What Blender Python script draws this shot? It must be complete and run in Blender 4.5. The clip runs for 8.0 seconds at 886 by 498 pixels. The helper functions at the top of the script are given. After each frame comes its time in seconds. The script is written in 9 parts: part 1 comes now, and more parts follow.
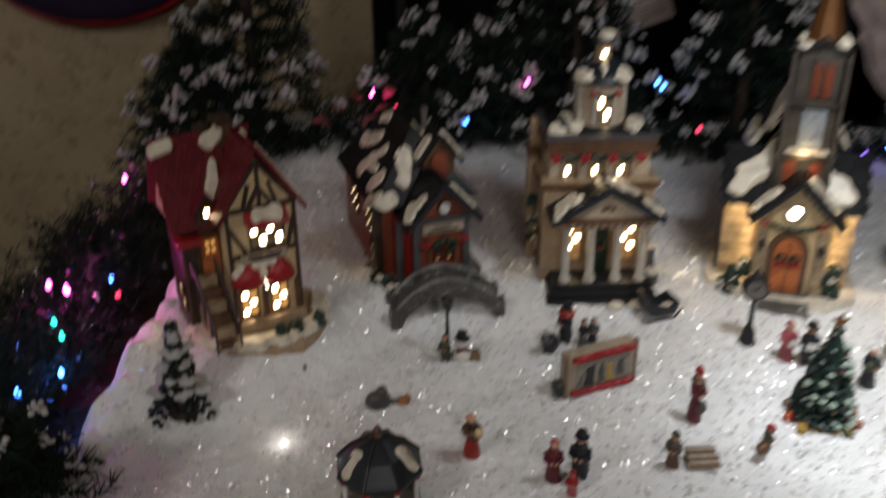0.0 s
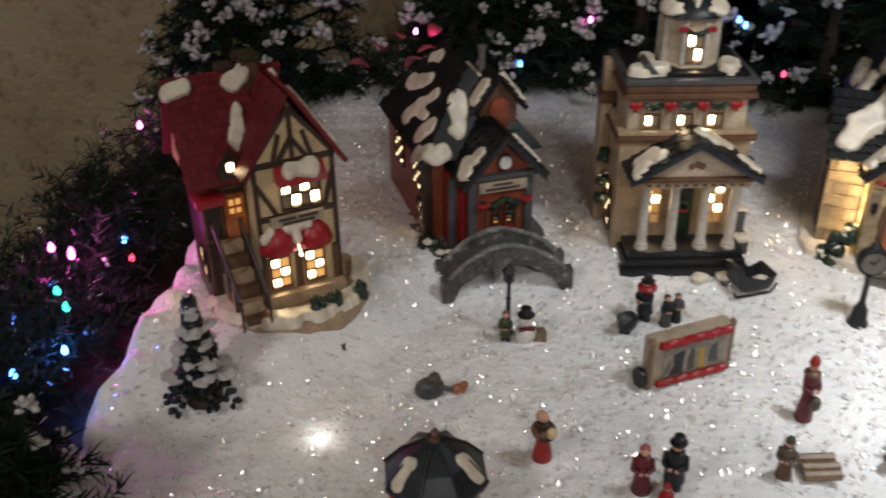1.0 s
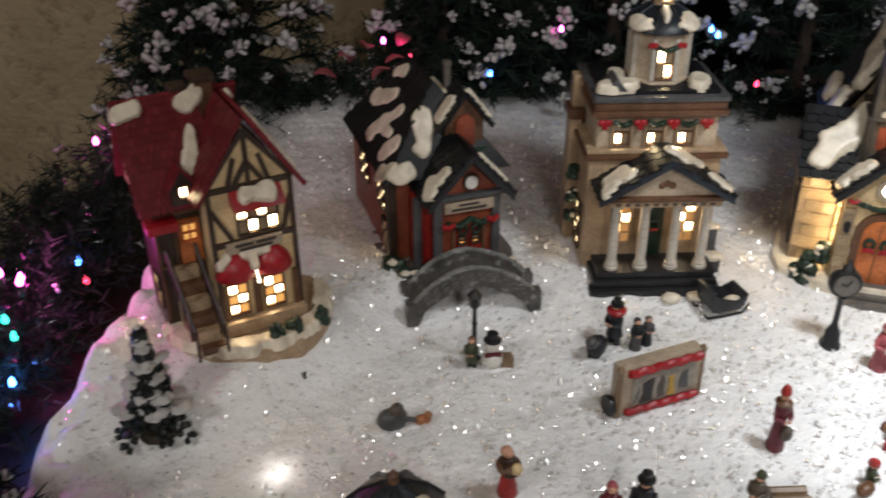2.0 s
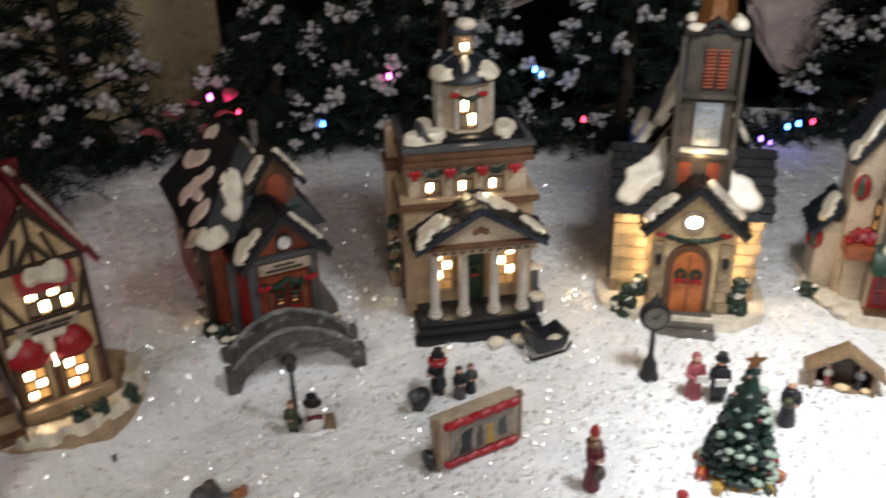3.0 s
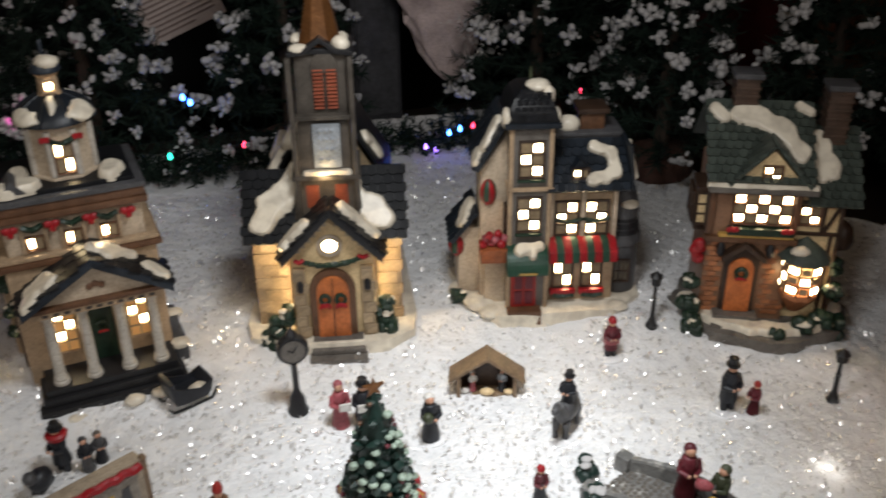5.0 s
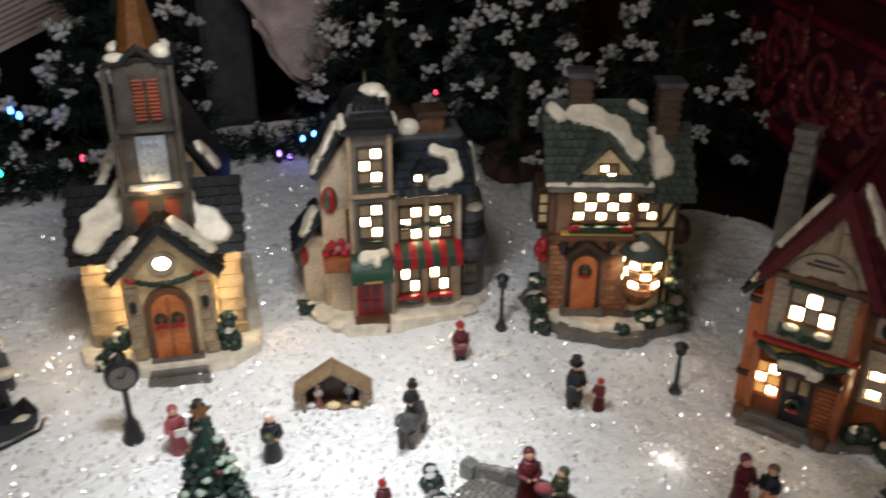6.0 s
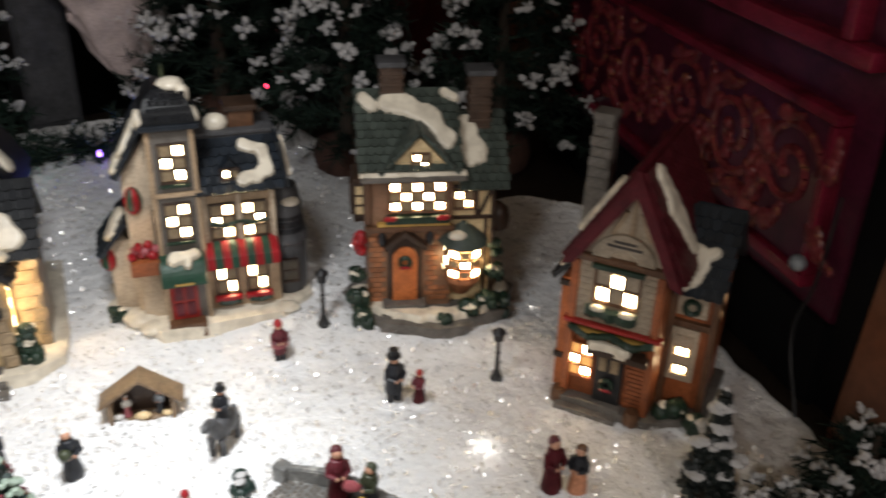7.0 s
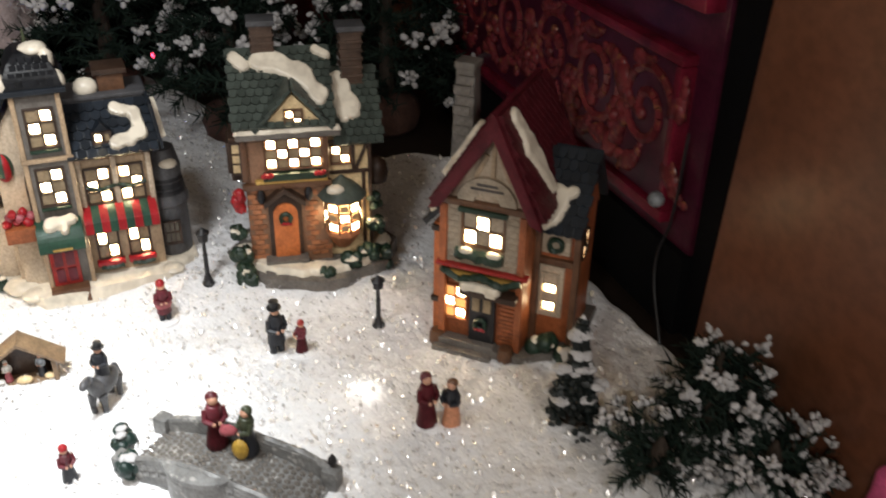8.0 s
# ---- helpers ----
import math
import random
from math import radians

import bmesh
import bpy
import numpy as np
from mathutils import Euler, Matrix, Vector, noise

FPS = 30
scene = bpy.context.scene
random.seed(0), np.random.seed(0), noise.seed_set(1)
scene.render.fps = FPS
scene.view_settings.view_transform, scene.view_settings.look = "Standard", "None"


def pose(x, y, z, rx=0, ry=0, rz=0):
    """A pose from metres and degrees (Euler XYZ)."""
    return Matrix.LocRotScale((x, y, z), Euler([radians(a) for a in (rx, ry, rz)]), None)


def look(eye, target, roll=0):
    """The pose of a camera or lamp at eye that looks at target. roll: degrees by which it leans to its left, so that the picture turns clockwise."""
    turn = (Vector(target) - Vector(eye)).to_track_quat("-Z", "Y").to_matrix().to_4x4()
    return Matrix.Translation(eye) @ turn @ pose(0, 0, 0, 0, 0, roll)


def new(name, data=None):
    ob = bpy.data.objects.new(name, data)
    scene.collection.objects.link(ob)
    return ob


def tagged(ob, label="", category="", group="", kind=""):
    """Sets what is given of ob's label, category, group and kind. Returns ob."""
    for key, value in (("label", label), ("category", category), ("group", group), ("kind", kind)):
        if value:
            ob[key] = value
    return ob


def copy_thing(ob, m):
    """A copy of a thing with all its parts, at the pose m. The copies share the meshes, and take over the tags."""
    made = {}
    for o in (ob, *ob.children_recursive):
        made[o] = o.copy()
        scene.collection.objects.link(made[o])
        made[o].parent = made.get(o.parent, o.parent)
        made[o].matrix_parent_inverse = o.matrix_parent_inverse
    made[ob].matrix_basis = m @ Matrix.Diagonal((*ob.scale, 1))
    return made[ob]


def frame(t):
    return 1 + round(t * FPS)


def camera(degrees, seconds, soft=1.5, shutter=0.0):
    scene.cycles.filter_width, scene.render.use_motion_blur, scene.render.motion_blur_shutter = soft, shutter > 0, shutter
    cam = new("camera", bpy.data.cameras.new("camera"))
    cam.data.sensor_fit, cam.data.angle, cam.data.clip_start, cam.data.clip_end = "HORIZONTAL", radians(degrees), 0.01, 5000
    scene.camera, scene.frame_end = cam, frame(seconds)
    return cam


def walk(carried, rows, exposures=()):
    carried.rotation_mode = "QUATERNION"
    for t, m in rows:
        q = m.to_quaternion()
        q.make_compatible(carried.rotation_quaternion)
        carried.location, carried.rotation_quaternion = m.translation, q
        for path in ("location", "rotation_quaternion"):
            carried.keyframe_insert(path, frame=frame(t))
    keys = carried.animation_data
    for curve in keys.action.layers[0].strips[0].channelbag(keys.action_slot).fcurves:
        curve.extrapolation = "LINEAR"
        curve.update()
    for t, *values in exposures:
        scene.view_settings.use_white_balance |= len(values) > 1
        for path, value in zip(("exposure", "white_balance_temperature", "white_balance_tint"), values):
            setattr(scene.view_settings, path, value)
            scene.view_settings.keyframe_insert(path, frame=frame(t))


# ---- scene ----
cam = camera(51.9, 8.0, soft=1.8, shutter=0.6)
PATH = [
    (0, (0.123, -0.014, 0.528), (0.026, 1.772, -0.368), -0.5),
    (0.1, (0.132, 0.012, 0.519), (-0.024, 1.762, -0.437), -1.2),
    (0.2, (0.12, 0.023, 0.508), (-0.076, 1.749, -0.482), -1.5),
    (0.3, (0.122, 0.04, 0.508), (-0.105, 1.734, -0.531), -2.4),
    (0.4, (0.117, 0.06, 0.513), (-0.089, 1.745, -0.545), -2.1),
    (0.5, (0.115, 0.069, 0.502), (-0.083, 1.781, -0.513), -2.0),
    (0.7, (0.105, 0.084, 0.484), (-0.069, 1.83, -0.474), -1.4),
    (0.8, (0.096, 0.095, 0.481), (-0.047, 1.838, -0.489), -1.0),
    (1, (0.086, 0.108, 0.479), (-0.068, 1.836, -0.515), -0.8),
    (1.2, (0.075, 0.118, 0.48), (-0.135, 1.838, -0.519), -0.8),
    (2.3, (0.120, 0.146, 0.493), (0.062, 1.875, -0.512), -0.9),
    (2.5, (0.140, 0.149, 0.496), (0.113, 1.894, -0.480), -1.5),
    (2.7, (0.159, 0.154, 0.498), (0.178, 1.908, -0.462), -1.4),
    (3, (0.173, 0.158, 0.502), (0.283, 1.918, -0.441), -1.1),
    (3.5, (0.209, 0.167, 0.508), (0.503, 1.913, -0.423), -1.1),
    (4, (0.241, 0.167, 0.501), (0.654, 1.904, -0.4), -1.2),
    (4.2, (0.256, 0.167, 0.5), (0.695, 1.895, -0.407), -1.1),
    (5.3, (0.317, 0.174, 0.503), (0.974, 1.82, -0.423), -0.5),
    (5.5, (0.325, 0.172, 0.505), (1.015, 1.808, -0.414), -0.4),
    (6, (0.356, 0.171, 0.5), (1.167, 1.744, -0.431), 0.2),
    (6.1, (0.361, 0.171, 0.5), (1.196, 1.733, -0.428), 0.5),
    (6.5, (0.386, 0.167, 0.5), (1.305, 1.668, -0.449), 0.3),
    (7, (0.415, 0.151, 0.494), (1.443, 1.585, -0.447), 1.5),
    (7.1, (0.421, 0.149, 0.493), (1.476, 1.562, -0.451), 1.6),
    (7.5, (0.436, 0.141, 0.49), (1.556, 1.486, -0.478), 2.1),
    (8, (0.435, 0.094, 0.487), (1.567, 1.415, -0.499), 1.1),
]
walk(cam, [(t, look(eye, target, roll)) for t, eye, target, roll in PATH], exposures=[(0, -0.80), (0.3, -0.5), (0.5, -0.42), (1.2, -0.36), (2.5, -0.24), (3.5, -0.34), (4.2, -0.62), (5.5, -0.62), (7, -0.28), (7.5, -0.1), (8, 0.15)])
# world: a dim room at night
world = bpy.data.worlds.new("room_air")
scene.world = world
world.use_nodes = True
world.node_tree.nodes["Background"].inputs[0].default_value = (1.0, 0.86, 0.72, 1)
world.node_tree.nodes["Background"].inputs[1].default_value = 0.007


def lamp(name, place, watts, colour, radius, kind="POINT"):
    data = bpy.data.lights.new(name, kind)
    data.energy, data.color, data.shadow_soft_size = watts, colour, radius
    ob = new(name, data)
    ob.location = place
    return ob


# the shaded lamp shining down on the village, and an added spot for spill
KEY = lamp("shaded_lamp_light", (0.515, 0.61, 0.57), 15.5, (0.94, 0.98, 1.0), 0.045, "SPOT")
KEY.data.spot_size, KEY.data.spot_blend = radians(53), 1.0
KEY.matrix_basis = look((0.515, 0.61, 0.57), (0.525, 0.665, 0.0))
SPILL = lamp("shaded_lamp_spill", (0.48, 0.62, 0.60), 11.0, (0.95, 0.98, 1.0), 0.06, "SPOT")
SPILL.data.spot_size, SPILL.data.spot_blend = radians(116), 1.0
SPILL.matrix_basis = look((0.48, 0.62, 0.60), (0.46, 0.92, 0.0))
# two unseen fill lamps, added to brighten the left wall, houses and cabinet
lamp("room_fill_left", (-1.0, -0.6, 1.3), 44.0, (0.97, 0.94, 0.91), 0.15)
lamp("room_fill_front", (0.55, -1.15, 1.25), 44.0, (0.97, 0.93, 0.90), 0.15)
# the glow of the coloured string lights
for place, watts, colour in (((-0.292, 0.780, 0.085), 0.36, (1.0, 0.10, 0.55)), ((-0.315, 1.000, 0.120), 0.10, (1.0, 0.10, 0.55)), ((-0.284, 0.698, 0.040), 0.10, (0.08, 0.25, 1.0)), ((-0.03, 1.31, 0.125), 0.010, (1.0, 0.08, 0.5)), ((0.386, 1.30, 0.140), 0.02, (0.06, 0.22, 1.0)), ((0.715, 1.29, 0.065), 0.015, (0.15, 0.22, 1.0))):
    lamp("string_light_glow", place, watts, colour, 0.006)

# ------------------------------------------------------------------ materials


def nodes_of(name):
    mat = bpy.data.materials.new(name)
    mat.use_nodes = True
    nt = mat.node_tree
    return mat, nt, nt.nodes["Principled BSDF"]


def noise_node(nt, scale, detail=3.0, rough=0.6, coord="Object"):
    tc = nt.nodes.new("ShaderNodeTexCoord")
    n = nt.nodes.new("ShaderNodeTexNoise")
    n.inputs["Scale"].default_value, n.inputs["Detail"].default_value, n.inputs["Roughness"].default_value = scale, detail, rough
    nt.links.new(tc.outputs[coord], n.inputs["Vector"])
    return n


def ramp_node(nt, stops):
    r = nt.nodes.new("ShaderNodeValToRGB")
    while len(r.color_ramp.elements) < len(stops):
        r.color_ramp.elements.new(0.5)
    for el, (p, c) in zip(r.color_ramp.elements, stops):
        el.position, el.color = p, (*c, 1)
    return r


def mix_node(nt, a, b, fac, mode="MIX"):
    m = nt.nodes.new("ShaderNodeMix")
    m.data_type, m.blend_type = "RGBA", mode
    for sock, v in (("A", a), ("B", b)):
        pin = [i for i in m.inputs if i.name == sock and i.type == "RGBA"][0]
        if isinstance(v, tuple):
            pin.default_value = (*v, 1)
        else:
            nt.links.new(v, pin)
    if isinstance(fac, float):
        m.inputs[0].default_value = fac
    else:
        nt.links.new(fac, m.inputs[0])
    return [o for o in m.outputs if o.type == "RGBA"][0]


def shade(c, k):
    return tuple(min(1.0, v * k) for v in c)


def paint(name, col, rough=0.42, var=0.35, fine=420.0, wide=55.0, bump=0.25, metal=0.0, wear=None, random_tint=0.0, spec=0.4):
    """Hand-painted glazed ware: fine brush grain, wide blotches, dark wash in the grain."""
    mat, nt, bs = nodes_of(name)
    a = noise_node(nt, wide, 4.0)
    b = noise_node(nt, fine, 2.0)
    ra = ramp_node(nt, [(0.3, shade(col, 1 - var)), (0.55, col), (0.75, shade(col, 1 + 0.5 * var))])
    nt.links.new(a.outputs["Fac"], ra.inputs[0])
    rb = ramp_node(nt, [(0.35, (0.55, 0.52, 0.5)), (0.6, (1, 1, 1))])
    nt.links.new(b.outputs["Fac"], rb.inputs[0])
    c = mix_node(nt, ra.outputs[0], rb.outputs[0], 0.55, "MULTIPLY")
    if wear:
        w = noise_node(nt, wide * 2.2, 5.0)
        rw = ramp_node(nt, [(0.58, (0, 0, 0)), (0.66, (1, 1, 1))])
        nt.links.new(w.outputs["Fac"], rw.inputs[0])
        c = mix_node(nt, c, wear, rw.outputs[0])
    if random_tint:
        info = nt.nodes.new("ShaderNodeObjectInfo")
        rr = ramp_node(nt, [(0.0, (1 - random_tint,) * 3), (1.0, (1.0, 1.0, 1.0))])
        nt.links.new(info.outputs["Random"], rr.inputs[0])
        c = mix_node(nt, c, rr.outputs[0], 1.0, "MULTIPLY")
    nt.links.new(c, bs.inputs["Base Color"])
    bs.inputs["Roughness"].default_value, bs.inputs["Metallic"].default_value = rough, metal
    bs.inputs["Specular IOR Level"].default_value = spec
    bm_ = nt.nodes.new("ShaderNodeBump")
    bm_.inputs["Strength"].default_value, bm_.inputs["Distance"].default_value = bump, 0.0012
    nt.links.new(b.outputs["Fac"], bm_.inputs["Height"])
    nt.links.new(bm_.outputs[0], bs.inputs["Normal"])
    return mat


def glow(name, col, strength):
    mat, nt, bs = nodes_of(name)
    n = noise_node(nt, 260.0, 1.0)
    r = ramp_node(nt, [(0.3, shade(col, 0.8)), (0.7, col)])
    nt.links.new(n.outputs["Fac"], r.inputs[0])
    nt.links.new(r.outputs[0], bs.inputs["Emission Color"])
    bs.inputs["Base Color"].default_value = (*shade(col, 0.7), 1)
    bs.inputs["Emission Strength"].default_value = strength
    bs.inputs["Roughness"].default_value = 0.3
    return mat


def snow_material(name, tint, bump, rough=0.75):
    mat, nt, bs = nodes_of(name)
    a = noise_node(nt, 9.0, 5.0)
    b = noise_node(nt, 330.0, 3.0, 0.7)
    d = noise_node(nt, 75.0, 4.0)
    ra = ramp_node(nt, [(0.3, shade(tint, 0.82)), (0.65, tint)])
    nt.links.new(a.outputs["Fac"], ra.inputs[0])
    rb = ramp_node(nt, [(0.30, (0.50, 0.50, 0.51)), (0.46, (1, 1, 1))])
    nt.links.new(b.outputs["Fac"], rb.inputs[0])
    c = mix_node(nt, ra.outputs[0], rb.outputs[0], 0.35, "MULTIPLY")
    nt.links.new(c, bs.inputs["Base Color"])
    bs.inputs["Roughness"].default_value = rough
    add = nt.nodes.new("ShaderNodeMath")
    add.operation = "MULTIPLY_ADD"
    nt.links.new(b.outputs["Fac"], add.inputs[0])
    add.inputs[1].default_value = 0.3
    nt.links.new(d.outputs["Fac"], add.inputs[2])
    bm_ = nt.nodes.new("ShaderNodeBump")
    bm_.inputs["Strength"].default_value, bm_.inputs["Distance"].default_value = bump, 0.0045
    nt.links.new(add.outputs[0], bm_.inputs["Height"])
    nt.links.new(bm_.outputs[0], bs.inputs["Normal"])
    return mat


SNOW = snow_material("snow_blanket", (0.83, 0.83, 0.84), 0.8)
ROOF_SNOW = paint("glazed_roof_snow", (0.72, 0.65, 0.53), rough=0.32, var=0.12, fine=70.0, wide=30.0, bump=0.04)
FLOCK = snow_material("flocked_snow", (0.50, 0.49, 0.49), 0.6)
FLAKE, _nt, _bs = nodes_of("mica_flake")
_bs.inputs["Metallic"].default_value, _bs.inputs["Roughness"].default_value = 0.48, 0.25
_bs.inputs["IOR"].default_value = 2.2
_bs.inputs["Base Color"].default_value = (0.97, 0.96, 0.95, 1)

CREAM = paint("cream_plaster", (0.72, 0.54, 0.30), var=0.25)
TAN = paint("tan_stone_paint", (0.42, 0.30, 0.19), var=0.35)
TAN_LIGHT = paint("pale_tan_paint", (0.52, 0.42, 0.31), var=0.25)
STONE = paint("church_stone", (0.42, 0.31, 0.19), var=0.4, random_tint=0.4)
GREY_STONE = paint("grey_stone_paint", (0.145, 0.130, 0.115), var=0.4)
GREY_DARK = paint("dark_grey_paint", (0.075, 0.075, 0.08), var=0.4)
TIMBER = paint("dark_timber_paint", (0.045, 0.025, 0.016), var=0.4)
BROWN = paint("brown_paint", (0.13, 0.062, 0.032), var=0.4)
RED_ROOF = paint("brick_red_roof_paint", (0.20, 0.024, 0.033), var=0.4, random_tint=0.35, spec=0.15)
MAROON = paint("maroon_roof_paint", (0.10, 0.014, 0.020), var=0.4, random_tint=0.35, spec=0.15)
BLACK_ROOF = paint("black_slate_paint", (0.013, 0.014, 0.017), var=0.4, random_tint=0.5, rough=0.42, spec=0.25)
BLUE_ROOF = paint("blue_black_slate_paint", (0.020, 0.027, 0.038), var=0.4, random_tint=0.5, rough=0.4, spec=0.35)
GREEN_ROOF = paint("grey_green_shingle_paint", (0.082, 0.100, 0.086), var=0.4, random_tint=0.4, spec=0.2)
RED = paint("bright_red_paint", (0.34, 0.012, 0.018), rough=0.35, var=0.3)
DOOR_RED = paint("door_red_paint", (0.34, 0.025, 0.02), rough=0.4, var=0.35)
ORANGE = paint("orange_brown_door_paint", (0.55, 0.16, 0.045), rough=0.4, var=0.35)
RUST = paint("rust_red_wall_paint", (0.26, 0.062, 0.03), var=0.4)
BRICK = paint("orange_brick_paint", (0.45, 0.175, 0.075), var=0.4, random_tint=0.45)
BRICK_RED = paint("red_brick_paint", (0.42, 0.125, 0.045), var=0.4, random_tint=0.4)
MORTAR = paint("mortar_paint", (0.25, 0.135, 0.078), var=0.3)
GREEN = paint("holly_green_paint", (0.014, 0.034, 0.020), var=0.45)
CANOPY = paint("canopy_green_paint", (0.016, 0.060, 0.036), var=0.35)
COLUMN = paint("grey_white_column_paint", (0.50, 0.46, 0.40), var=0.2)
GOLD = paint("old_gold_paint", (0.46, 0.28, 0.07), var=0.35, rough=0.35)
COPPER = paint("brown_copper_paint", (0.20, 0.085, 0.03), var=0.4, rough=0.3, metal=0.5)
SILVER = paint("silver_paint", (0.30, 0.33, 0.36), var=0.4, rough=0.3)
SIGN = paint("sign_board_paint", (0.38, 0.31, 0.23), var=0.25)
INK = paint("dark_lettering_paint", (0.05, 0.04, 0.035), var=0.2)
PANE_DIM = paint("unlit_amber_pane", (0.30, 0.22, 0.13), rough=0.25, var=0.3)
PANE_DARK = paint("dark_pane", (0.10, 0.085, 0.06), rough=0.2, var=0.3)
IRON = paint("black_iron_paint", (0.016, 0.016, 0.018), rough=0.4, var=0.3)
WHITE = paint("white_paint", (0.72, 0.70, 0.66), var=0.12)
SKIN = paint("peach_paint", (0.55, 0.30, 0.20), var=0.15)
NAVY = paint("dark_coat_paint", (0.018, 0.020, 0.026), var=0.4)
PLUM = paint("plum_coat_paint", (0.13, 0.018, 0.028), var=0.4)
ROSE = paint("rose_coat_paint", (0.36, 0.085, 0.10), var=0.35)
OLIVE = paint("olive_coat_paint", (0.05, 0.06, 0.032), var=0.35)
MUSTARD = paint("mustard_skirt_paint", (0.48, 0.30, 0.05), var=0.3)
PEACH = paint("peach_skirt_paint", (0.55, 0.24, 0.13), var=0.25)
FUR = paint("grey_brown_fur_paint", (0.10, 0.080, 0.062), var=0.4)
WOOD = paint("raw_wood_paint", (0.22, 0.145, 0.085), var=0.4, wide=140.0)
TOWER_STONE = paint("brown_grey_tower_paint", (0.080, 0.068, 0.056), var=0.5)
CHIMNEY_BRICK = paint("dark_chimney_brick_paint", (0.078, 0.048, 0.034), var=0.5)
BRIDGE = paint("bridge_stone_paint", (0.20, 0.20, 0.195), var=0.45, wear=(0.36, 0.35, 0.33))
SAGE = paint("pale_sage_dab_paint", (0.30, 0.38, 0.31), var=0.25)
PINK = paint("pink_cloth", (0.62, 0.10, 0.26), rough=0.85, var=0.25)
PRINT = paint("faint_print", (0.34, 0.26, 0.24), rough=0.8, var=0.2)
FIR_DARK = paint("black_green_fir_paint", (0.008, 0.013, 0.012), var=0.5)
PICTURE = paint("faded_picture_paint", (0.30, 0.27, 0.23), var=0.3, wide=120.0)
OLD_STONE = paint("weathered_stone_paint", (0.090, 0.085, 0.080), var=0.5, wear=(0.20, 0.19, 0.18))
NEEDLE = paint("dark_needles", (0.014, 0.026, 0.019), rough=0.7, var=0.5, wide=20.0, spec=0.15)
TREE_GREEN = paint("spruce_green_paint", (0.010, 0.030, 0.024), var=0.5)
TINSEL = paint("dark_tinsel", (0.16, 0.17, 0.18), rough=0.25, var=0.5, metal=0.9)
BARK = paint("bark_brown", (0.040, 0.027, 0.018), rough=0.8, var=0.4)
BURLAP = paint("brown_burlap", (0.085, 0.040, 0.028), rough=0.9, var=0.4)
LIT = glow("lit_window", (1.0, 0.78, 0.45), 44.0)
LIT_SIDE = glow("side_lit_window", (1.0, 0.76, 0.42), 10.0)
LIT_WARM = glow("amber_lit_window", (1.0, 0.50, 0.14), 0.9)
AMBER = glow("dim_amber_pane", (1.0, 0.55, 0.20), 0.22)
BULB_WHITE = glow("warm_white_bulb", (1.0, 0.88, 0.70), 9.0)
BULBS = {"magenta": glow("magenta_bulb", (1.0, 0.08, 0.55), 40.0), "blue": glow("blue_bulb", (0.05, 0.20, 1.0), 34.0),
         "teal": glow("teal_bulb", (0.03, 0.85, 0.55), 10.0), "red": glow("red_bulb", (1.0, 0.05, 0.12), 9.0), "violet": glow("violet_bulb", (0.35, 0.18, 1.0), 10.0)}

# ------------------------------------------------------------------ mesh tools


def bx(bm, x0, x1, y0, y1, z0, z1, mi=0):
    vs = [bm.verts.new(p) for p in ((x0, y0, z0), (x1, y0, z0), (x1, y1, z0), (x0, y1, z0), (x0, y0, z1), (x1, y0, z1), (x1, y1, z1), (x0, y1, z1))]
    for q in ((0, 3, 2, 1), (4, 5, 6, 7), (0, 1, 5, 4), (1, 2, 6, 5), (2, 3, 7, 6), (3, 0, 4, 7)):
        bm.faces.new([vs[i] for i in q]).material_index = mi
    return vs


def prism(bm, pts, d0, d1, axis="y", mi=0):
    """A polygon of (a, z) points drawn out along the y or the x axis."""
    def at(p, d):
        return (p[0], d, p[1]) if axis == "y" else (d, p[0], p[1])
    a = [bm.verts.new(at(p, d0)) for p in pts]
    b = [bm.verts.new(at(p, d1)) for p in pts]
    n = len(pts)
    fs = [bm.faces.new(a), bm.faces.new(b[::-1])]
    for i in range(n):
        fs.append(bm.faces.new((a[i], b[i], b[(i + 1) % n], a[(i + 1) % n])))
    for fc in fs:
        fc.material_index = mi
    return a + b


def slab(bm, o, u, v, t, mi=0):
    o, u, v = Vector(o), Vector(u), Vector(v)
    n = u.cross(v).normalized() * t
    vs = [bm.verts.new(p) for p in (o, o + u, o + u + v, o + v, o + n, o + u + n, o + u + v + n, o + v + n)]
    for q in ((0, 3, 2, 1), (4, 5, 6, 7), (0, 1, 5, 4), (1, 2, 6, 5), (2, 3, 7, 6), (3, 0, 4, 7)):
        bm.faces.new([vs[i] for i in q]).material_index = mi
    return vs


def lathe(bm, prof, segs=12, at=(0, 0, 0), mi=0, sx=1.0, sy=1.0, turn=0.0, lean=(0, 0)):
    """A profile of (radius, z) points turned round a vertical axis."""
    rings = []
    for r, z in prof:
        rings.append([bm.verts.new((at[0] + lean[0] * z + sx * r * math.cos(turn + 2 * math.pi * i / segs), at[1] + lean[1] * z + sy * r * math.sin(turn + 2 * math.pi * i / segs), at[2] + z)) for i in range(segs)])
    for a, b in zip(rings, rings[1:]):
        for i in range(segs):
            bm.faces.new((a[i], a[(i + 1) % segs], b[(i + 1) % segs], b[i])).material_index = mi
    bm.faces.new(rings[0][::-1]).material_index = mi
    bm.faces.new(rings[-1]).material_index = mi


def ball(bm, c, r, mi=0, sub=2, sc=(1, 1, 1), rough=0.0):
    m = Matrix.Translation(c) @ Matrix.Diagonal((*(r * s for s in sc), 1))
    vs = bmesh.ops.create_icosphere(bm, subdivisions=sub, radius=1, matrix=m)["verts"]
    for v in vs:
        if rough:
            v.co += noise.noise_vector(v.co * (1.1 / r)) * r * rough
        for fc in v.link_faces:
            fc.material_index = mi


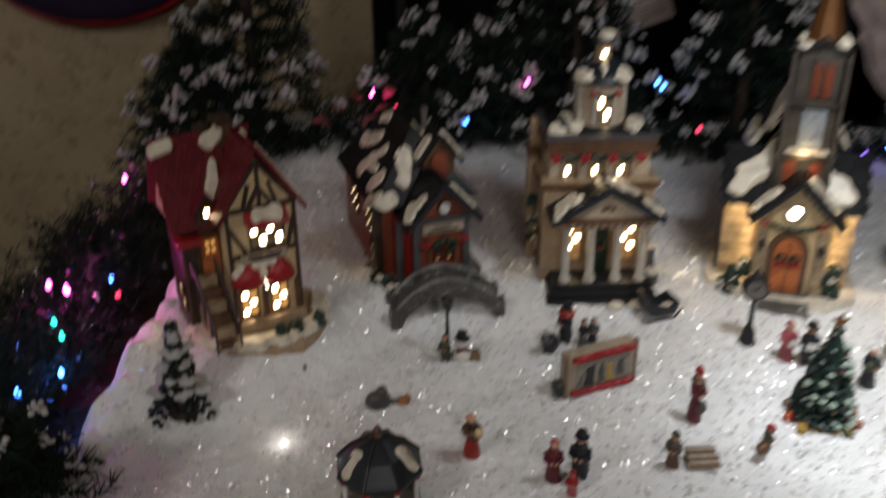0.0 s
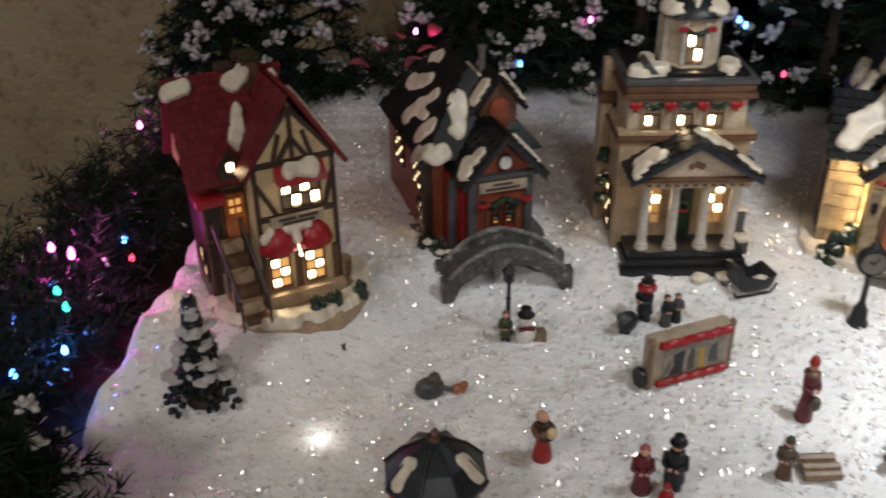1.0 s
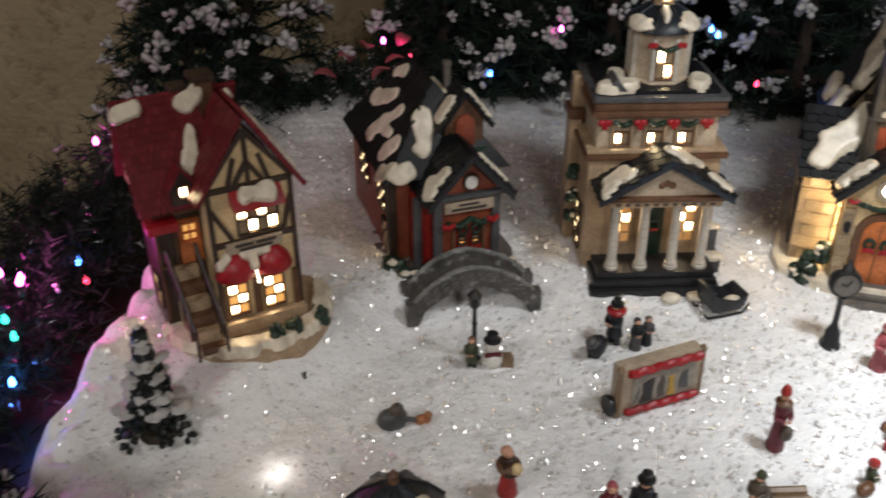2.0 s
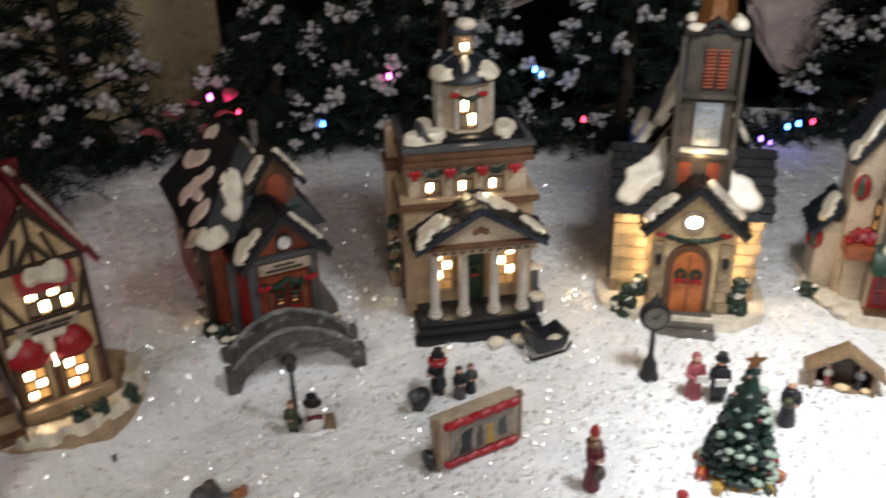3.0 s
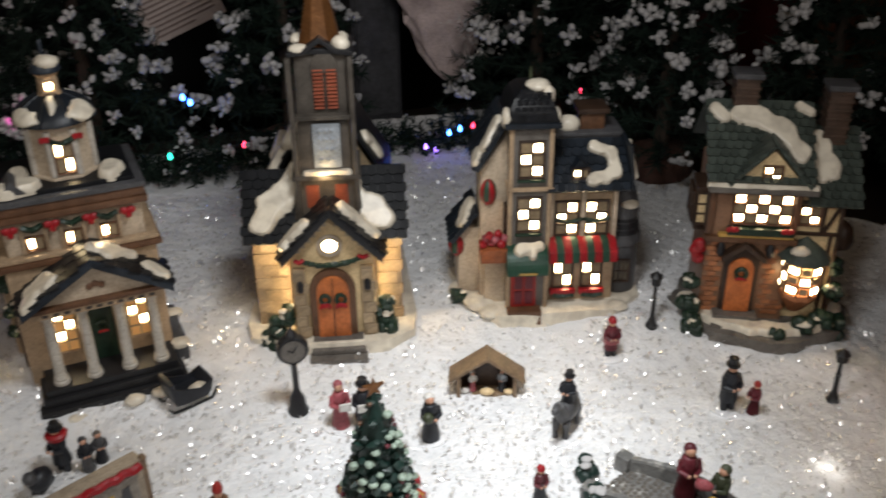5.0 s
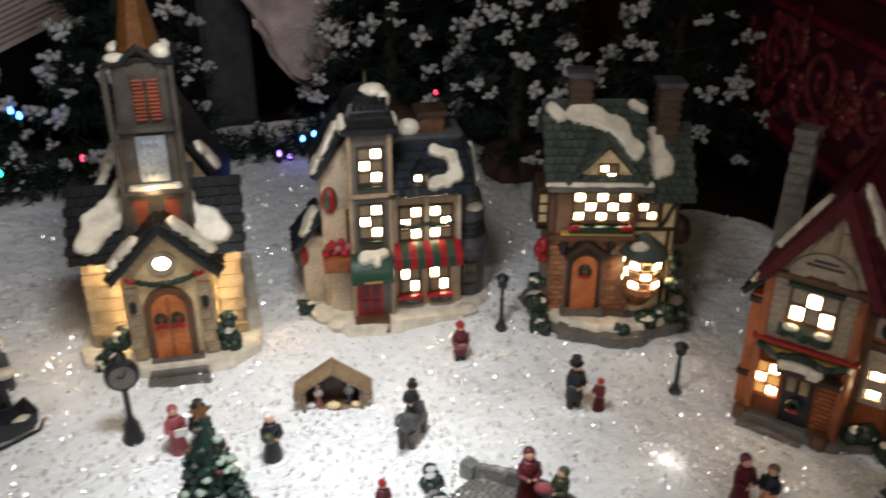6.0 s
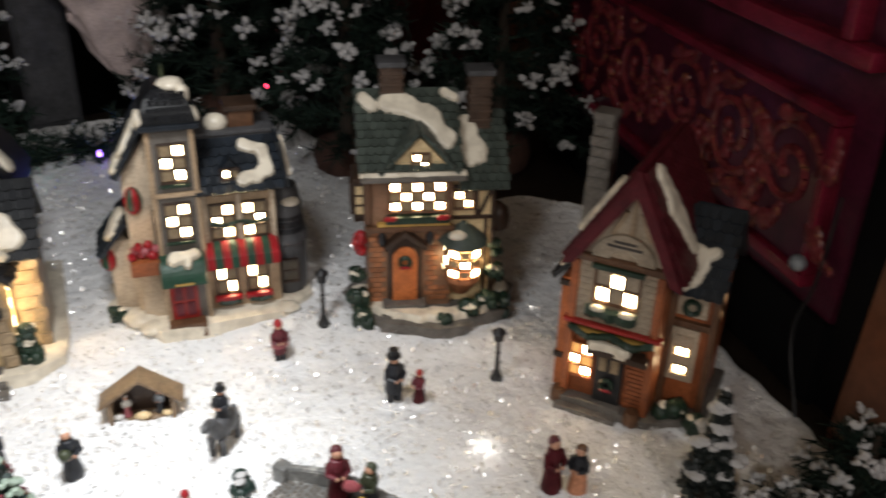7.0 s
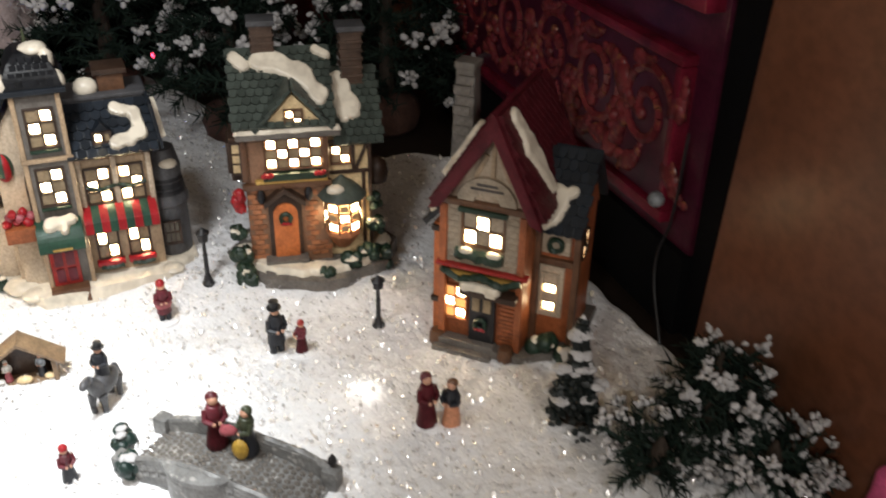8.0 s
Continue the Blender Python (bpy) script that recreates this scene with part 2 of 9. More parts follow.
def rod(bm, a, b, r0, r1=None, segs=8, mi=0):
    a, b = Vector(a), Vector(b)
    q = (b - a).to_track_quat("Z", "Y").to_matrix()
    r1 = r0 if r1 is None else r1
    ra = [bm.verts.new(a + q @ Vector((r0 * math.cos(2 * math.pi * i / segs), r0 * math.sin(2 * math.pi * i / segs), 0))) for i in range(segs)]
    rb = [bm.verts.new(b + q @ Vector((r1 * math.cos(2 * math.pi * i / segs), r1 * math.sin(2 * math.pi * i / segs), 0))) for i in range(segs)]
    fs = [bm.faces.new(ra[::-1]), bm.faces.new(rb)]
    fs += [bm.faces.new((ra[i], ra[(i + 1) % segs], rb[(i + 1) % segs], rb[i])) for i in range(segs)]
    for fc in fs:
        fc.material_index = mi


def finish(me, mats):
    for m in mats if isinstance(mats, (list, tuple)) else [mats]:
        me.materials.append(m)
    me.polygons.foreach_set("use_smooth", [True] * len(me.polygons))
    me.set_sharp_from_angle(angle=radians(38))
    me.update()


def part(name, bm, mats, parent, label="", bevel=0.0, uneven=0.0):
    """Links a bmesh as one mesh object under a thing or a part (or as a thing of its own)."""
    bmesh.ops.recalc_face_normals(bm, faces=bm.faces)
    if bevel:
        bmesh.ops.bevel(bm, geom=list(bm.edges), offset=bevel, segments=2, profile=0.6, affect="EDGES", clamp_overlap=True)
    if uneven:
        for v in bm.verts:
            v.co += noise.noise_vector(v.co * 60) * uneven
    me = bpy.data.meshes.new(name)
    bm.to_mesh(me)
    bm.free()
    finish(me, mats)
    ob = new(name, me)
    ob.parent = parent
    return tagged(ob, label)


def thing(name, x, y, z, turn, label, category, group=""):
    ob = new(name)
    ob.empty_display_size = 0.02
    ob.matrix_basis = pose(x, y, z, 0, 0, turn)
    return tagged(ob, label, category, group)


def boxes(name, parent, mat, rows, bevel=0.0012, label="", uneven=0.0004):
    bm = bmesh.new()
    for r in rows:
        bx(bm, *r)
    return part(name, bm, mat, parent, label, bevel, uneven)


def roof(parent, o, u, v, mat, t=0.0035, cols=0, rows=0, snow=(), snow_t=0.004, name="roof", label="", lift=0.0021):
    """A roof slope from its lower corner o along the eave u and up the slope v, with its shingles and the glazed snow that lies on it."""
    o, u, v = Vector(o), Vector(u), Vector(v)
    if u.cross(v).z < 0:
        o, u = o + u, -u
        snow = [(u.length - a, b, u.length - c, d, r) for a, b, c, d, r in snow]
    bm = bmesh.new()
    slab(bm, o, u, v, t)
    ob = part(name, bm, mat, parent, label, bevel=0.0009)
    un, vn = u.normalized(), v.normalized()
    n = u.cross(v).normalized()
    if cols:
        w, h = u.length / cols, v.length / rows
        tb = bmesh.new()
        # a tile with a rounded lower end, thin under the row above
        rim = [(0.47 * w, 0.98 * h), (-0.47 * w, 0.98 * h), (-0.47 * w, 0.06 * h), (-0.27 * w, -0.09 * h), (0.0, -0.14 * h), (0.27 * w, -0.09 * h), (0.47 * w, 0.06 * h)]
        low, high = ([tb.verts.new((x * k, y, z - lift * 0.9 * y / h)) for x, y in rim] for z, k in ((0.0, 1.0), (lift, 0.93)))
        tb.faces.new(low[::-1])
        tb.faces.new(high)
        for i in range(7):
            tb.faces.new((low[i], low[(i + 1) % 7], high[(i + 1) % 7], high[i]))
        bmesh.ops.recalc_face_normals(tb, faces=tb.faces)
        me = bpy.data.meshes.new("shingle")
        tb.to_mesh(me)
        tb.free()
        finish(me, mat)
        rot = Matrix((un, (n.cross(un)).normalized(), n)).transposed().to_4x4()
        skew = v - un * v.dot(un)
        for j in range(rows):
            for i in range(cols + (j % 2)):
                a = (i + 0.5 - 0.5 * (j % 2)) / cols
                if a < 0.25 / cols:
                    a = 0.26 / cols
                if a > 1 - 0.25 / cols:
                    a = 1 - 0.26 / cols
                tile = new("shingle", me)
                tile.parent = ob
                tile.matrix_basis = Matrix.Translation(o + u * a + v * (j / rows) + n * (t + random.uniform(0, 0.0004))) @ rot @ pose(0, 0, 0, random.uniform(-1.5, 1.5), random.uniform(-1.5, 1.5), random.uniform(-2, 2))
    if snow:
        snow_patch(parent, o + n * (t + lift * 0.5), un, (n.cross(un)).normalized(), n, snow, snow_t)
    return ob


def islands(bm):
    """The faces of a mesh in its unconnected pieces."""
    left, out = set(bm.faces), []
    while left:
        todo, isle = [left.pop()], []
        while todo:
            fc = todo.pop()
            isle.append(fc)
            for e in fc.edges:
                for g in e.link_faces:
                    if g in left:
                        left.remove(g)
                        todo.append(g)
        out.append(isle)
    return out


def snow_patch(parent, o, un, vn, n, strokes, thick, step=0.0016, mat=None):
    """A thick glazed pad of snow: rounded strokes (u0, v0, u1, v1, radius), in metres on the slope."""
    us = [s[i] for s in strokes for i in (0, 2)]
    vs = [s[i] for s in strokes for i in (1, 3)]
    rm = max(s[4] for s in strokes) + 0.003
    u0, u1, v0, v1 = min(us) - rm, max(us) + rm, min(vs) - rm, max(vs) + rm
    nu, nv = int((u1 - u0) / step) + 1, int((v1 - v0) / step) + 1
    bm, grid = bmesh.new(), {}

    def height(a, b):
        best = -1.0
        w = noise.noise(Vector((a * 60, b * 60, o.x * 40))) * 0.50 + noise.noise(Vector((a * 150, b * 150, o.y * 40))) * 0.12
        for p, q, r, s, rad in strokes:
            d2 = (r - p) ** 2 + (s - q) ** 2
            k = 0 if d2 == 0 else max(0, min(1, ((a - p) * (r - p) + (b - q) * (s - q)) / d2))
            d = math.hypot(a - p - k * (r - p), b - q - k * (s - q)) / rad + w
            best = max(best, 1 - d * d)
        return best

    field = {(i, j): height(u0 + i * step, v0 + j * step) for i in range(-1, nu + 1) for j in range(-1, nv + 1)}
    for i in range(nu):
        for j in range(nv):
            a, b, h = u0 + i * step, v0 + j * step, field[i, j]
            if h <= 0:
                if max(field[i + p, j + q] for p in (-1, 0, 1) for q in (-1, 0, 1)) <= 0:
                    continue
                for _ in range(2):
                    e = step * 0.5
                    gu, gv = (height(a + e, b) - height(a - e, b)) / (2 * e), (height(a, b + e) - height(a, b - e)) / (2 * e)
                    k = -height(a, b) / max(1e-6, gu * gu + gv * gv)
                    m = min(1.0, step / max(1e-9, abs(k) * math.hypot(gu, gv)))
                    a, b = a + gu * k * m, b + gv * k * m
                grid[i, j] = bm.verts.new(o + un * a + vn * b - n * thick * 0.35)
            else:
                k = min(1.0, h / 0.55)
                grid[i, j] = bm.verts.new(o + un * a + vn * b + n * thick * k * (2 - k))
    for (i, j), p in grid.items():
        q = [grid.get(k) for k in ((i, j), (i + 1, j), (i + 1, j + 1), (i, j + 1))]
        if all(q):
            bm.faces.new(q)
    for p in [p for p in bm.verts if not p.link_faces]:
        bm.verts.remove(p)
    for isle in islands(bm):
        one = bmesh.new()
        twin = {p: one.verts.new(p.co) for p in {p for fc in isle for p in fc.verts}}
        for fc in isle:
            one.faces.new([twin[p] for p in fc.verts])
        part("snow_pad", one, mat or ROOF_SNOW, parent, "creamy white glazed snow")
    bm.free()


def window(parent, x0, x1, z0, z1, y, nx, ny, lit="odd", side="front", frame_mat=None, bar=0.0014, deep=0.003, name="window", lit_mat=None, dim_mat=None):
    """A pierced window: frame and glazing bars in one mesh, each pane a piece under it. side: the wall it sits in, y: that wall's plane."""
    def put(bm, a0, a1, d0, d1, c0, c1):
        if side == "front":
            bx(bm, a0, a1, y - d1, y - d0, c0, c1)
        elif side == "left":
            bx(bm, y - d1, y - d0, a0, a1, c0, c1)
        else:
            bx(bm, y + d0, y + d1, a0, a1, c0, c1)
    def spot(a, d, c):
        return (a, y - d, c) if side == "front" else ((y - d, a, c) if side == "left" else (y + d, a, c))
    bm = bmesh.new()
    w, h = (x1 - x0) / nx, (z1 - z0) / ny
    f = bar * 1.3
    xs = [x0 - f, x0] + [x0 + i * w + e * bar / 2 for i in range(1, nx) for e in (-1, 1)] + [x1, x1 + f]
    zs = [z0 - f, z0] + [z0 + j * h + e * bar / 2 for j in range(1, ny) for e in (-1, 1)] + [z1, z1 + f]
    mesh = {(i, j, k): bm.verts.new(spot(a, d, c)) for i, a in enumerate(xs) for j, c in enumerate(zs) for k, d in ((0, 0.0), (1, deep * (1.0 if i in (0, len(xs) - 1) or j in (0, len(zs) - 1) else 0.8)))}
    solid = {(i, j) for i in range(len(xs) - 1) for j in range(len(zs) - 1) if i % 2 == 0 or j % 2 == 0}
    for i, j in solid:
        for k in (0, 1):
            bm.faces.new([mesh[p] for p in ((i, j, k), (i + 1, j, k), (i + 1, j + 1, k), (i, j + 1, k))])
        for di, dj, p, q in ((-1, 0, (i, j), (i, j + 1)), (1, 0, (i + 1, j), (i + 1, j + 1)), (0, -1, (i, j), (i + 1, j)), (0, 1, (i, j + 1), (i + 1, j + 1))):
            if (i + di, j + dj) not in solid:
                bm.faces.new([mesh[(*p, 0)], mesh[(*q, 0)], mesh[(*q, 1)], mesh[(*p, 1)]])
    ob = part(name, bm, frame_mat or TIMBER, parent)
    for i in range(nx):
        for j in range(ny):
            on = (i, j) in lit if isinstance(lit, tuple) else lit == "all" or (lit == "odd" and (i + j) % 2 == 0) or (lit == "even" and (i + j) % 2 == 1)
            pb = bmesh.new()
            g, k = (0.15 * w, 0.14 * h) if on else (bar * 0.3, bar * 0.3)
            put(pb, x0 + i * w + g, x0 + (i + 1) * w - g, 0, deep * 0.4, z0 + j * h + k, z0 + (j + 1) * h - k)
            part("pane", pb, (lit_mat or LIT) if on else (dim_mat or PANE_DIM), ob, bevel=min(w, h) * 0.14 if on else 0)
    return ob


def tube(bm, pts, r, rough=0.35, segs=7, closed=False, flat=1.0, step=None):
    """A bushy, lumpy tube in one piece along a line of points."""
    pts = [Vector(p) for p in pts] + ([Vector(pts[0])] if closed else [])
    line = []
    for a, b in zip(pts, pts[1:]):
        m = max(1, int((b - a).length / (step or r * 0.8)))
        line += [a.lerp(b, k / m) for k in range(m)]
    if not closed:
        line.append(pts[-1])
    rings = []
    for k, p in enumerate(line):
        d = (line[(k + 1) % len(line)] - line[k - 1]) if closed or 0 < k < len(line) - 1 else (pts[1] - pts[0] if k == 0 else pts[-1] - pts[-2])
        u = d.cross(Vector((0, 1, 0))).normalized() if abs(d.normalized().y) < 0.9 else Vector((1, 0, 0))
        v = d.cross(u).normalized()
        ring = []
        for q in range(segs):
            a = 2 * math.pi * q / segs
            o = u * math.cos(a) + v * math.sin(a) * flat
            ring.append(bm.verts.new(p + o * r * (1 + rough * noise.noise((p + o * r) * (0.9 / r)) + 0.25 * rough * random.uniform(-1, 1))))
        rings.append(ring)
    for a, b in zip(rings, rings[1:] + (rings[:1] if closed else [])):
        for q in range(segs):
            bm.faces.new((a[q], a[(q + 1) % segs], b[(q + 1) % segs], b[q]))
    if not closed:
        bm.faces.new(rings[0][::-1])
        bm.faces.new(rings[-1])


def wreath(parent, x, y, z, r, bow=True):
    bm = bmesh.new()
    tube(bm, [(x + r * math.cos(2 * math.pi * k / 14), y, z + r * math.sin(2 * math.pi * k / 14)) for k in range(14)], r * 0.42, 0.5, closed=True, step=r * 0.25)
    ob = part("wreath", bm, GREEN, parent, "dark green wreath")
    if bow:
        bm = bmesh.new()
        tube(bm, [(x - r * 0.95, y - 0.001, z - r * 1.15), (x - r * 0.4, y - 0.0016, z - r * 0.85), (x, y - 0.002, z - r), (x + r * 0.4, y - 0.0016, z - r * 0.85), (x + r * 0.95, y - 0.001, z - r * 1.15)], r * 0.30, 0.3)
        part("bow", bm, RED, ob, "red bow")


def garland(parent, pts, r=0.0028, bows=()):
    bm = bmesh.new()
    tube(bm, pts, r, 0.55, step=r * 0.6)
    ob = part("garland", bm, GREEN, parent, "painted green garland")
    for b in bows:
        bm = bmesh.new()
        tube(bm, [(b[0] - r * 1.9, b[1] - r * 0.5, b[2] + r * 0.4), (b[0] - r, b[1] - r * 0.8, b[2]), (b[0], b[1] - r, b[2] - r * 0.4), (b[0] + r, b[1] - r * 0.8, b[2]), (b[0] + r * 1.9, b[1] - r * 0.5, b[2] + r * 0.4)], r * 0.85, 0.25)
        part("bow", bm, RED, ob, "red bow")


def shrub(parent, x, y, z, r, snow=True, name="shrub"):
    bm = bmesh.new()
    for k in range(9):
        ball(bm, (x + random.uniform(-0.6, 0.6) * r, y + random.uniform(-0.5, 0.3) * r, z + random.uniform(0.1, 1.2) * r), r * random.uniform(0.4, 0.65), sub=2, rough=0.3)
    ob = part(name, bm, GREEN, parent, "painted dark green shrub")
    for k in range(2 if snow else 0):
        bm = bmesh.new()
        ball(bm, (x + random.uniform(-0.5, 0.5) * r, y - 0.35 * r, z + random.uniform(0.8, 1.4) * r), r * 0.36, sub=2, sc=(1.2, 1, 0.55), rough=0.3)
        part("snow_pad", bm, ROOF_SNOW, ob, "white snow on the shrub")


def bricks(parent, x0, x1, z0, z1, y, w, h, mat, proud=0.0012, holes=(), name="brick", side="front", odds=1.0):
    """Courses of bricks or stones on a wall, each a piece of its own, sharing one mesh."""
    tb = bmesh.new()
    bx(tb, -w * 0.46, w * 0.46, -proud, proud, -h * 0.43, h * 0.43)
    bmesh.ops.bevel(tb, geom=list(tb.edges), offset=0.0004, segments=1, affect="EDGES")
    me = bpy.data.meshes.new(name)
    tb.to_mesh(me)
    tb.free()
    finish(me, mat)
    rows, cols = max(1, round((z1 - z0) / h)), max(1, int((x1 - x0) / w + 0.5))
    for j in range(rows):
        for i in range(cols):
            x, z = x0 + (i + 0.5 + (0.25 if j % 2 else -0.25)) * (x1 - x0) / (cols + 0.5) + 0.25 * w, z0 + (j + 0.5) * (z1 - z0) / rows
            if any(a - w * 0.4 < x < b + w * 0.4 and c - h * 0.4 < z < d + h * 0.4 for a, b, c, d in holes) or random.random() > odds:
                continue
            ob = new(name, me)
            ob.parent = parent
            ob.matrix_basis = pose(x, y, z, random.uniform(-2, 2), random.uniform(-1.5, 1.5), (0 if side == "front" else 90) + random.uniform(-2, 2))


def gable_pts(x0, x1, z0, ze, xa, za):
    return [(x0, z0), (x1, z0), (x1, ze), (xa, za), (x0, ze)]


def plinth(parent, pts, z0, z1, mat, name="plinth", label="", inset=0.0, bevel=0.003):
    """A base with an outline of (x, y) points."""
    bm = bmesh.new()
    a = [bm.verts.new((x, y, z0)) for x, y in pts]
    b = [bm.verts.new((x, y, z1)) for x, y in pts]
    bm.faces.new(a[::-1])
    bm.faces.new(b)
    for i in range(len(pts)):
        bm.faces.new((a[i], a[(i + 1) % len(pts)], b[(i + 1) % len(pts)], b[i]))
    return part(name, bm, mat, parent, label, bevel=bevel, uneven=0.0012)


def oval(cx, cy, rx, ry, n=18, wob=0.06, seed=0):
    return [(cx + rx * math.cos(2 * math.pi * k / n) * (1 + wob * math.sin(3.1 * k + seed)), cy + ry * math.sin(2 * math.pi * k / n) * (1 + wob * math.cos(2.3 * k + seed))) for k in range(n)]


# ------------------------------------------------------------------ ground and room
def step01(x):
    x = max(0.0, min(1.0, x))
    return x * x * (3 - 2 * x)


HOUSE_LINE = [(-0.4, 0.64), (-0.1, 0.70), (0.02, 0.86), (0.2, 0.88), (0.45, 0.90), (0.65, 0.87), (0.85, 0.74), (0.95, 0.60), (1.2, 0.45)]


def ground_z(x, y):
    """The lie of the snow blanket: flat in front, a little higher under the houses and at the back."""
    yl = float(np.interp(x, [p[0] for p in HOUSE_LINE], [p[1] for p in HOUSE_LINE]))
    top = float(np.interp(x, [-0.15, 0.0, 0.2, 0.45, 0.65, 0.85, 0.95], [0.036, 0.030, 0.018, 0.010, 0.020, 0.016, 0.002]))
    z = top * step01((y - yl + 0.06) / 0.10)
    fluff = step01((-0.17 - x) / 0.08)
    z += fluff * (0.016 * step01((y - 0.66) / 0.10) * (1 - step01((y - 0.86) / 0.15)) + 0.014 * noise.noise(Vector((x * 45, y * 45, 7))) + 0.005 * noise.noise(Vector((x * 110, y * 110, 8))))
    z += 0.025 * step01((x - 1.0) / 0.15) * step01((y - 0.6) / 0.2)
    z += 0.004 * noise.noise(Vector((x * 7, y * 7, 0.3))) + 0.0022 * noise.noise(Vector((x * 32, y * 32, 1.3)))
    return z


def edge_left(y):
    return float(np.interp(y, [0.0, 0.45, 0.66, 0.80, 0.92, 1.1, 1.5], [-0.30, -0.28, -0.25, -0.236, -0.232, -0.275, -0.34])) + 0.012 * noise.noise(Vector((0, y * 25, 4)))


def edge_right(y):
    return float(np.interp(y, [0.0, 0.3, 0.47, 0.55, 0.8, 0.87, 0.92, 0.96, 1.05, 1.17, 1.25, 1.5], [0.93, 0.98, 1.045, 1.06, 1.155, 1.15, 1.125, 1.09, 1.06, 1.045, 1.01, 0.99])) + 0.008 * noise.noise(Vector((3, y * 25, 4)))


def build_snow():
    nx, ny = 330, 350
    y0, y1 = -0.12, 1.50
    verts, faces = [], []
    for j in range(ny + 1):
        y = y0 + (y1 - y0) * j / ny
        xa, xb = edge_left(y), edge_right(y)
        for i in range(nx + 1):
            x = xa + (xb - xa) * i / nx
            z = ground_z(x, y)
            z += 0.0016 * noise.noise(Vector((x * 90, y * 90, 2))) + 0.0007 * noise.noise(Vector((x * 230, y * 230, 5)))
            drop = min(i, nx - i, j * 2, (ny - j)) / 6
            if drop < 1:
                z -= (z + 0.0115) * (1 - drop) ** 3
            verts.append((x, y, z))
    for j in range(ny):
        for i in range(nx):
            a = j * (nx + 1) + i
            faces.append((a, a + 1, a + nx + 2, a + nx + 1))
    me = bpy.data.meshes.new("snow_blanket")
    me.from_pydata(verts, [], faces)
    finish(me, SNOW)
    ob = tagged(new("ground", me), "glittering white cotton snow blanket over the table", "snow", kind="structure")
    # crystals of artificial snow, too many to count
    rng = np.random.default_rng(5)
    n = 34000
    xs, ys = rng.uniform(-0.26, 1.15, n), rng.uniform(0.28, 1.3, n)
    size = 0.0008 + 0.0017 * rng.random(n) ** 2
    tilt, turns = np.radians(rng.normal(0, 38, (n, 2))), rng.uniform(0, 2 * math.pi, n)
    keep = np.array([edge_left(y) + 0.02 < x < edge_right(y) - 0.02 for x, y in zip(xs, ys)])
    zs = np.array([ground_z(x, y) + 0.0024 for x, y in zip(xs[keep], ys[keep])])
    centre = np.stack([xs[keep], ys[keep], zs], 1)
    tx, ty, tz, q = tilt[keep, 0], tilt[keep, 1], turns[keep], size[keep]
    corner = np.array([(1.2, 0.0, 0.0), (0.1, 0.8, 0.0), (-1.1, 0.1, 0.0), (-0.1, -0.75, 0.0), (0.05, 0.0, 0.08)])
    loc = corner[None] * q[:, None, None]
    cz, sz = np.cos(tz)[:, None], np.sin(tz)[:, None]
    fx, fy, fz = loc[..., 0] * cz - loc[..., 1] * sz, loc[..., 0] * sz + loc[..., 1] * cz, loc[..., 2]
    flat = np.stack([fx + fz * ty[:, None], fy - fz * tx[:, None], fz + fy * tx[:, None] - fx * ty[:, None]], -1) + centre[:, None]
    vs = flat.reshape(-1, 3)
    sides = [(0, 1, 4), (1, 2, 4), (2, 3, 4), (3, 0, 4), (0, 3, 2), (0, 2, 1)]
    fs = (np.array(sides)[None] + 5 * np.arange(len(q))[:, None, None]).reshape(-1, 3)
    me = bpy.data.meshes.new("glitter")
    me.from_pydata(vs.tolist(), [], fs.tolist())
    me.materials.append(FLAKE)
    tagged(new("glitter", me), "silvery glitter crystals strewn on the snow", "glitter", kind="stuff")
    return ob


build_snow()


def plain_box(name, x0, x1, y0, y1, z0, z1, mat, label, category, bevel=0.004, kind="structure"):
    bm = bmesh.new()
    bx(bm, x0, x1, y0, y1, z0, z1)
    ob = part(name, bm, mat, None, label, bevel)
    return tagged(ob, category=category, kind=kind)


WALL, _nt, _bs = nodes_of("tan_plaster")
_n1, _n2, _n3 = noise_node(_nt, 5.0, 4.0), noise_node(_nt, 38.0, 6.0, 0.65), noise_node(_nt, 220.0, 2.0)
_r1 = ramp_node(_nt, [(0.3, (0.37, 0.29, 0.18)), (0.7, (0.50, 0.41, 0.27))])
_nt.links.new(_n1.outputs["Fac"], _r1.inputs[0])
_r2 = ramp_node(_nt, [(0.34, (0.55, 0.5, 0.45)), (0.46, (1, 1, 1))])
_nt.links.new(_n2.outputs["Fac"], _r2.inputs[0])
_nt.links.new(mix_node(_nt, _r1.outputs[0], _r2.outputs[0], 0.7, "MULTIPLY"), _bs.inputs["Base Color"])
_bs.inputs["Roughness"].default_value = 0.9
_b = _nt.nodes.new("ShaderNodeBump")
_b.inputs["Strength"].default_value, _b.inputs["Distance"].default_value = 0.8, 0.012
_nt.links.new(_n2.outputs["Fac"], _b.inputs["Height"])
_nt.links.new(_b.outputs[0], _bs.inputs["Normal"])
DARK_WOOD = paint("dark_table_wood", (0.022, 0.014, 0.010), rough=0.5, wide=18.0, fine=160.0)
CABINET = paint("brown_cabinet_wood", (0.175, 0.066, 0.033), rough=0.38, var=0.3, wide=6.0, fine=70.0, bump=0.1)
# BLACK is also used where there is only darkness
BLACK = paint("near_black", (0.005, 0.005, 0.006), rough=0.8, wide=8.0, spec=0.08)
TRIM = paint("pale_brown_trim", (0.30, 0.20, 0.14), rough=0.6, wide=10.0)
LACQUER = paint("dark_red_lacquer", (0.075, 0.010, 0.028), rough=0.30, var=0.45, wide=30.0, fine=200.0)
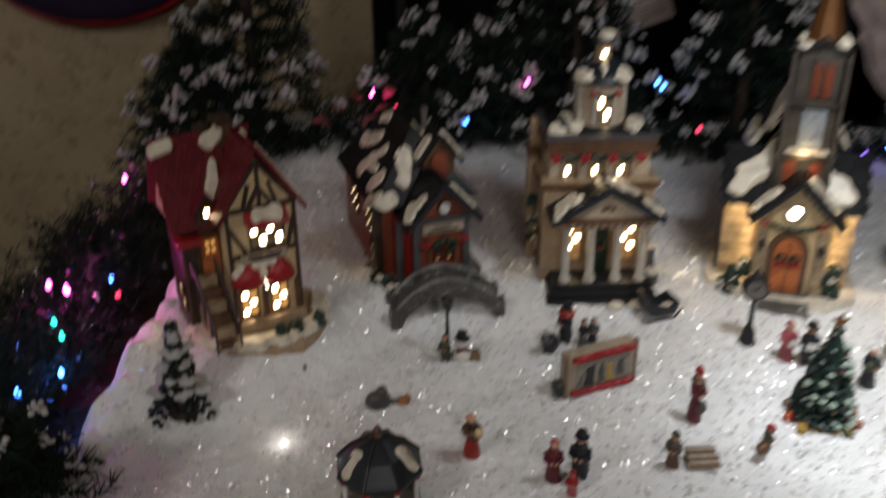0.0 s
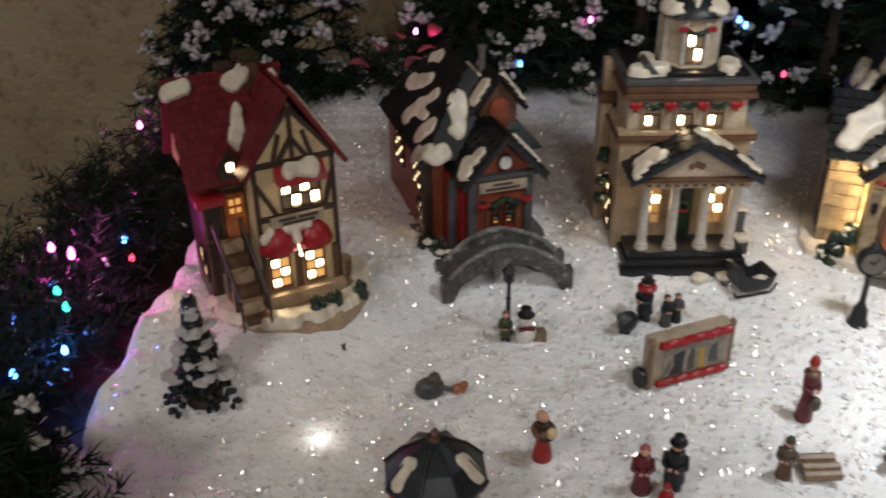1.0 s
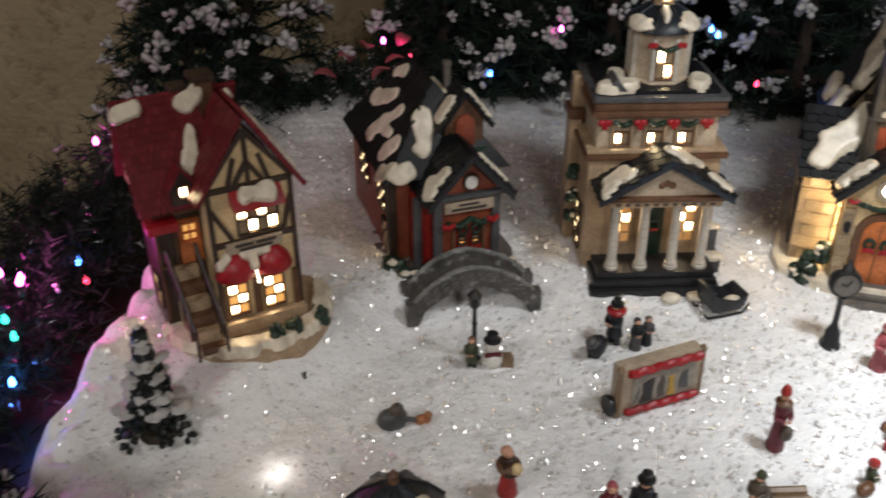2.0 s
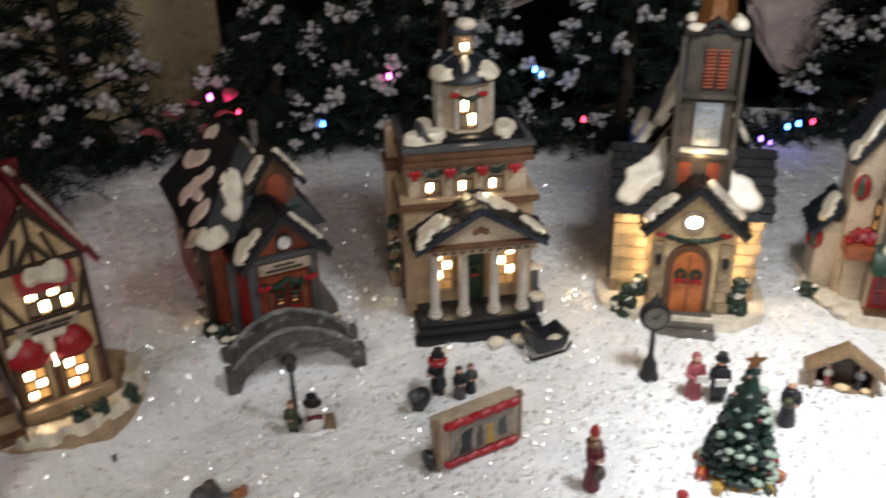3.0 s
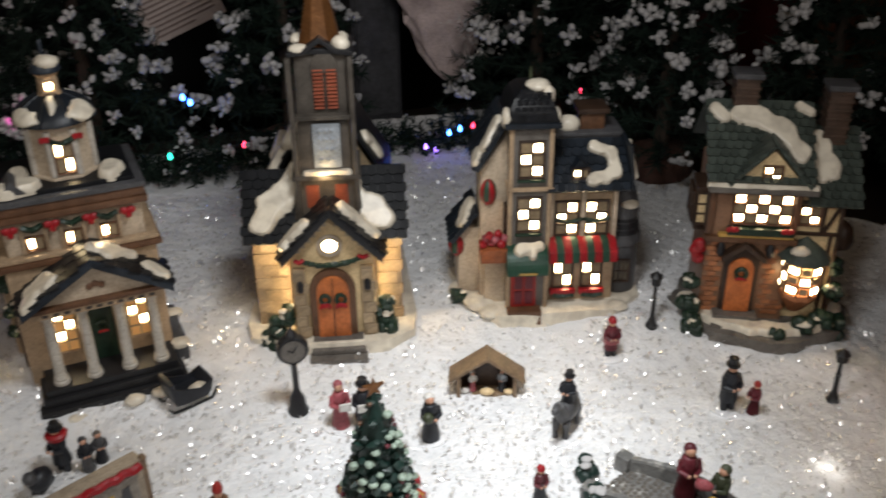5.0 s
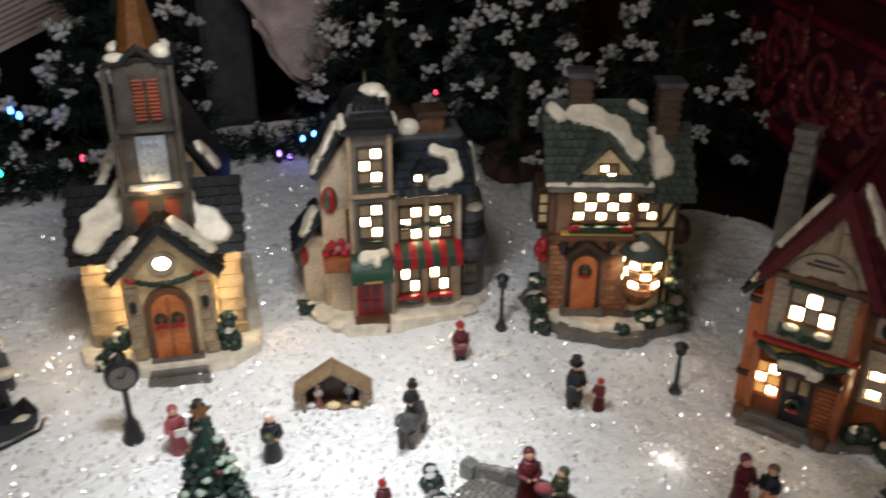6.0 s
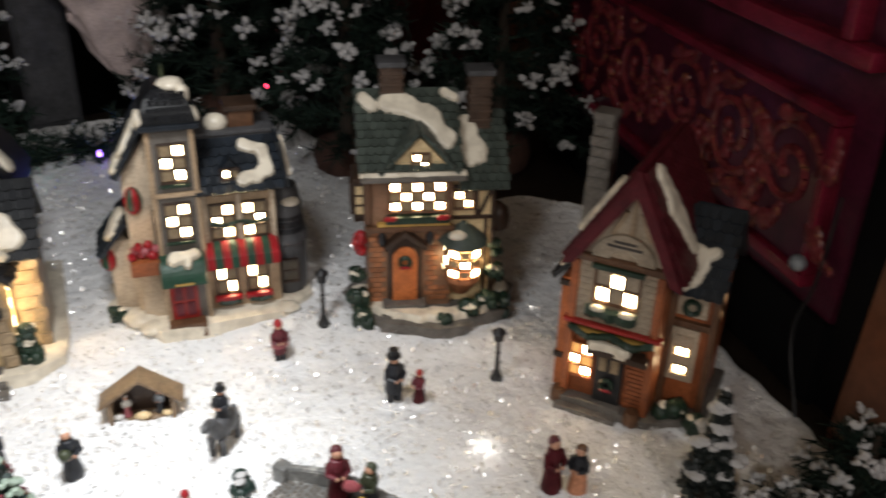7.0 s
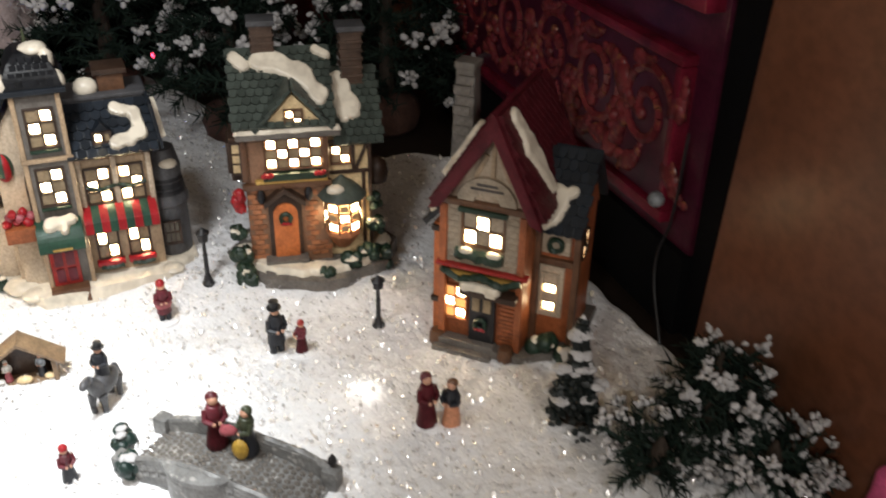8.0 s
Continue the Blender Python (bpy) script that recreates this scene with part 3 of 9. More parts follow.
LACQUER_EDGE = paint("red_moulding_lacquer", (0.20, 0.014, 0.034), rough=0.24, var=0.5, wide=25.0)
CARVED = paint("gilt_red_carving", (0.21, 0.030, 0.038), rough=0.3, var=0.6, wide=60.0, wear=(0.29, 0.115, 0.055))
PURPLE = paint("dark_purple_cloth", (0.025, 0.012, 0.045), rough=0.9, wide=20.0)

plain_box("table", -0.42, 1.6, -0.5, 1.60, -0.06, -0.012, DARK_WOOD, "dark wooden table top under the snow blanket", "table")
plain_box("floor", -4.0, 4.0, -4.0, 4.0, -0.95, -0.90, DARK_WOOD, "dark floor far below the table", "floor")
plain_box("wall_west", -3.5, -0.100, 1.70, 1.78, -0.90, 2.6, WALL, "tan rough plaster wall in dim light", "wall")
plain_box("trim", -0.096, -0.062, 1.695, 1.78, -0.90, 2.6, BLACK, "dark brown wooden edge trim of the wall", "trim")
# near-black sheet added as the darkness behind the trees
plain_box("wall_north", -0.06, 4.0, 1.95, 2.05, -0.90, 2.6, BLACK, "near-black backdrop for the dark behind the trees", "wall")
plain_box("wall_side", -3.6, -3.5, -4.0, 1.78, -0.90, 2.6, WALL, "tan rough plaster wall", "wall")
plain_box("wall_south", -3.6, 4.0, -4.1, -4.0, -0.90, 2.6, WALL, "tan plaster wall behind the viewer", "wall")
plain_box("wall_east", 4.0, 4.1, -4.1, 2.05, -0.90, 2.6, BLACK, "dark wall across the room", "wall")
plain_box("ceiling", -3.6, 4.1, -4.1, 2.05, 2.6, 2.7, WALL, "tan plaster ceiling in the dark", "ceiling")

# ------------------------------------------------------------------ the lit ceramic houses


def wall_block(parent, pts, y0, y1, mat, name="wall", label=""):
    bm = bmesh.new()
    prism(bm, pts, y0, y1)
    return part(name, bm, mat, parent, label, bevel=0.0011, uneven=0.0004)


def beams(parent, rows, y, mat=None, w=0.0026, deep=0.0022):
    """Half-timbering on a front wall: each row a beam from (x, z) to (x, z)."""
    for x0, z0, x1, z1 in rows:
        bm = bmesh.new()
        a, b = Vector((x0, 0, z0)), Vector((x1, 0, z1))
        d = (b - a).normalized() * 1.0
        s = Vector((-d.z, 0, d.x)) * w / 2
        prism(bm, [((a + s).x, (a + s).z), ((b + s).x, (b + s).z), ((b - s).x, (b - s).z), ((a - s).x, (a - s).z)], y - deep, y + 0.001)
        part("beam", bm, mat or TIMBER, parent, bevel=0.0004)


def chimney(parent, x, y, z0, z1, w, mat, cap=None, snow=True, courses=0):
    bm = bmesh.new()
    bx(bm, x - w / 2, x + w / 2, y - w / 2, y + w / 2, z0, z1)
    ob = part("chimney", bm, mat, parent, bevel=0.0006, uneven=0.0004)
    for k in range(courses):
        z = z0 + (z1 - z0) * (k + 0.5) / courses
        boxes("brick_course", ob, mat, [(x - w * 0.56, x + w * 0.56, y - w * 0.56, y + w * 0.56, z - 0.0016, z + 0.0016)], bevel=0.0005)
    bm = bmesh.new()
    bx(bm, x - w * 0.66, x + w * 0.66, y - w * 0.66, y + w * 0.66, z1 - 0.002, z1 + 0.003)
    part("chimney_cap", bm, cap or mat, ob, bevel=0.0008)
    if snow:
        snow_patch(ob, Vector((x, y, z1 + 0.003)), Vector((1, 0, 0)), Vector((0, 1, 0)), Vector((0, 0, 1)), [(-w * 0.2, 0, w * 0.25, 0, w * 0.5)], 0.004)


def snow_balls(parent, rows, rough=0.15):
    """Rounded pads of glazed snow, each a part: (place, radius, stretch)."""
    for c, r, sc in rows:
        bm = bmesh.new()
        ball(bm, c, r, sub=2, sc=sc, rough=rough)
        part("snow_pad", bm, ROOF_SNOW, parent, "creamy white glazed snow")


def dome_snow(parent, c, prof, a0, a1, f0, f1, thick=0.003):
    """Snow lying on a turned roof: swollen in the middle, sinking into the roof at its rim."""
    bm = bmesh.new()
    nu, nv = 14, 8
    grid = []
    for j in range(nv + 1):
        v = -1 + 2 * j / nv
        row = []
        for i in range(nu + 1):
            u = -1 + 2 * i / nu
            uu, vv = u * math.sqrt(1 - v * v / 2), v * math.sqrt(1 - u * u / 2)
            a = (a0 + a1) / 2 + (a1 - a0) / 2 * (uu + 0.12 * math.sin(5 * vv + a0))
            f = min(0.999, max(0.0, (f0 + f1) / 2 + (f1 - f0) / 2 * (vv + 0.15 * math.sin(4 * uu + a1)))) * (len(prof) - 1)
            k = int(f)
            r, z = (prof[k][e] + (prof[k + 1][e] - prof[k][e]) * (f - k) for e in (0, 1))
            dr, dz = prof[k + 1][0] - prof[k][0], prof[k + 1][1] - prof[k][1]
            d = math.hypot(dr, dz)
            t = thick * max(0.0, 1 - (uu * uu + vv * vv) ** 2) ** 0.5 - 0.0006
            r, z = r + t * dz / d, z - t * dr / d
            row.append(bm.verts.new((c[0] + r * math.cos(a), c[1] + r * math.sin(a), c[2] + z)))
        grid.append(row)
    for p, q in zip(grid, grid[1:]):
        for i in range(nu):
            bm.faces.new((p[i], p[i + 1], q[i + 1], q[i]))
    return part("snow_pad", bm, ROOF_SNOW, parent, "creamy white glazed snow")


def dome_awning(parent, c, r, sc, label, gores=8):
    """A small bowed awning of red and green gores."""
    core = bmesh.new()
    ball(core, c, r * 0.94, sub=3, sc=sc)
    ob = part("side_awning", core, RED, parent, label)
    for k in range(gores):
        bm = bmesh.new()
        rows_ = []
        for j in range(7):
            e = -0.5 + (math.pi / 2 + 0.45) * j / 6
            rows_.append([bm.verts.new((c[0] + sc[0] * r * math.cos(e) * math.cos(a), c[1] + sc[1] * r * math.cos(e) * math.sin(a), c[2] + sc[2] * r * math.sin(e))) for a in (2 * math.pi * (k + g / 3) / gores for g in range(4))])
        for p, q in zip(rows_, rows_[1:]):
            for i in range(3):
                bm.faces.new((p[i], p[i + 1], q[i + 1], q[i]))
        part("gore", bm, CANOPY if k % 2 else RED, ob, "green awning gore" if k % 2 else "red awning gore")


def rim_snow(parent, cx, cy, rx, ry, z, f0, f1):
    """A drift along the front rim of an oval terrace."""
    pts = [(cx + rx * math.cos(math.pi * (1 + f0 + (f1 - f0) * k / 16)), cy + ry * math.sin(math.pi * (1 + f0 + (f1 - f0) * k / 16))) for k in range(17)]
    snow_patch(parent, Vector((0, 0, z)), Vector((1, 0, 0)), Vector((0, 1, 0)), Vector((0, 0, 1)), [(*p, *q, random.uniform(0.008, 0.012)) for p, q in zip(pts, pts[1:])], 0.007)


def house_tudor_shop():
    """Red-roofed half-timbered shop."""
    h = thing("tudor_shop", -0.103, 0.771, 0.0, 32, "lit ceramic half-timbered shop with brick-red roof and red awnings", "ceramic house", "lit village houses")
    plinth(h, oval(0.004, 0.030, 0.090, 0.070, 30, 0.02, 1), -0.01, 0.038, TAN, "plinth", "tan stone terrace with snow on its rim")
    rim_snow(h, 0.004, 0.030, 0.080, 0.060, 0.038, 0.0, 1.02)
    wall_block(h, gable_pts(-0.033, 0.053, 0.03, 0.165, 0.010, 0.208), 0.0, 0.085, CREAM, label="cream plaster gable front")
    wall_block(h, [(-0.080, 0.03), (-0.030, 0.03), (-0.030, 0.152), (-0.080, 0.152)], 0.030, 0.085, TIMBER, label="dark timbered wing")
    # roofs
    roof(h, (-0.042, -0.010, 0.155), (0, 0.112, 0), (0.051, 0, 0.062), RED_ROOF, cols=15, rows=12, lift=0.0009, name="gable_roof")
    roof(h, (0.062, 0.102, 0.155), (0, -0.112, 0), (-0.051, 0, 0.062), RED_ROOF, cols=15, rows=12, lift=0.0009, snow=[(0.100, 0.020, 0.088, 0.040, 0.009), (0.088, 0.040, 0.070, 0.062, 0.0075), (0.034, 0.070, 0.044, 0.074, 0.007)], name="gable_roof")
    roof(h, (-0.092, 0.018, 0.146), (0.080, 0, 0), (0, 0.046, 0.074), RED_ROOF, cols=12, rows=13, lift=0.0009, snow=[(0.058, 0.026, 0.060, 0.036, 0.010), (0.060, 0.036, 0.066, 0.056, 0.007), (0.066, 0.078, 0.080, 0.084, 0.008), (0.003, 0.078, 0.020, 0.081, 0.007)], name="wing_roof")
    roof(h, (0.030, 0.110, 0.146), (-0.122, 0, 0), (0, -0.046, 0.074), RED_ROOF, name="wing_roof")
    bm = bmesh.new()
    prism(bm, [(0.026, 0.146), (0.106, 0.146), (0.064, 0.216)], -0.084, -0.076, axis="x")
    part("gable_end", bm, CREAM, h, bevel=0.0008)
    beams(h, [(-0.031, 0.118, -0.031, 0.165), (0.051, 0.05, 0.051, 0.165), (-0.031, 0.163, 0.051, 0.163), (-0.031, 0.118, 0.051, 0.118), (-0.012, 0.120, -0.030, 0.148), (0.040, 0.120, 0.050, 0.148),
              (0.010, 0.165, 0.010, 0.203), (-0.010, 0.165, -0.002, 0.186), (0.030, 0.165, 0.022, 0.186), (-0.004, 0.165, 0.010, 0.182), (0.024, 0.165, 0.010, 0.182), (-0.031, 0.05, -0.031, 0.118),
              (-0.034, 0.163, 0.010, 0.206), (0.054, 0.163, 0.010, 0.206)], 0.0, w=0.0048)
    beams(h, [(-0.078, 0.05, -0.078, 0.150), (-0.060, 0.05, -0.060, 0.150), (-0.033, 0.05, -0.033, 0.150), (-0.078, 0.140, -0.032, 0.140), (-0.078, 0.096, -0.032, 0.096)], 0.030, mat=BROWN)
    window(h, -0.005, 0.035, 0.124, 0.147, 0.0, 4, 2, "even")
    bm = bmesh.new()
    prism(bm, [(-0.016, 0.148), (0.0, 0.148), (0.0, 0.163)], -0.011, 0.041, axis="x")
    ob = part("upper_awning", bm, RED, h, "red awning under snow", bevel=0.0012)
    snow_patch(ob, Vector((0.004, -0.0155, 0.150)), Vector((1, 0, 0)), Vector((0, 0.73, 0.68)), Vector((0, -0.68, 0.73)), [(0.0, 0.012, 0.024, 0.012, 0.008)], 0.004)
    boxes("sign_board", h, SIGN, [(-0.020, 0.037, -0.005, 0.001, 0.110, 0.1195)], label="pale sign board with worn lettering")
    boxes("lettering", h, INK, [(-0.012, 0.006, -0.0058, -0.004, 0.1155, 0.1178), (0.009, 0.030, -0.0058, -0.004, 0.1155, 0.1178), (-0.008, 0.026, -0.0058, -0.004, 0.1118, 0.1140)], bevel=0, uneven=0)
    # twin tented awnings over the shop windows
    for x in (-0.014, 0.025):
        bm = bmesh.new()
        n = 10
        rings = []
        for r, z in ((0.0195, 0.0895), (0.0205, 0.0935), (0.0165, 0.101), (0.009, 0.1075), (0.002, 0.111)):
            rings.append([bm.verts.new((x + r * math.cos(math.pi + math.pi * k / n), 0.75 * r * math.sin(math.pi + math.pi * k / n), z - (0.0025 if r > 0.020 and k % 2 else 0))) for k in range(n + 1)])
        for a, b in zip(rings, rings[1:]):
            for k in range(n):
                bm.faces.new((a[k], a[k + 1], b[k + 1], b[k]))
        bm.faces.new(rings[0])
        bm.faces.new(rings[-1])
        part("awning", bm, RED, h, "bright red tented awning")
    snow_patch(h, Vector((0.005, -0.008, 0.1005)), Vector((1, 0, 0)), Vector((0, 0.6, 0.8)), Vector((0, -0.8, 0.6)), [(-0.010, 0.010, 0.012, 0.010, 0.006), (0.0, 0.0, 0.0, 0.01, 0.005), (-0.034, 0.004, -0.026, 0.008, 0.005)], 0.004)
    # glowing bulb added to brighten the shop wall and terrace
    bm = bmesh.new()
    ball(bm, (0.0055, -0.0115, 0.0860), 0.0016, sub=2)
    rod(bm, (0.0055, -0.0115, 0.0870), (0.0055, -0.004, 0.0960), 0.0006, segs=6)
    part("awning_glow", bm, BULB_WHITE, h, "tiny glowing bulb added to warm the wall under the awnings")
    window(h, -0.024, -0.005, 0.056, 0.082, 0.0, 2, 3, "odd", frame_mat=BROWN, dim_mat=LIT_WARM)
    window(h, 0.014, 0.033, 0.056, 0.082, 0.0, 2, 3, "odd", frame_mat=BROWN, dim_mat=LIT_WARM)
    boxes("pilaster", h, BROWN, [(-0.031, -0.027, -0.003, 0.001, 0.045, 0.084)])
    boxes("pilaster", h, BROWN, [(0.002, 0.010, -0.002, 0.001, 0.045, 0.084)])
    boxes("pilaster", h, BROWN, [(0.044, 0.050, -0.003, 0.001, 0.045, 0.084)])
    boxes("window_ledge", h, TAN, [(-0.034, 0.054, -0.010, 0.001, 0.040, 0.052)], bevel=0.002)
    for x in (0.012, 0.030, 0.062):
        shrub(h, x, -0.028 + 0.3 * max(0, x - 0.04), 0.040, 0.0085, snow=False)
    shrub(h, -0.045, -0.050, 0.002, 0.009)
    shrub(h, 0.085, -0.005, 0.010, 0.010)
    shrub(h, 0.025, -0.048, 0.002, 0.008)
    # wing: lit door, stair and attic window
    ob = boxes("door", h, ORANGE, [(-0.057, -0.035, 0.026, 0.032, 0.097, 0.134)], label="orange glowing wooden door")
    window(h, -0.053, -0.039, 0.117, 0.131, 0.0262, 2, 2, "all", frame_mat=ORANGE, lit_mat=LIT_WARM, name="door_window")
    window(h, -0.052, -0.044, 0.157, 0.166, 0.016, 1, 1, "all", name="attic_window")
    bm = bmesh.new()
    prism(bm, [(-0.060, 0.150), (-0.036, 0.150), (-0.036, 0.166), (-0.048, 0.178), (-0.060, 0.166)], 0.016, 0.05)
    part("dormer", bm, TIMBER, h, bevel=0.0008)
    roof(h, (-0.063, 0.012, 0.163), (0, 0.04, 0), (0.0155, 0, 0.0165), RED_ROOF, t=0.002, name="dormer_roof")
    roof(h, (-0.033, 0.052, 0.163), (0, -0.04, 0), (-0.0155, 0, 0.0165), RED_ROOF, t=0.002, name="dormer_roof")
    boxes("porch_roof", h, RED, [(-0.088, -0.058, 0.012, 0.034, 0.132, 0.140)], bevel=0.002)
    for k in range(6):
        boxes("stair_step", h, BROWN if k % 2 else TAN, [(-0.068 + 0.001 * k, -0.044 + 0.001 * k, 0.020 - 0.009 * k, 0.032 - 0.009 * k, 0.04, 0.096 - 0.010 * k)], bevel=0.0008)
    for x in (-0.072, -0.043):
        bm = bmesh.new()
        rod(bm, (x, 0.026, 0.112), (x + 0.004, -0.030, 0.066), 0.0022)
        for k in range(5):
            f = k / 4
            p = Vector((x + 0.004 * f, 0.026 - 0.056 * f, 0.112 - 0.046 * f))
            rod(bm, p, p - Vector((0, 0, 0.026)), 0.0015)
        part("stair_rail", bm, TIMBER, h)
    window(h, 0.035, 0.05, 0.06, 0.085, -0.080, 2, 2, "odd", side="left")
    chimney(h, -0.004, 0.066, 0.19, 0.230, 0.017, BROWN, TIMBER, snow=False)
    chimney(h, -0.026, 0.072, 0.19, 0.222, 0.013, BROWN, TIMBER, snow=False)
    h.scale = (0.82, 0.95, 1.07)
    return h


def house_school():
    """Black-roofed red school with a clock gable."""
    h = thing("schoolhouse", 0.070, 0.888, 0.0, 22, "lit ceramic red schoolhouse with black snowy roof and clock gable", "ceramic house", "lit village houses")
    plinth(h, [(-0.078, 0.03), (-0.045, -0.012), (0.055, -0.012), (0.068, 0.03), (0.068, 0.21), (-0.078, 0.21)], -0.01, 0.030, GREY_STONE, label="grey stone base")
    wall_block(h, gable_pts(-0.027, 0.037, 0.025, 0.114, 0.004, 0.148), 0.0, 0.06, RUST, label="rust-red gable front")
    bm = bmesh.new()
    bx(bm, -0.066, 0.055, 0.045, 0.200, 0.0, 0.124)
    part("wall", bm, RUST, h, "rust-red side walls", bevel=0.001, uneven=0.0005)
    boxes("side_panel", h, DOOR_RED, [(-0.046, -0.028, 0.016, 0.046, 0.028, 0.106)], label="red panelled side of the porch")
    for x in (-0.030, 0.033):
        boxes("pilaster", h, GREY_DARK, [(x - 0.0035, x + 0.0055, -0.004, 0.004, 0.028, 0.114)])
    boxes("pilaster", h, GREY_DARK, [(-0.050, -0.042, 0.012, 0.020, 0.028, 0.108)])
    boxes("pilaster", h, TIMBER, [(-0.070, -0.060, 0.040, 0.050, 0.0, 0.122)])
    # porch gable roof
    roof(h, (-0.042, -0.012, 0.108), (0, 0.072, 0), (0.046, 0, 0.046), BLACK_ROOF, cols=6, rows=6, snow=[(0.010, 0.012, 0.022, 0.020, 0.010), (0.014, 0.022, 0.012, 0.036, 0.008)], name="porch_roof")
    roof(h, (0.050, 0.060, 0.108), (0, -0.072, 0), (-0.046, 0, 0.046), BLACK_ROOF, cols=6, rows=6, snow=[(0.058, 0.016, 0.058, 0.048, 0.006), (0.052, 0.020, 0.050, 0.030, 0.006)], name="porch_roof")
    bm = bmesh.new()
    for s in (-1, 1):
        prism(bm, [(0.004 + s * 0.046, 0.104), (0.004 + s * 0.046, 0.112), (0.004, 0.157), (0.004, 0.149)], -0.014, -0.008)
    part("barge_board", bm, IRON, h, bevel=0.0006)
    bm = bmesh.new()
    lathe(bm, [(0.0085, 0), (0.0085, 0.002), (0.0070, 0.003)], 20)
    bmesh.ops.rotate(bm, verts=bm.verts, cent=(0, 0, 0), matrix=Matrix.Rotation(radians(90), 3, "X"))
    bmesh.ops.translate(bm, verts=bm.verts, vec=(0.006, -0.001, 0.126))
    ob = part("clock_rim", bm, TIMBER, h)
    bm = bmesh.new()
    lathe(bm, [(0.0066, 0), (0.0066, 0.0012)], 20)
    bmesh.ops.rotate(bm, verts=bm.verts, cent=(0, 0, 0), matrix=Matrix.Rotation(radians(90), 3, "X"))
    bmesh.ops.translate(bm, verts=bm.verts, vec=(0.006, -0.0035, 0.126))
    part("clock_face", bm, WHITE, ob, "pale clock face")
    boxes("cornice", h, GREY_DARK, [(-0.032, 0.042, -0.007, 0.001, 0.111, 0.1155)])
    boxes("sign_board", h, SIGN, [(-0.023, 0.031, -0.005, 0.001, 0.097, 0.1085)], label="pale sign board with worn lettering")
    boxes("lettering", h, INK, [(-0.008, 0.014, -0.0057, -0.004, 0.1040, 0.1060), (-0.016, 0.022, -0.0057, -0.004, 0.0995, 0.1018)], bevel=0, uneven=0)
    ob = boxes("door", h, DOOR_RED, [(-0.011, 0.018, -0.003, 0.001, 0.030, 0.076)], label="red double door with amber panes")
    boxes("door_gap", ob, TIMBER, [(0.0030, 0.0040, -0.0036, -0.002, 0.030, 0.076)], bevel=0, uneven=0)
    window(h, -0.007, -0.001, 0.064, 0.071, -0.003, 1, 2, "odd", lit_mat=LIT_WARM, name="door_window")
    window(h, 0.008, 0.014, 0.064, 0.071, -0.003, 1, 2, "odd", lit_mat=LIT_WARM, name="door_window")
    boxes("door_frame", h, BROWN, [(-0.015, -0.0112, -0.005, 0.001, 0.030, 0.080)])
    boxes("door_frame", h, BROWN, [(0.0182, 0.022, -0.005, 0.001, 0.030, 0.080)])
    garland(h, [(-0.022, -0.006, 0.088), (-0.008, -0.006, 0.084), (0.004, -0.006, 0.090), (0.016, -0.006, 0.084), (0.030, -0.006, 0.088)], 0.0032, bows=[(-0.020, -0.006, 0.086), (0.028, -0.006, 0.088)])
    wreath(h, -0.003, -0.005, 0.078, 0.004, False)
    wreath(h, 0.011, -0.005, 0.078, 0.004, False)
    # main hipped roof
    e = 0.009
    ridge0, ridge1, zr = 0.080, 0.160, 0.198
    bm = bmesh.new()
    pts = [(-0.066 - e, 0.030, 0.120), (0.055 + e, 0.030, 0.120), (0.055 + e, 0.200 + e, 0.120), (-0.066 - e, 0.200 + e, 0.120), (-0.006, ridge0, zr), (-0.006, ridge1, zr)]
    vs = [bm.verts.new(p) for p in pts]
    for q in ((0, 1, 4), (1, 2, 5, 4), (2, 3, 5), (3, 0, 4, 5), (3, 2, 1, 0)):
        bm.faces.new([vs[i] for i in q])
    main = part("main_roof", bm, BLACK_ROOF, h, "black slate roof with patches of snow", bevel=0.001)
    o, un = Vector(pts[3]), Vector((0, -1, 0))
    up = (Vector(pts[5]) - Vector((-0.066 - e, ridge1, 0.120))).normalized()
    n = un.cross(up)
    for j in range(8):
        f = j / 8
        y0, y1 = 0.032 + (ridge0 - 0.032) * f, 0.206 + (ridge1 - 0.206) * f
        cells = max(2, int((y1 - y0) / 0.012))
        for i in range(cells):
            bm = bmesh.new()
            w = (y1 - y0) / cells
            c = Vector((pts[0][0], 0, 0.120)) + up * (f * 0.101)
            slab(bm, c + Vector((0, y0 + (i + 1) * w - 0.0006, 0)) + n * 0.0004, un * (w - 0.0008), up * 0.0138, 0.0012)
            part("shingle", bm, BLACK_ROOF, main)
    snow_patch(h, o + n * 0.0012, un, up, n, [(0.052, 0.084, 0.066, 0.090, 0.008), (0.040, 0.046, 0.078, 0.062, 0.010), (0.088, 0.022, 0.098, 0.040, 0.012), (0.098, 0.040, 0.112, 0.058, 0.008), (0.100, 0.034, 0.124, 0.036, 0.007), (0.138, 0.022, 0.150, 0.030, 0.012), (0.160, 0.006, 0.168, 0.010, 0.010)], 0.0018)
    uf = Vector((1, 0, 0))
    vf = (Vector(pts[4]) - Vector((-0.006, 0.030, 0.120))).normalized()
    snow_patch(h, Vector(pts[0]) + Vector((0, -0.0005, 0.001)), uf, vf, uf.cross(vf), [(0.012, 0.006, 0.026, 0.008, 0.009), (0.046, 0.030, 0.052, 0.058, 0.010)], 0.0018)
    nr = Vector((0, 1, 0))
    upr = (Vector(pts[4]) - Vector((pts[1][0], ridge0, 0.120))).normalized()
    snow_patch(h, Vector((pts[1][0], 0.04, 0.120)), nr, upr, nr.cross(upr), [(0.038, 0.084, 0.07, 0.088, 0.006), (0.03, 0.05, 0.036, 0.08, 0.006)], 0.0035)
    # bell dormer
    bm = bmesh.new()
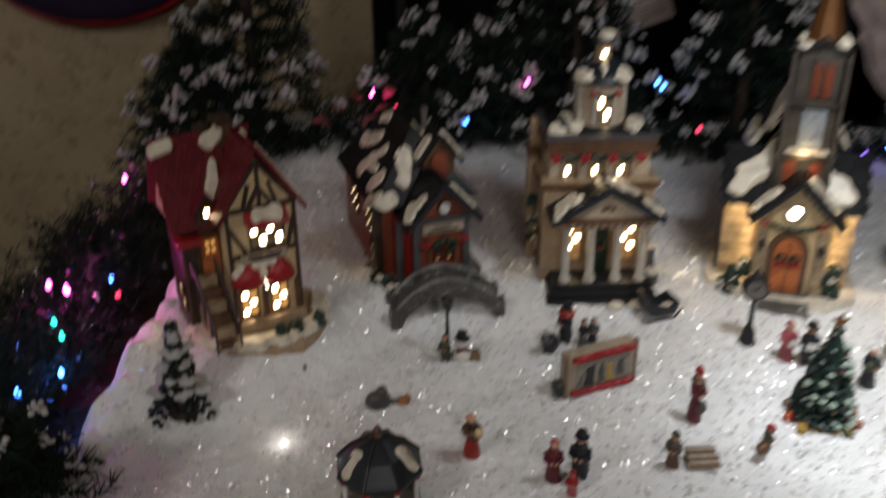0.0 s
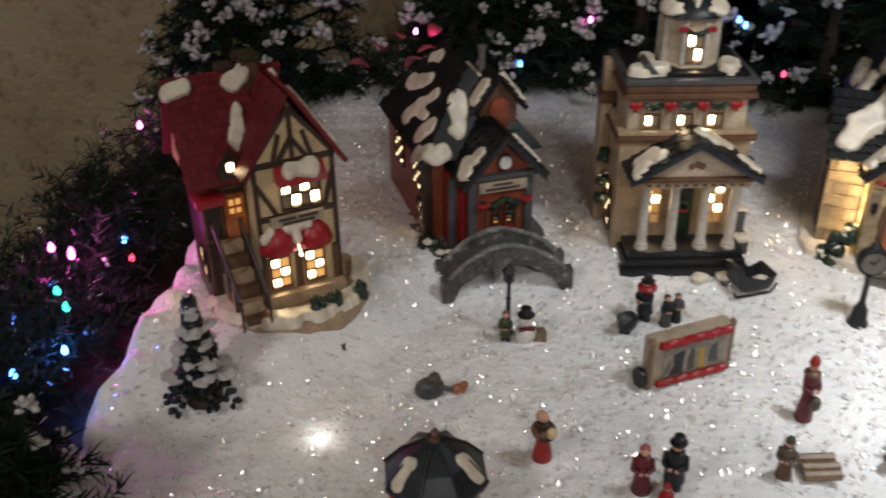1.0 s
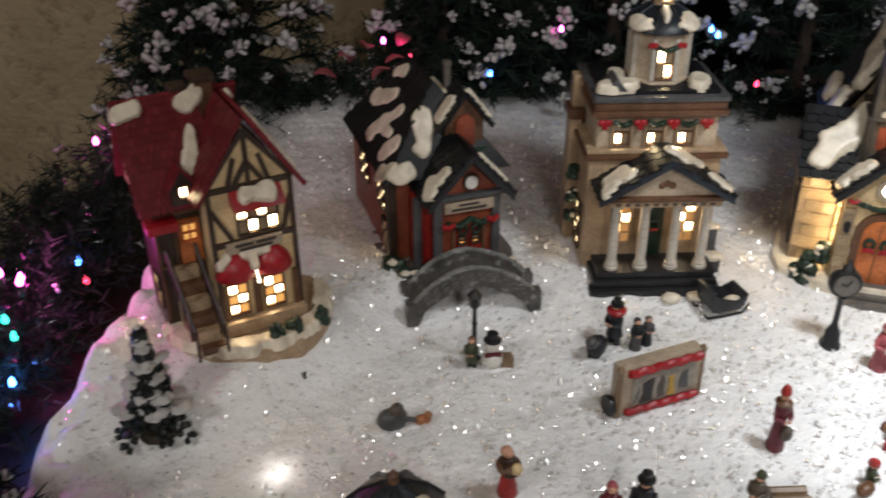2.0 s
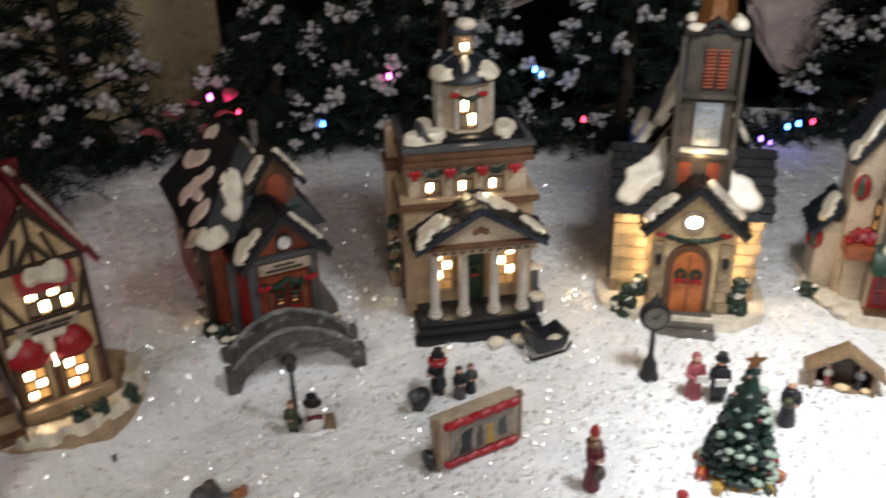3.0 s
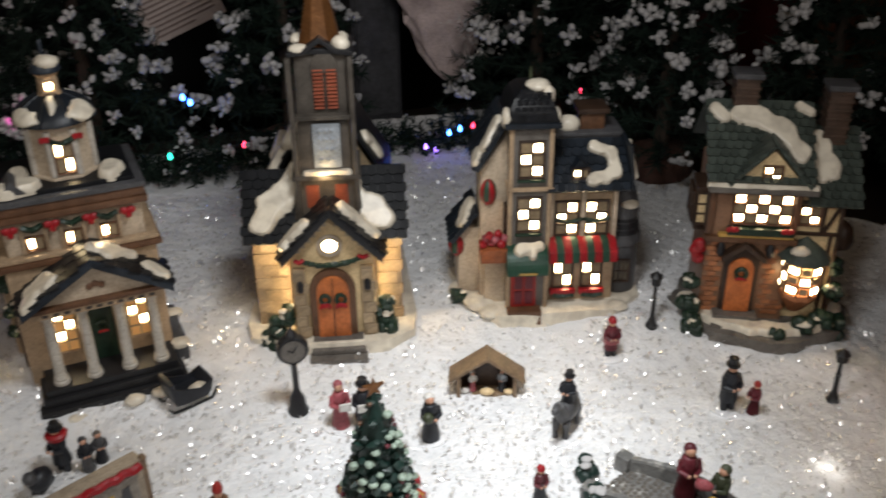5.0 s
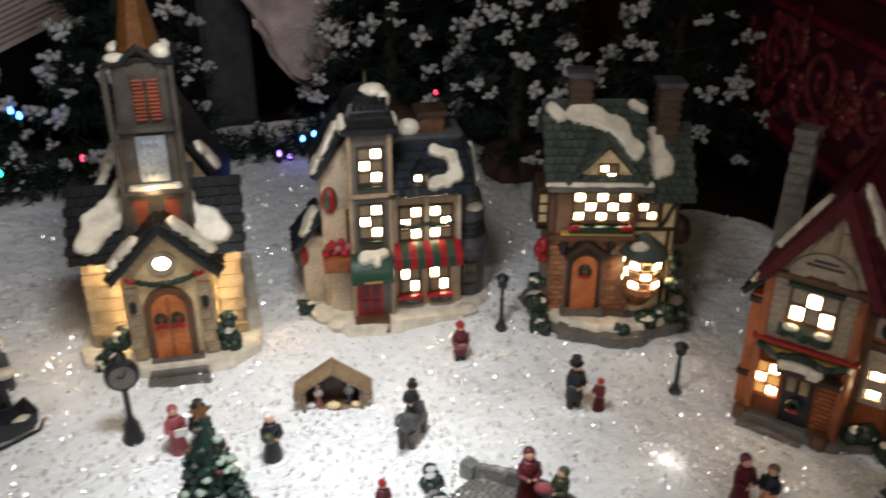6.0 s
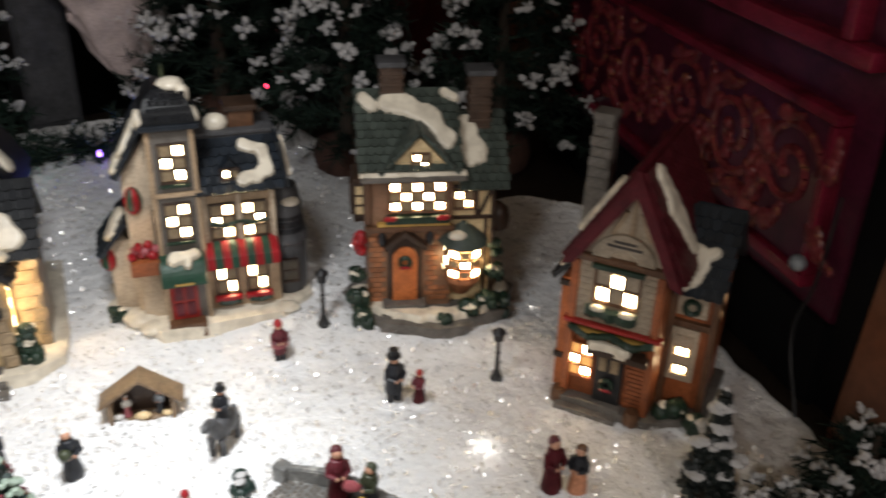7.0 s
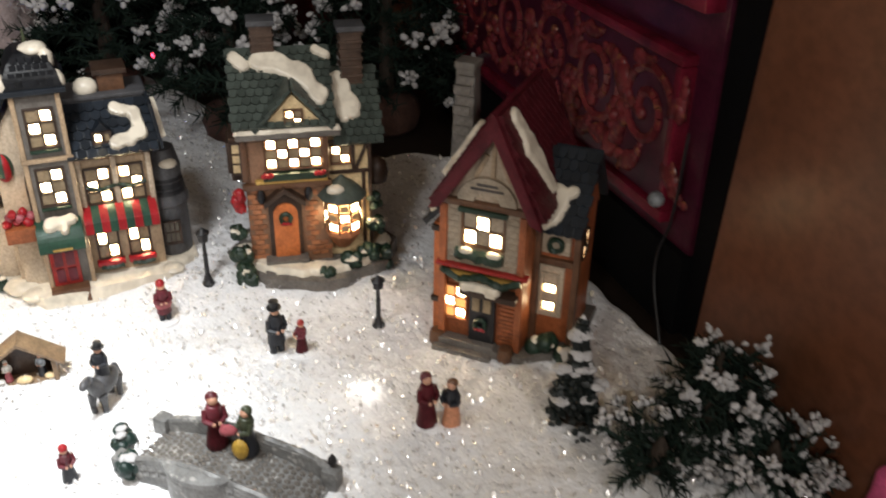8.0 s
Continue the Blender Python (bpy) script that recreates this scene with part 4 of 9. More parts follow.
    prism(bm, [(-0.004, 0.136), (0.038, 0.136), (0.038, 0.168), (0.017, 0.190), (-0.004, 0.168)], 0.046, 0.085)
    ob = part("bell_dormer", bm, BROWN, h, "brown bell dormer with arched opening", bevel=0.001)
    bm = bmesh.new()
    prism(bm, [(0.006, 0.142)] + [(0.017 + 0.011 * math.cos(math.pi * (1 - k / 8)), 0.162 + 0.011 * math.sin(math.pi * (1 - k / 8))) for k in range(9)] + [(0.028, 0.142)], 0.0435, 0.0475)
    part("arched_panel", bm, RUST, ob, bevel=0.0005)
    boxes("sill", h, CANOPY, [(-0.006, 0.040, 0.040, 0.047, 0.134, 0.139)])
    roof(h, (-0.011, 0.038, 0.158), (0, 0.05, 0), (0.028, 0, 0.034), BLACK_ROOF, t=0.003, cols=4, rows=5, snow=[(0.014, 0.012, 0.016, 0.030, 0.008)], name="dormer_roof")
    roof(h, (0.045, 0.088, 0.158), (0, -0.05, 0), (-0.028, 0, 0.034), BLACK_ROOF, t=0.003, cols=4, rows=5, snow=[(0.042, 0.012, 0.038, 0.040, 0.006)], name="dormer_roof")
    chimney(h, 0.010, 0.080, 0.18, 0.212, 0.006, GREY_STONE, snow=False)
    # lit windows in the long side wall
    window(h, 0.062, 0.088, 0.078, 0.114, -0.066, 3, 5, "odd", side="left", lit_mat=LIT_SIDE)
    window(h, 0.130, 0.160, 0.078, 0.114, -0.066, 3, 5, "odd", side="left", lit_mat=LIT_SIDE)
    window(h, 0.052, 0.072, 0.036, 0.066, -0.066, 3, 4, "odd", side="left", lit_mat=LIT_SIDE)
    shrub(h, -0.070, 0.034, 0.018, 0.014)
    shrub(h, -0.056, 0.014, 0.016, 0.013)
    shrub(h, -0.042, 0.004, 0.018, 0.010)
    shrub(h, 0.052, 0.004, 0.022, 0.010)
    h.scale = (0.90, 0.95, 1.0)
    return h


def house_bank():
    """Tan columned hall with cupola."""
    h = thing("columned_hall", 0.244, 0.930, 0.0, 5, "lit ceramic tan town hall with four columns and black domed cupola", "ceramic house", "lit village houses")
    boxes("plinth", h, IRON, [(-0.060, 0.072, -0.046, 0.11, -0.01, 0.016)], label="black stepped base")
    boxes("step", h, IRON, [(-0.056, 0.068, -0.040, 0.10, 0.0162, 0.024)])
    boxes("step", h, IRON, [(-0.052, 0.066, -0.036, 0.10, 0.0242, 0.031)])
    boxes("wall", h, TAN, [(-0.062, 0.068, 0.0, 0.095, 0.0, 0.140)], label="tan lower walls")
    boxes("upper_wall", h, TAN_LIGHT, [(-0.056, 0.061, 0.004, 0.090, 0.140, 0.178)])
    boxes("mid_cornice", h, BROWN, [(-0.067, 0.073, -0.005, 0.100, 0.134, 0.1395)])
    boxes("mid_cornice", h, TAN, [(-0.065, 0.071, -0.003, 0.098, 0.1397, 0.144)])
    boxes("cornice", h, BROWN, [(-0.062, 0.067, -0.004, 0.096, 0.176, 0.182)])
    boxes("cornice", h, BROWN, [(-0.060, 0.065, -0.002, 0.094, 0.1822, 0.190)])
    boxes("cornice", h, GREY_DARK, [(-0.062, 0.067, -0.004, 0.096, 0.1902, 0.195)])
    boxes("flat_roof", h, BLACK_ROOF, [(-0.054, 0.059, 0.004, 0.088, 0.193, 0.199)])
    o = Vector((-0.054, 0.004, 0.199))
    snow_patch(h, o, Vector((1, 0, 0)), Vector((0, 1, 0)), Vector((0, 0, 1)), [(0.006, 0.006, 0.028, 0.010, 0.010), (0.094, 0.010, 0.100, 0.024, 0.010), (0.016, 0.014, 0.020, 0.04, 0.009)], 0.007)
    bm = bmesh.new()
    prism(bm, [(-0.052, 0.199), (-0.030, 0.199), (-0.041, 0.211)], 0.001, 0.03)
    part("parapet_gable", bm, GREY_DARK, h, bevel=0.0008)
    for x in (-0.032, 0.0, 0.030):
        window(h, x - 0.0065, x + 0.0065, 0.1475, 0.1590, 0.004, 2, 1, ((0, 0),), frame_mat=BROWN, bar=0.001)
        boxes("window_surround", h, TAN, [(x - 0.0105, x - 0.008, 0.0, 0.0045, 0.145, 0.168)])
        boxes("window_surround", h, TAN, [(x + 0.008, x + 0.0105, 0.0, 0.0045, 0.145, 0.168)])
        garland(h, [(x - 0.009, -0.001, 0.171), (x, -0.001, 0.167), (x + 0.009, -0.001, 0.171)], 0.0024)
    for x in (-0.050, -0.016, 0.016, 0.048):
        bm = bmesh.new()
        for dx in (-1, 1):
            ball(bm, (x + dx * 0.003, -0.001, 0.170), 0.004, sub=2, sc=(1, 0.6, 0.9))
        ball(bm, (x, -0.002, 0.166), 0.0032, sub=1)
        part("bow", bm, RED, h, "red ribbon bow")
    # portico
    for x in (-0.037, -0.008, 0.023, 0.052):
        bm = bmesh.new()
        lathe(bm, [(0.0072, 0), (0.0072, 0.003), (0.0060, 0.004), (0.0064, 0.006), (0.0050, 0.008), (0.0047, 0.040), (0.0042, 0.062), (0.0052, 0.064), (0.0060, 0.068), (0.0066, 0.0695)], 16, (x, -0.026, 0.031))
        part("column", bm, COLUMN, h, "pale grey round column")
    boxes("entablature", h, TAN, [(-0.048, 0.063, -0.036, 0.002, 0.1005, 0.1065)])
    boxes("entablature", h, BROWN, [(-0.050, 0.065, -0.038, 0.002, 0.1067, 0.1110)])
    boxes("frieze_line", h, INK, [(-0.040 + 0.009 * k, -0.035 + 0.009 * k, -0.0366, -0.035, 0.1025, 0.1048) for k in range(11)], bevel=0, uneven=0)
    bm = bmesh.new()
    prism(bm, [(-0.046, 0.111), (0.061, 0.111), (0.0075, 0.143)], -0.033, 0.003)
    part("pediment", bm, TAN_LIGHT, h, bevel=0.0008)
    bm = bmesh.new()
    for dx in (-0.005, 0, 0.005):
        ball(bm, (0.0075 + dx, -0.034, 0.122 + (0.002 if dx == 0 else 0)), 0.0036, sub=1, sc=(1, 0.5, 1))
    part("relief", bm, BROWN, h)
    roof(h, (-0.056, -0.042, 0.108), (0, 0.05, 0), (0.0645, 0, 0.0385), BLACK_ROOF, cols=4, rows=7, snow=[(0.006, 0.010, 0.020, 0.030, 0.009), (0.022, 0.018, 0.026, 0.030, 0.009), (0.010, 0.032, 0.014, 0.040, 0.005)], name="portico_roof")
    roof(h, (0.071, 0.008, 0.108), (0, -0.05, 0), (-0.0645, 0, 0.0385), BLACK_ROOF, cols=4, rows=7, snow=[(0.040, 0.010, 0.030, 0.018, 0.009), (0.012, 0.052, 0.026, 0.070, 0.009), (0.030, 0.060, 0.014, 0.036, 0.008)], name="portico_roof")
    bm = bmesh.new()
    for s in (-1, 1):
        prism(bm, [(0.0075 + s * 0.0645, 0.105), (0.0075 + s * 0.0645, 0.112), (0.0075, 0.151), (0.0075, 0.143)], -0.044, -0.037)
    part("barge_board", bm, BLUE_ROOF, h, bevel=0.0008)
    window(h, -0.034, -0.016, 0.046, 0.088, 0.0, 2, 4, ((0, 3), (1, 2), (0, 1)), frame_mat=TAN, bar=0.001, dim_mat=AMBER)
    window(h, 0.031, 0.049, 0.046, 0.088, 0.0, 2, 4, ((1, 3), (0, 2), (1, 1)), frame_mat=TAN, bar=0.001, dim_mat=AMBER)
    boxes("door", h, GREEN, [(-0.004, 0.018, -0.003, 0.001, 0.031, 0.090)], label="dark green double door")
    wreath(h, 0.007, -0.006, 0.066, 0.0045)
    # cupola
    bm = bmesh.new()
    lathe(bm, [(0.031, 0), (0.031, 0.003), (0.028, 0.004), (0.0275, 0.044), (0.030, 0.045), (0.030, 0.049)], 8, (0.006, 0.046, 0.198), turn=math.pi / 8)
    ob = part("cupola", bm, TAN_LIGHT, h, "pale eight-sided cupola", bevel=0.0006)
    for k in range(8):
        a = math.pi / 8 + math.pi / 4 * k
        bm = bmesh.new()
        lathe(bm, [(0.003, 0), (0.003, 0.04)], 8, (0.006 + 0.0275 * math.cos(a), 0.046 + 0.0275 * math.sin(a), 0.202))
        part("pilaster", bm, COLUMN, ob)
    window(h, -0.001, 0.013, 0.205, 0.232, 0.0200, 2, 2, "even", frame_mat=BROWN, bar=0.001)
    for x in (-0.007, 0.020):
        bm = bmesh.new()
        for dx in (-1, 1):
            ball(bm, (x + dx * 0.002, 0.017, 0.236), 0.0032, sub=1)
        part("bow", bm, RED, ob, "red ribbon bow")
    garland(h, [(-0.006, 0.0175, 0.236), (0.006, 0.0165, 0.231), (0.019, 0.0175, 0.236)], 0.0022)
    bm = bmesh.new()
    shell = [(0.035, 0), (0.034, 0.004), (0.030, 0.009), (0.022, 0.0145), (0.014, 0.0185), (0.011, 0.020)]
    lathe(bm, shell, 16, (0.006, 0.046, 0.2465))
    ob = part("dome", bm, BLUE_ROOF, h, "blue-black dome with snow")
    for k in range(8):
        a = math.pi / 8 + math.pi / 4 * k
        bm = bmesh.new()
        tube(bm, [(0.006 + r * math.cos(a), 0.046 + r * math.sin(a), 0.2470 + z) for r, z in shell], 0.0014, 0.1)
        part("rib", bm, BLUE_ROOF, ob)
    for a0, a1, f0, f1 in ((-3.0, -2.05, 0.0, 0.55), (-1.25, -0.30, 0.02, 0.62), (-1.85, -1.45, 0.45, 0.95), (0.6, 1.5, 0.1, 0.6)):
        dome_snow(ob, (0.006, 0.046, 0.2470), shell, a0, a1, f0, f1, 0.0040)
    bm = bmesh.new()
    lathe(bm, [(0.011, 0), (0.0095, 0.002), (0.0085, 0.016), (0.0105, 0.018), (0.0105, 0.020)], 8, (0.006, 0.046, 0.266), turn=math.pi / 8)
    ob = part("lantern", bm, TAN, h)
    window(h, 0.002, 0.010, 0.271, 0.279, 0.0372, 1, 1, "all", frame_mat=TAN, bar=0.001)
    bm = bmesh.new()
    lathe(bm, [(0.013, 0), (0.0125, 0.004), (0.009, 0.009), (0.004, 0.013), (0.0016, 0.014), (0.0016, 0.024), (0.0004, 0.026)], 14, (0.006, 0.046, 0.286))
    ob = part("lantern_roof", bm, BLUE_ROOF, h)
    bm = bmesh.new()
    ball(bm, (0.008, 0.042, 0.294), 0.0095, sub=2, sc=(1.1, 1, 0.65), rough=0.15)
    part("snow_pad", bm, ROOF_SNOW, ob)
    # left side: stepped buttresses, a lit window and greenery
    boxes("buttress", h, TAN, [(-0.072, -0.060, 0.060, 0.085, 0.0, 0.150)])
    boxes("buttress", h, BROWN, [(-0.074, -0.058, 0.058, 0.087, 0.150, 0.160)])
    boxes("buttress", h, TAN, [(-0.070, -0.056, 0.066, 0.082, 0.160, 0.192)])
    window(h, 0.018, 0.040, 0.030, 0.075, -0.062, 2, 4, "odd", side="left", lit_mat=LIT_SIDE)
    for z in (0.045, 0.07, 0.095):
        shrub(h, -0.067, 0.046, z, 0.008)
    boxes("buttress", h, GREY_DARK, [(0.066, 0.080, -0.010, 0.030, -0.01, 0.030), (0.066, 0.076, 0.0, 0.025, 0.030, 0.055)])
    snow_balls(h, [(p, 0.008, (1.3, 1.0, 0.6)) for p in ((0.073, -0.004, 0.029), (0.071, 0.010, 0.054), (0.02, -0.052, 0.012), (0.045, -0.052, 0.013), (-0.03, -0.050, 0.006))], 0.2)
    h.scale = (0.96, 1.0, 1.0)
    return h


def arch_pts(xc, w, z0, zs, n=12):
    return [(xc - w, z0)] + [(xc + w * math.cos(math.pi * (1 - k / n)), zs + w * math.sin(math.pi * (1 - k / n))) for k in range(n + 1)] + [(xc + w, z0)]


def house_church():
    h = thing("church", 0.458, 0.909, 0.0, -15, "lit ceramic stone church with black roof, grey tower, brown spire", "ceramic house", "lit village houses")
    plinth(h, [(-0.096, 0.03), (-0.088, 0.002), (-0.05, -0.016), (0.055, -0.016), (0.084, 0.002), (0.088, 0.04), (0.08, 0.20), (-0.085, 0.20)], -0.012, 0.019, ROOF_SNOW, label="cream snow base")
    wall_block(h, gable_pts(-0.039, 0.043, 0.004, 0.108, 0.002, 0.146), 0.0, 0.04, CREAM, label="cream porch gable")
    nave = boxes("wall", h, STONE, [(-0.080, 0.072, 0.026, 0.095, 0.0, 0.118)], label="tan stone walls")
    bm = bmesh.new()
    prism(bm, [(0.026, 0.117), (0.095, 0.117), (0.060, 0.162)], -0.080, 0.072, axis="x")
    part("gable_end", bm, STONE, h, bevel=0.0008)
    roof(h, (-0.087, 0.012, 0.113), (0.166, 0, 0), (0, 0.050, 0.054), BLACK_ROOF, cols=15, rows=8, snow=[(0.020, 0.024, 0.044, 0.048, 0.015), (0.036, 0.042, 0.060, 0.068, 0.012), (0.142, 0.020, 0.124, 0.034, 0.014), (0.124, 0.030, 0.108, 0.062, 0.011)], snow_t=0.005, name="nave_roof")
    roof(h, (0.079, 0.110, 0.113), (-0.166, 0, 0), (0, -0.050, 0.054), BLACK_ROOF, name="nave_roof")
    roof(h, (-0.049, -0.012, 0.104), (0, 0.050, 0), (0.051, 0, 0.049), BLACK_ROOF, t=0.004, cols=4, rows=7, snow=[(0.010, 0.012, 0.018, 0.030, 0.009), (0.012, 0.024, 0.014, 0.040, 0.009)], snow_t=0.006, name="porch_roof")
    roof(h, (0.053, 0.038, 0.104), (0, -0.050, 0), (-0.051, 0, 0.049), BLACK_ROOF, t=0.004, cols=4, rows=7, snow=[(0.028, 0.030, 0.030, 0.058, 0.008), (0.024, 0.014, 0.026, 0.020, 0.008)], snow_t=0.006, name="porch_roof")
    bm = bmesh.new()
    for s in (-1, 1):
        prism(bm, [(0.002 + s * 0.051, 0.100), (0.002 + s * 0.051, 0.109), (0.002, 0.158), (0.002, 0.149)], -0.014, -0.007)
    part("barge_board", bm, IRON, h, bevel=0.0008)
    # rose window
    bm = bmesh.new()
    n = 20
    a = [[bm.verts.new((0.0 + r * 1.15 * math.cos(2 * math.pi * k / n), y, 0.116 + r * math.sin(2 * math.pi * k / n))) for k in range(n)] for r, y in ((0.0112, 0.001), (0.0112, -0.003), (0.0066, -0.003), (0.0066, 0.001))]
    for p, q in zip(a, a[1:] + a[:1]):
        for k in range(n):
            bm.faces.new((p[k], p[(k + 1) % n], q[(k + 1) % n], q[k]))
    ob = part("rose_window", bm, SIGN, h, "round window in a carved frame")
    bm = bmesh.new()
    lathe(bm, [(0.0066, 0), (0.0066, 0.001)], 18, sx=1.1)
    bmesh.ops.rotate(bm, verts=bm.verts, cent=(0, 0, 0), matrix=Matrix.Rotation(radians(90), 3, "X"))
    bmesh.ops.translate(bm, verts=bm.verts, vec=(0, -0.0008, 0.116))
    part("pane", bm, LIT, ob)
    garland(h, [(-0.030, -0.004, 0.102), (-0.012, -0.005, 0.0975), (0.004, -0.005, 0.0975), (0.020, -0.005, 0.100), (0.032, -0.004, 0.104)], 0.0026, bows=[(-0.031, -0.003, 0.1025), (0.033, -0.003, 0.105)])
    for e in (-1, 1):
        for k in range(6):
            x, z = 0.002 + e * (0.006 + 0.0055 * k), 0.1405 - 0.0052 * k
            boxes("dentil", h, SIGN, [(x - 0.0019, x + 0.0019, -0.0025, 0.001, z - 0.0045, z)], bevel=0.0005)
    # arched door
    bm = bmesh.new()
    prism(bm, arch_pts(0.0, 0.0235, 0.018, 0.069), -0.004, 0.001)
    part("arch", bm, BROWN, h, "dark brown arched surround", bevel=0.001)
    bm = bmesh.new()
    prism(bm, arch_pts(0.0, 0.0165, 0.018, 0.069), -0.0062, -0.003)
    door = part("door", bm, ORANGE, h, "orange wooden double door with wreaths", bevel=0.0006)
    boxes("door_gap", door, TIMBER, [(-0.0005, 0.0005, -0.0068, -0.005, 0.018, 0.084)], bevel=0, uneven=0)
    for x in (-0.008, 0.008):
        wreath(h, x, -0.008, 0.062, 0.0048)
        bm = bmesh.new()
        tube(bm, [(x - 0.0052, -0.0085, 0.0535), (x - 0.0022, -0.0095, 0.0562), (x, -0.0098, 0.0555), (x + 0.0022, -0.0095, 0.0562), (x + 0.0052, -0.0085, 0.0535)], 0.0019, 0.3)
        part("bow", bm, RED, h, "red ribbon bow")
    for x in (-0.032, 0.036):
        bm = bmesh.new()
        lathe(bm, [(0.0018, 0), (0.0036, 0.002), (0.0036, 0.009), (0.0016, 0.012)], 8, (x, -0.006, 0.070))
        rod(bm, (x, 0.0, 0.078), (x, -0.006, 0.082), 0.0008)
        part("wall_lantern", bm, IRON, h)
    for x in (-0.0385, 0.030):
        boxes("buttress", h, STONE, [(x, x + 0.012, -0.005, 0.002, 0.004, 0.094)])
        bricks(h, x, x + 0.012, 0.008, 0.092, -0.005, 0.012, 0.012, STONE, 0.001, name="stone")
    boxes("step", h, GREY_STONE, [(-0.027, 0.033, -0.030, 0.0, -0.010, 0.008)])
    boxes("step", h, GREY_STONE, [(-0.025, 0.031, -0.021, 0.0, 0.008, 0.014)])
    boxes("step", h, GREY_STONE, [(-0.023, 0.029, -0.013, 0.0, 0.014, 0.020)])
    bricks(h, -0.027, 0.033, -0.006, 0.008, -0.030, 0.010, 0.007, GREY_STONE, 0.001, name="stone")
    # stone courses on the wings
    bricks(h, -0.080, -0.042, 0.006, 0.112, 0.026, 0.019, 0.0125, STONE, 0.0016, name="stone")
    bricks(h, 0.045, 0.072, 0.006, 0.112, 0.026, 0.0135, 0.0125, STONE, 0.0016, name="stone")
    # lit slits in the sides of the porch
    window(h, 0.006, 0.020, 0.028, 0.100, -0.039, 1, 4, "all", side="left", frame_mat=CREAM, lit_mat=LIT)
    window(h, 0.006, 0.020, 0.028, 0.100, 0.043, 1, 4, "all", side="right", frame_mat=CREAM, lit_mat=LIT)
    # the lamp inside leaks out at the foot of the tower and round the porch
    for x, y, z, watts in ((0.0, 0.012, 0.176, 0.05), (-0.060, 0.006, 0.100, 0.05), (0.062, 0.006, 0.100, 0.05)):
        lamp("church_leak_glow", h.matrix_basis @ Vector((x, y, z)), watts, (1.0, 0.72, 0.38), 0.006)
    window(h, 0.040, 0.056, 0.030, 0.095, -0.080, 2, 4, "odd", side="left", lit_mat=LIT_SIDE)
    window(h, 0.066, 0.082, 0.030, 0.095, -0.080, 2, 4, "odd", side="left", lit_mat=LIT_SIDE)
    for x, z, r in ((-0.058, 0.008, 0.017), (-0.054, 0.030, 0.013), (-0.070, 0.006, 0.012), (0.056, 0.012, 0.012), (0.052, 0.028, 0.012), (0.056, 0.044, 0.009)):
        shrub(h, x, 0.004, z, r)
    # tower, tapering upward
    bm = bmesh.new()
    rings = []
    for z, x0, x1, y0, y1 in ((0.11, -0.037, 0.039, 0.019, 0.086), (0.140, -0.033, 0.035, 0.0245, 0.083), (0.172, -0.030, 0.032, 0.026, 0.082), (0.176, -0.027, 0.029, 0.029, 0.079), (0.230, -0.024, 0.027, 0.031, 0.077), (0.288, -0.022, 0.027, 0.032, 0.076)):
        rings.append([bm.verts.new(p) for p in ((x0, y0, z), (x1, y0, z), (x1, y1, z), (x0, y1, z))])
    for a, b in zip(rings, rings[1:]):
        for k in range(4):
            bm.faces.new((a[k], a[(k + 1) % 4], b[(k + 1) % 4], b[k]))
    bm.faces.new(rings[0][::-1])
    bm.faces.new(rings[-1])
    tower = part("tower", bm, TOWER_STONE, h, "tall grey stone tower", bevel=0.0012, uneven=0.0005)
    for x in (-0.014, 0.015):
        boxes("red_panel", tower, RUST, [(x - 0.0065, x + 0.0065, 0.0245, 0.027, 0.143, 0.166)], label="rust-red louvred panel")
    for x in (-0.030, 0.028):
        boxes("corner_buttress", tower, TOWER_STONE, [(x, x + 0.005, 0.020, 0.030, 0.120, 0.285)])
    boxes("ledge", tower, TOWER_STONE, [(-0.033, 0.035, 0.019, 0.086, 0.1722, 0.1765)])
    snow_patch(tower, Vector((-0.03, 0.022, 0.1765)), Vector((1, 0, 0)), Vector((0, 1, 0)), Vector((0, 0, 1)), [(0.012, 0.003, 0.052, 0.003, 0.004)], 0.004)
    ob = boxes("plaque", tower, SILVER, [(-0.010, 0.017, 0.0255, 0.030, 0.182, 0.224)], label="silver relief plaque")
    for z in (0.190, 0.200, 0.210, 0.218):
        for x in (-0.003, 0.003, 0.009):
            bm = bmesh.new()
            ball(bm, (x, 0.0255, z), 0.0030, sub=1, sc=(1, 0.6, 1))
            part("boss", bm, SILVER, ob)
    boxes("band", tower, TOWER_STONE, [(-0.028, 0.031, 0.024, 0.081, 0.228, 0.2325)])
    for x0, x1 in ((-0.006, 0.005), (0.0068, 0.0178)):
        ob = boxes("louvre", tower, TIMBER, [(x0, x1, 0.0295, 0.033, 0.236, 0.275)])
        for k in range(11):
            bm = bmesh.new()
            slab(bm, (x0 + 0.0008, 0.0275, 0.2375 + 0.0034 * k), (x1 - x0 - 0.0016, 0, 0), (0, 0.003, 0.0022), 0.0008)
            part("slat", bm, RUST, ob)
    bm = bmesh.new()
    prism(bm, arch_pts(0.006, 0.0125, 0.270, 0.276), 0.0285, 0.032)
    part("louvre_arch", bm, TOWER_STONE, tower, bevel=0.0006)
    bm = bmesh.new()
    prism(bm, [(-0.028, 0.285), (-0.028, 0.289), (-0.012, 0.292), (0.003, 0.302), (0.018, 0.292), (0.034, 0.289), (0.034, 0.285), (0.018, 0.287), (0.003, 0.297), (-0.012, 0.287)], 0.025, 0.083)
    part("tower_eave", bm, IRON, h, bevel=0.0008)
    boxes("tower_roof", h, IRON, [(-0.026, 0.032, 0.028, 0.081, 0.2865, 0.2915)])
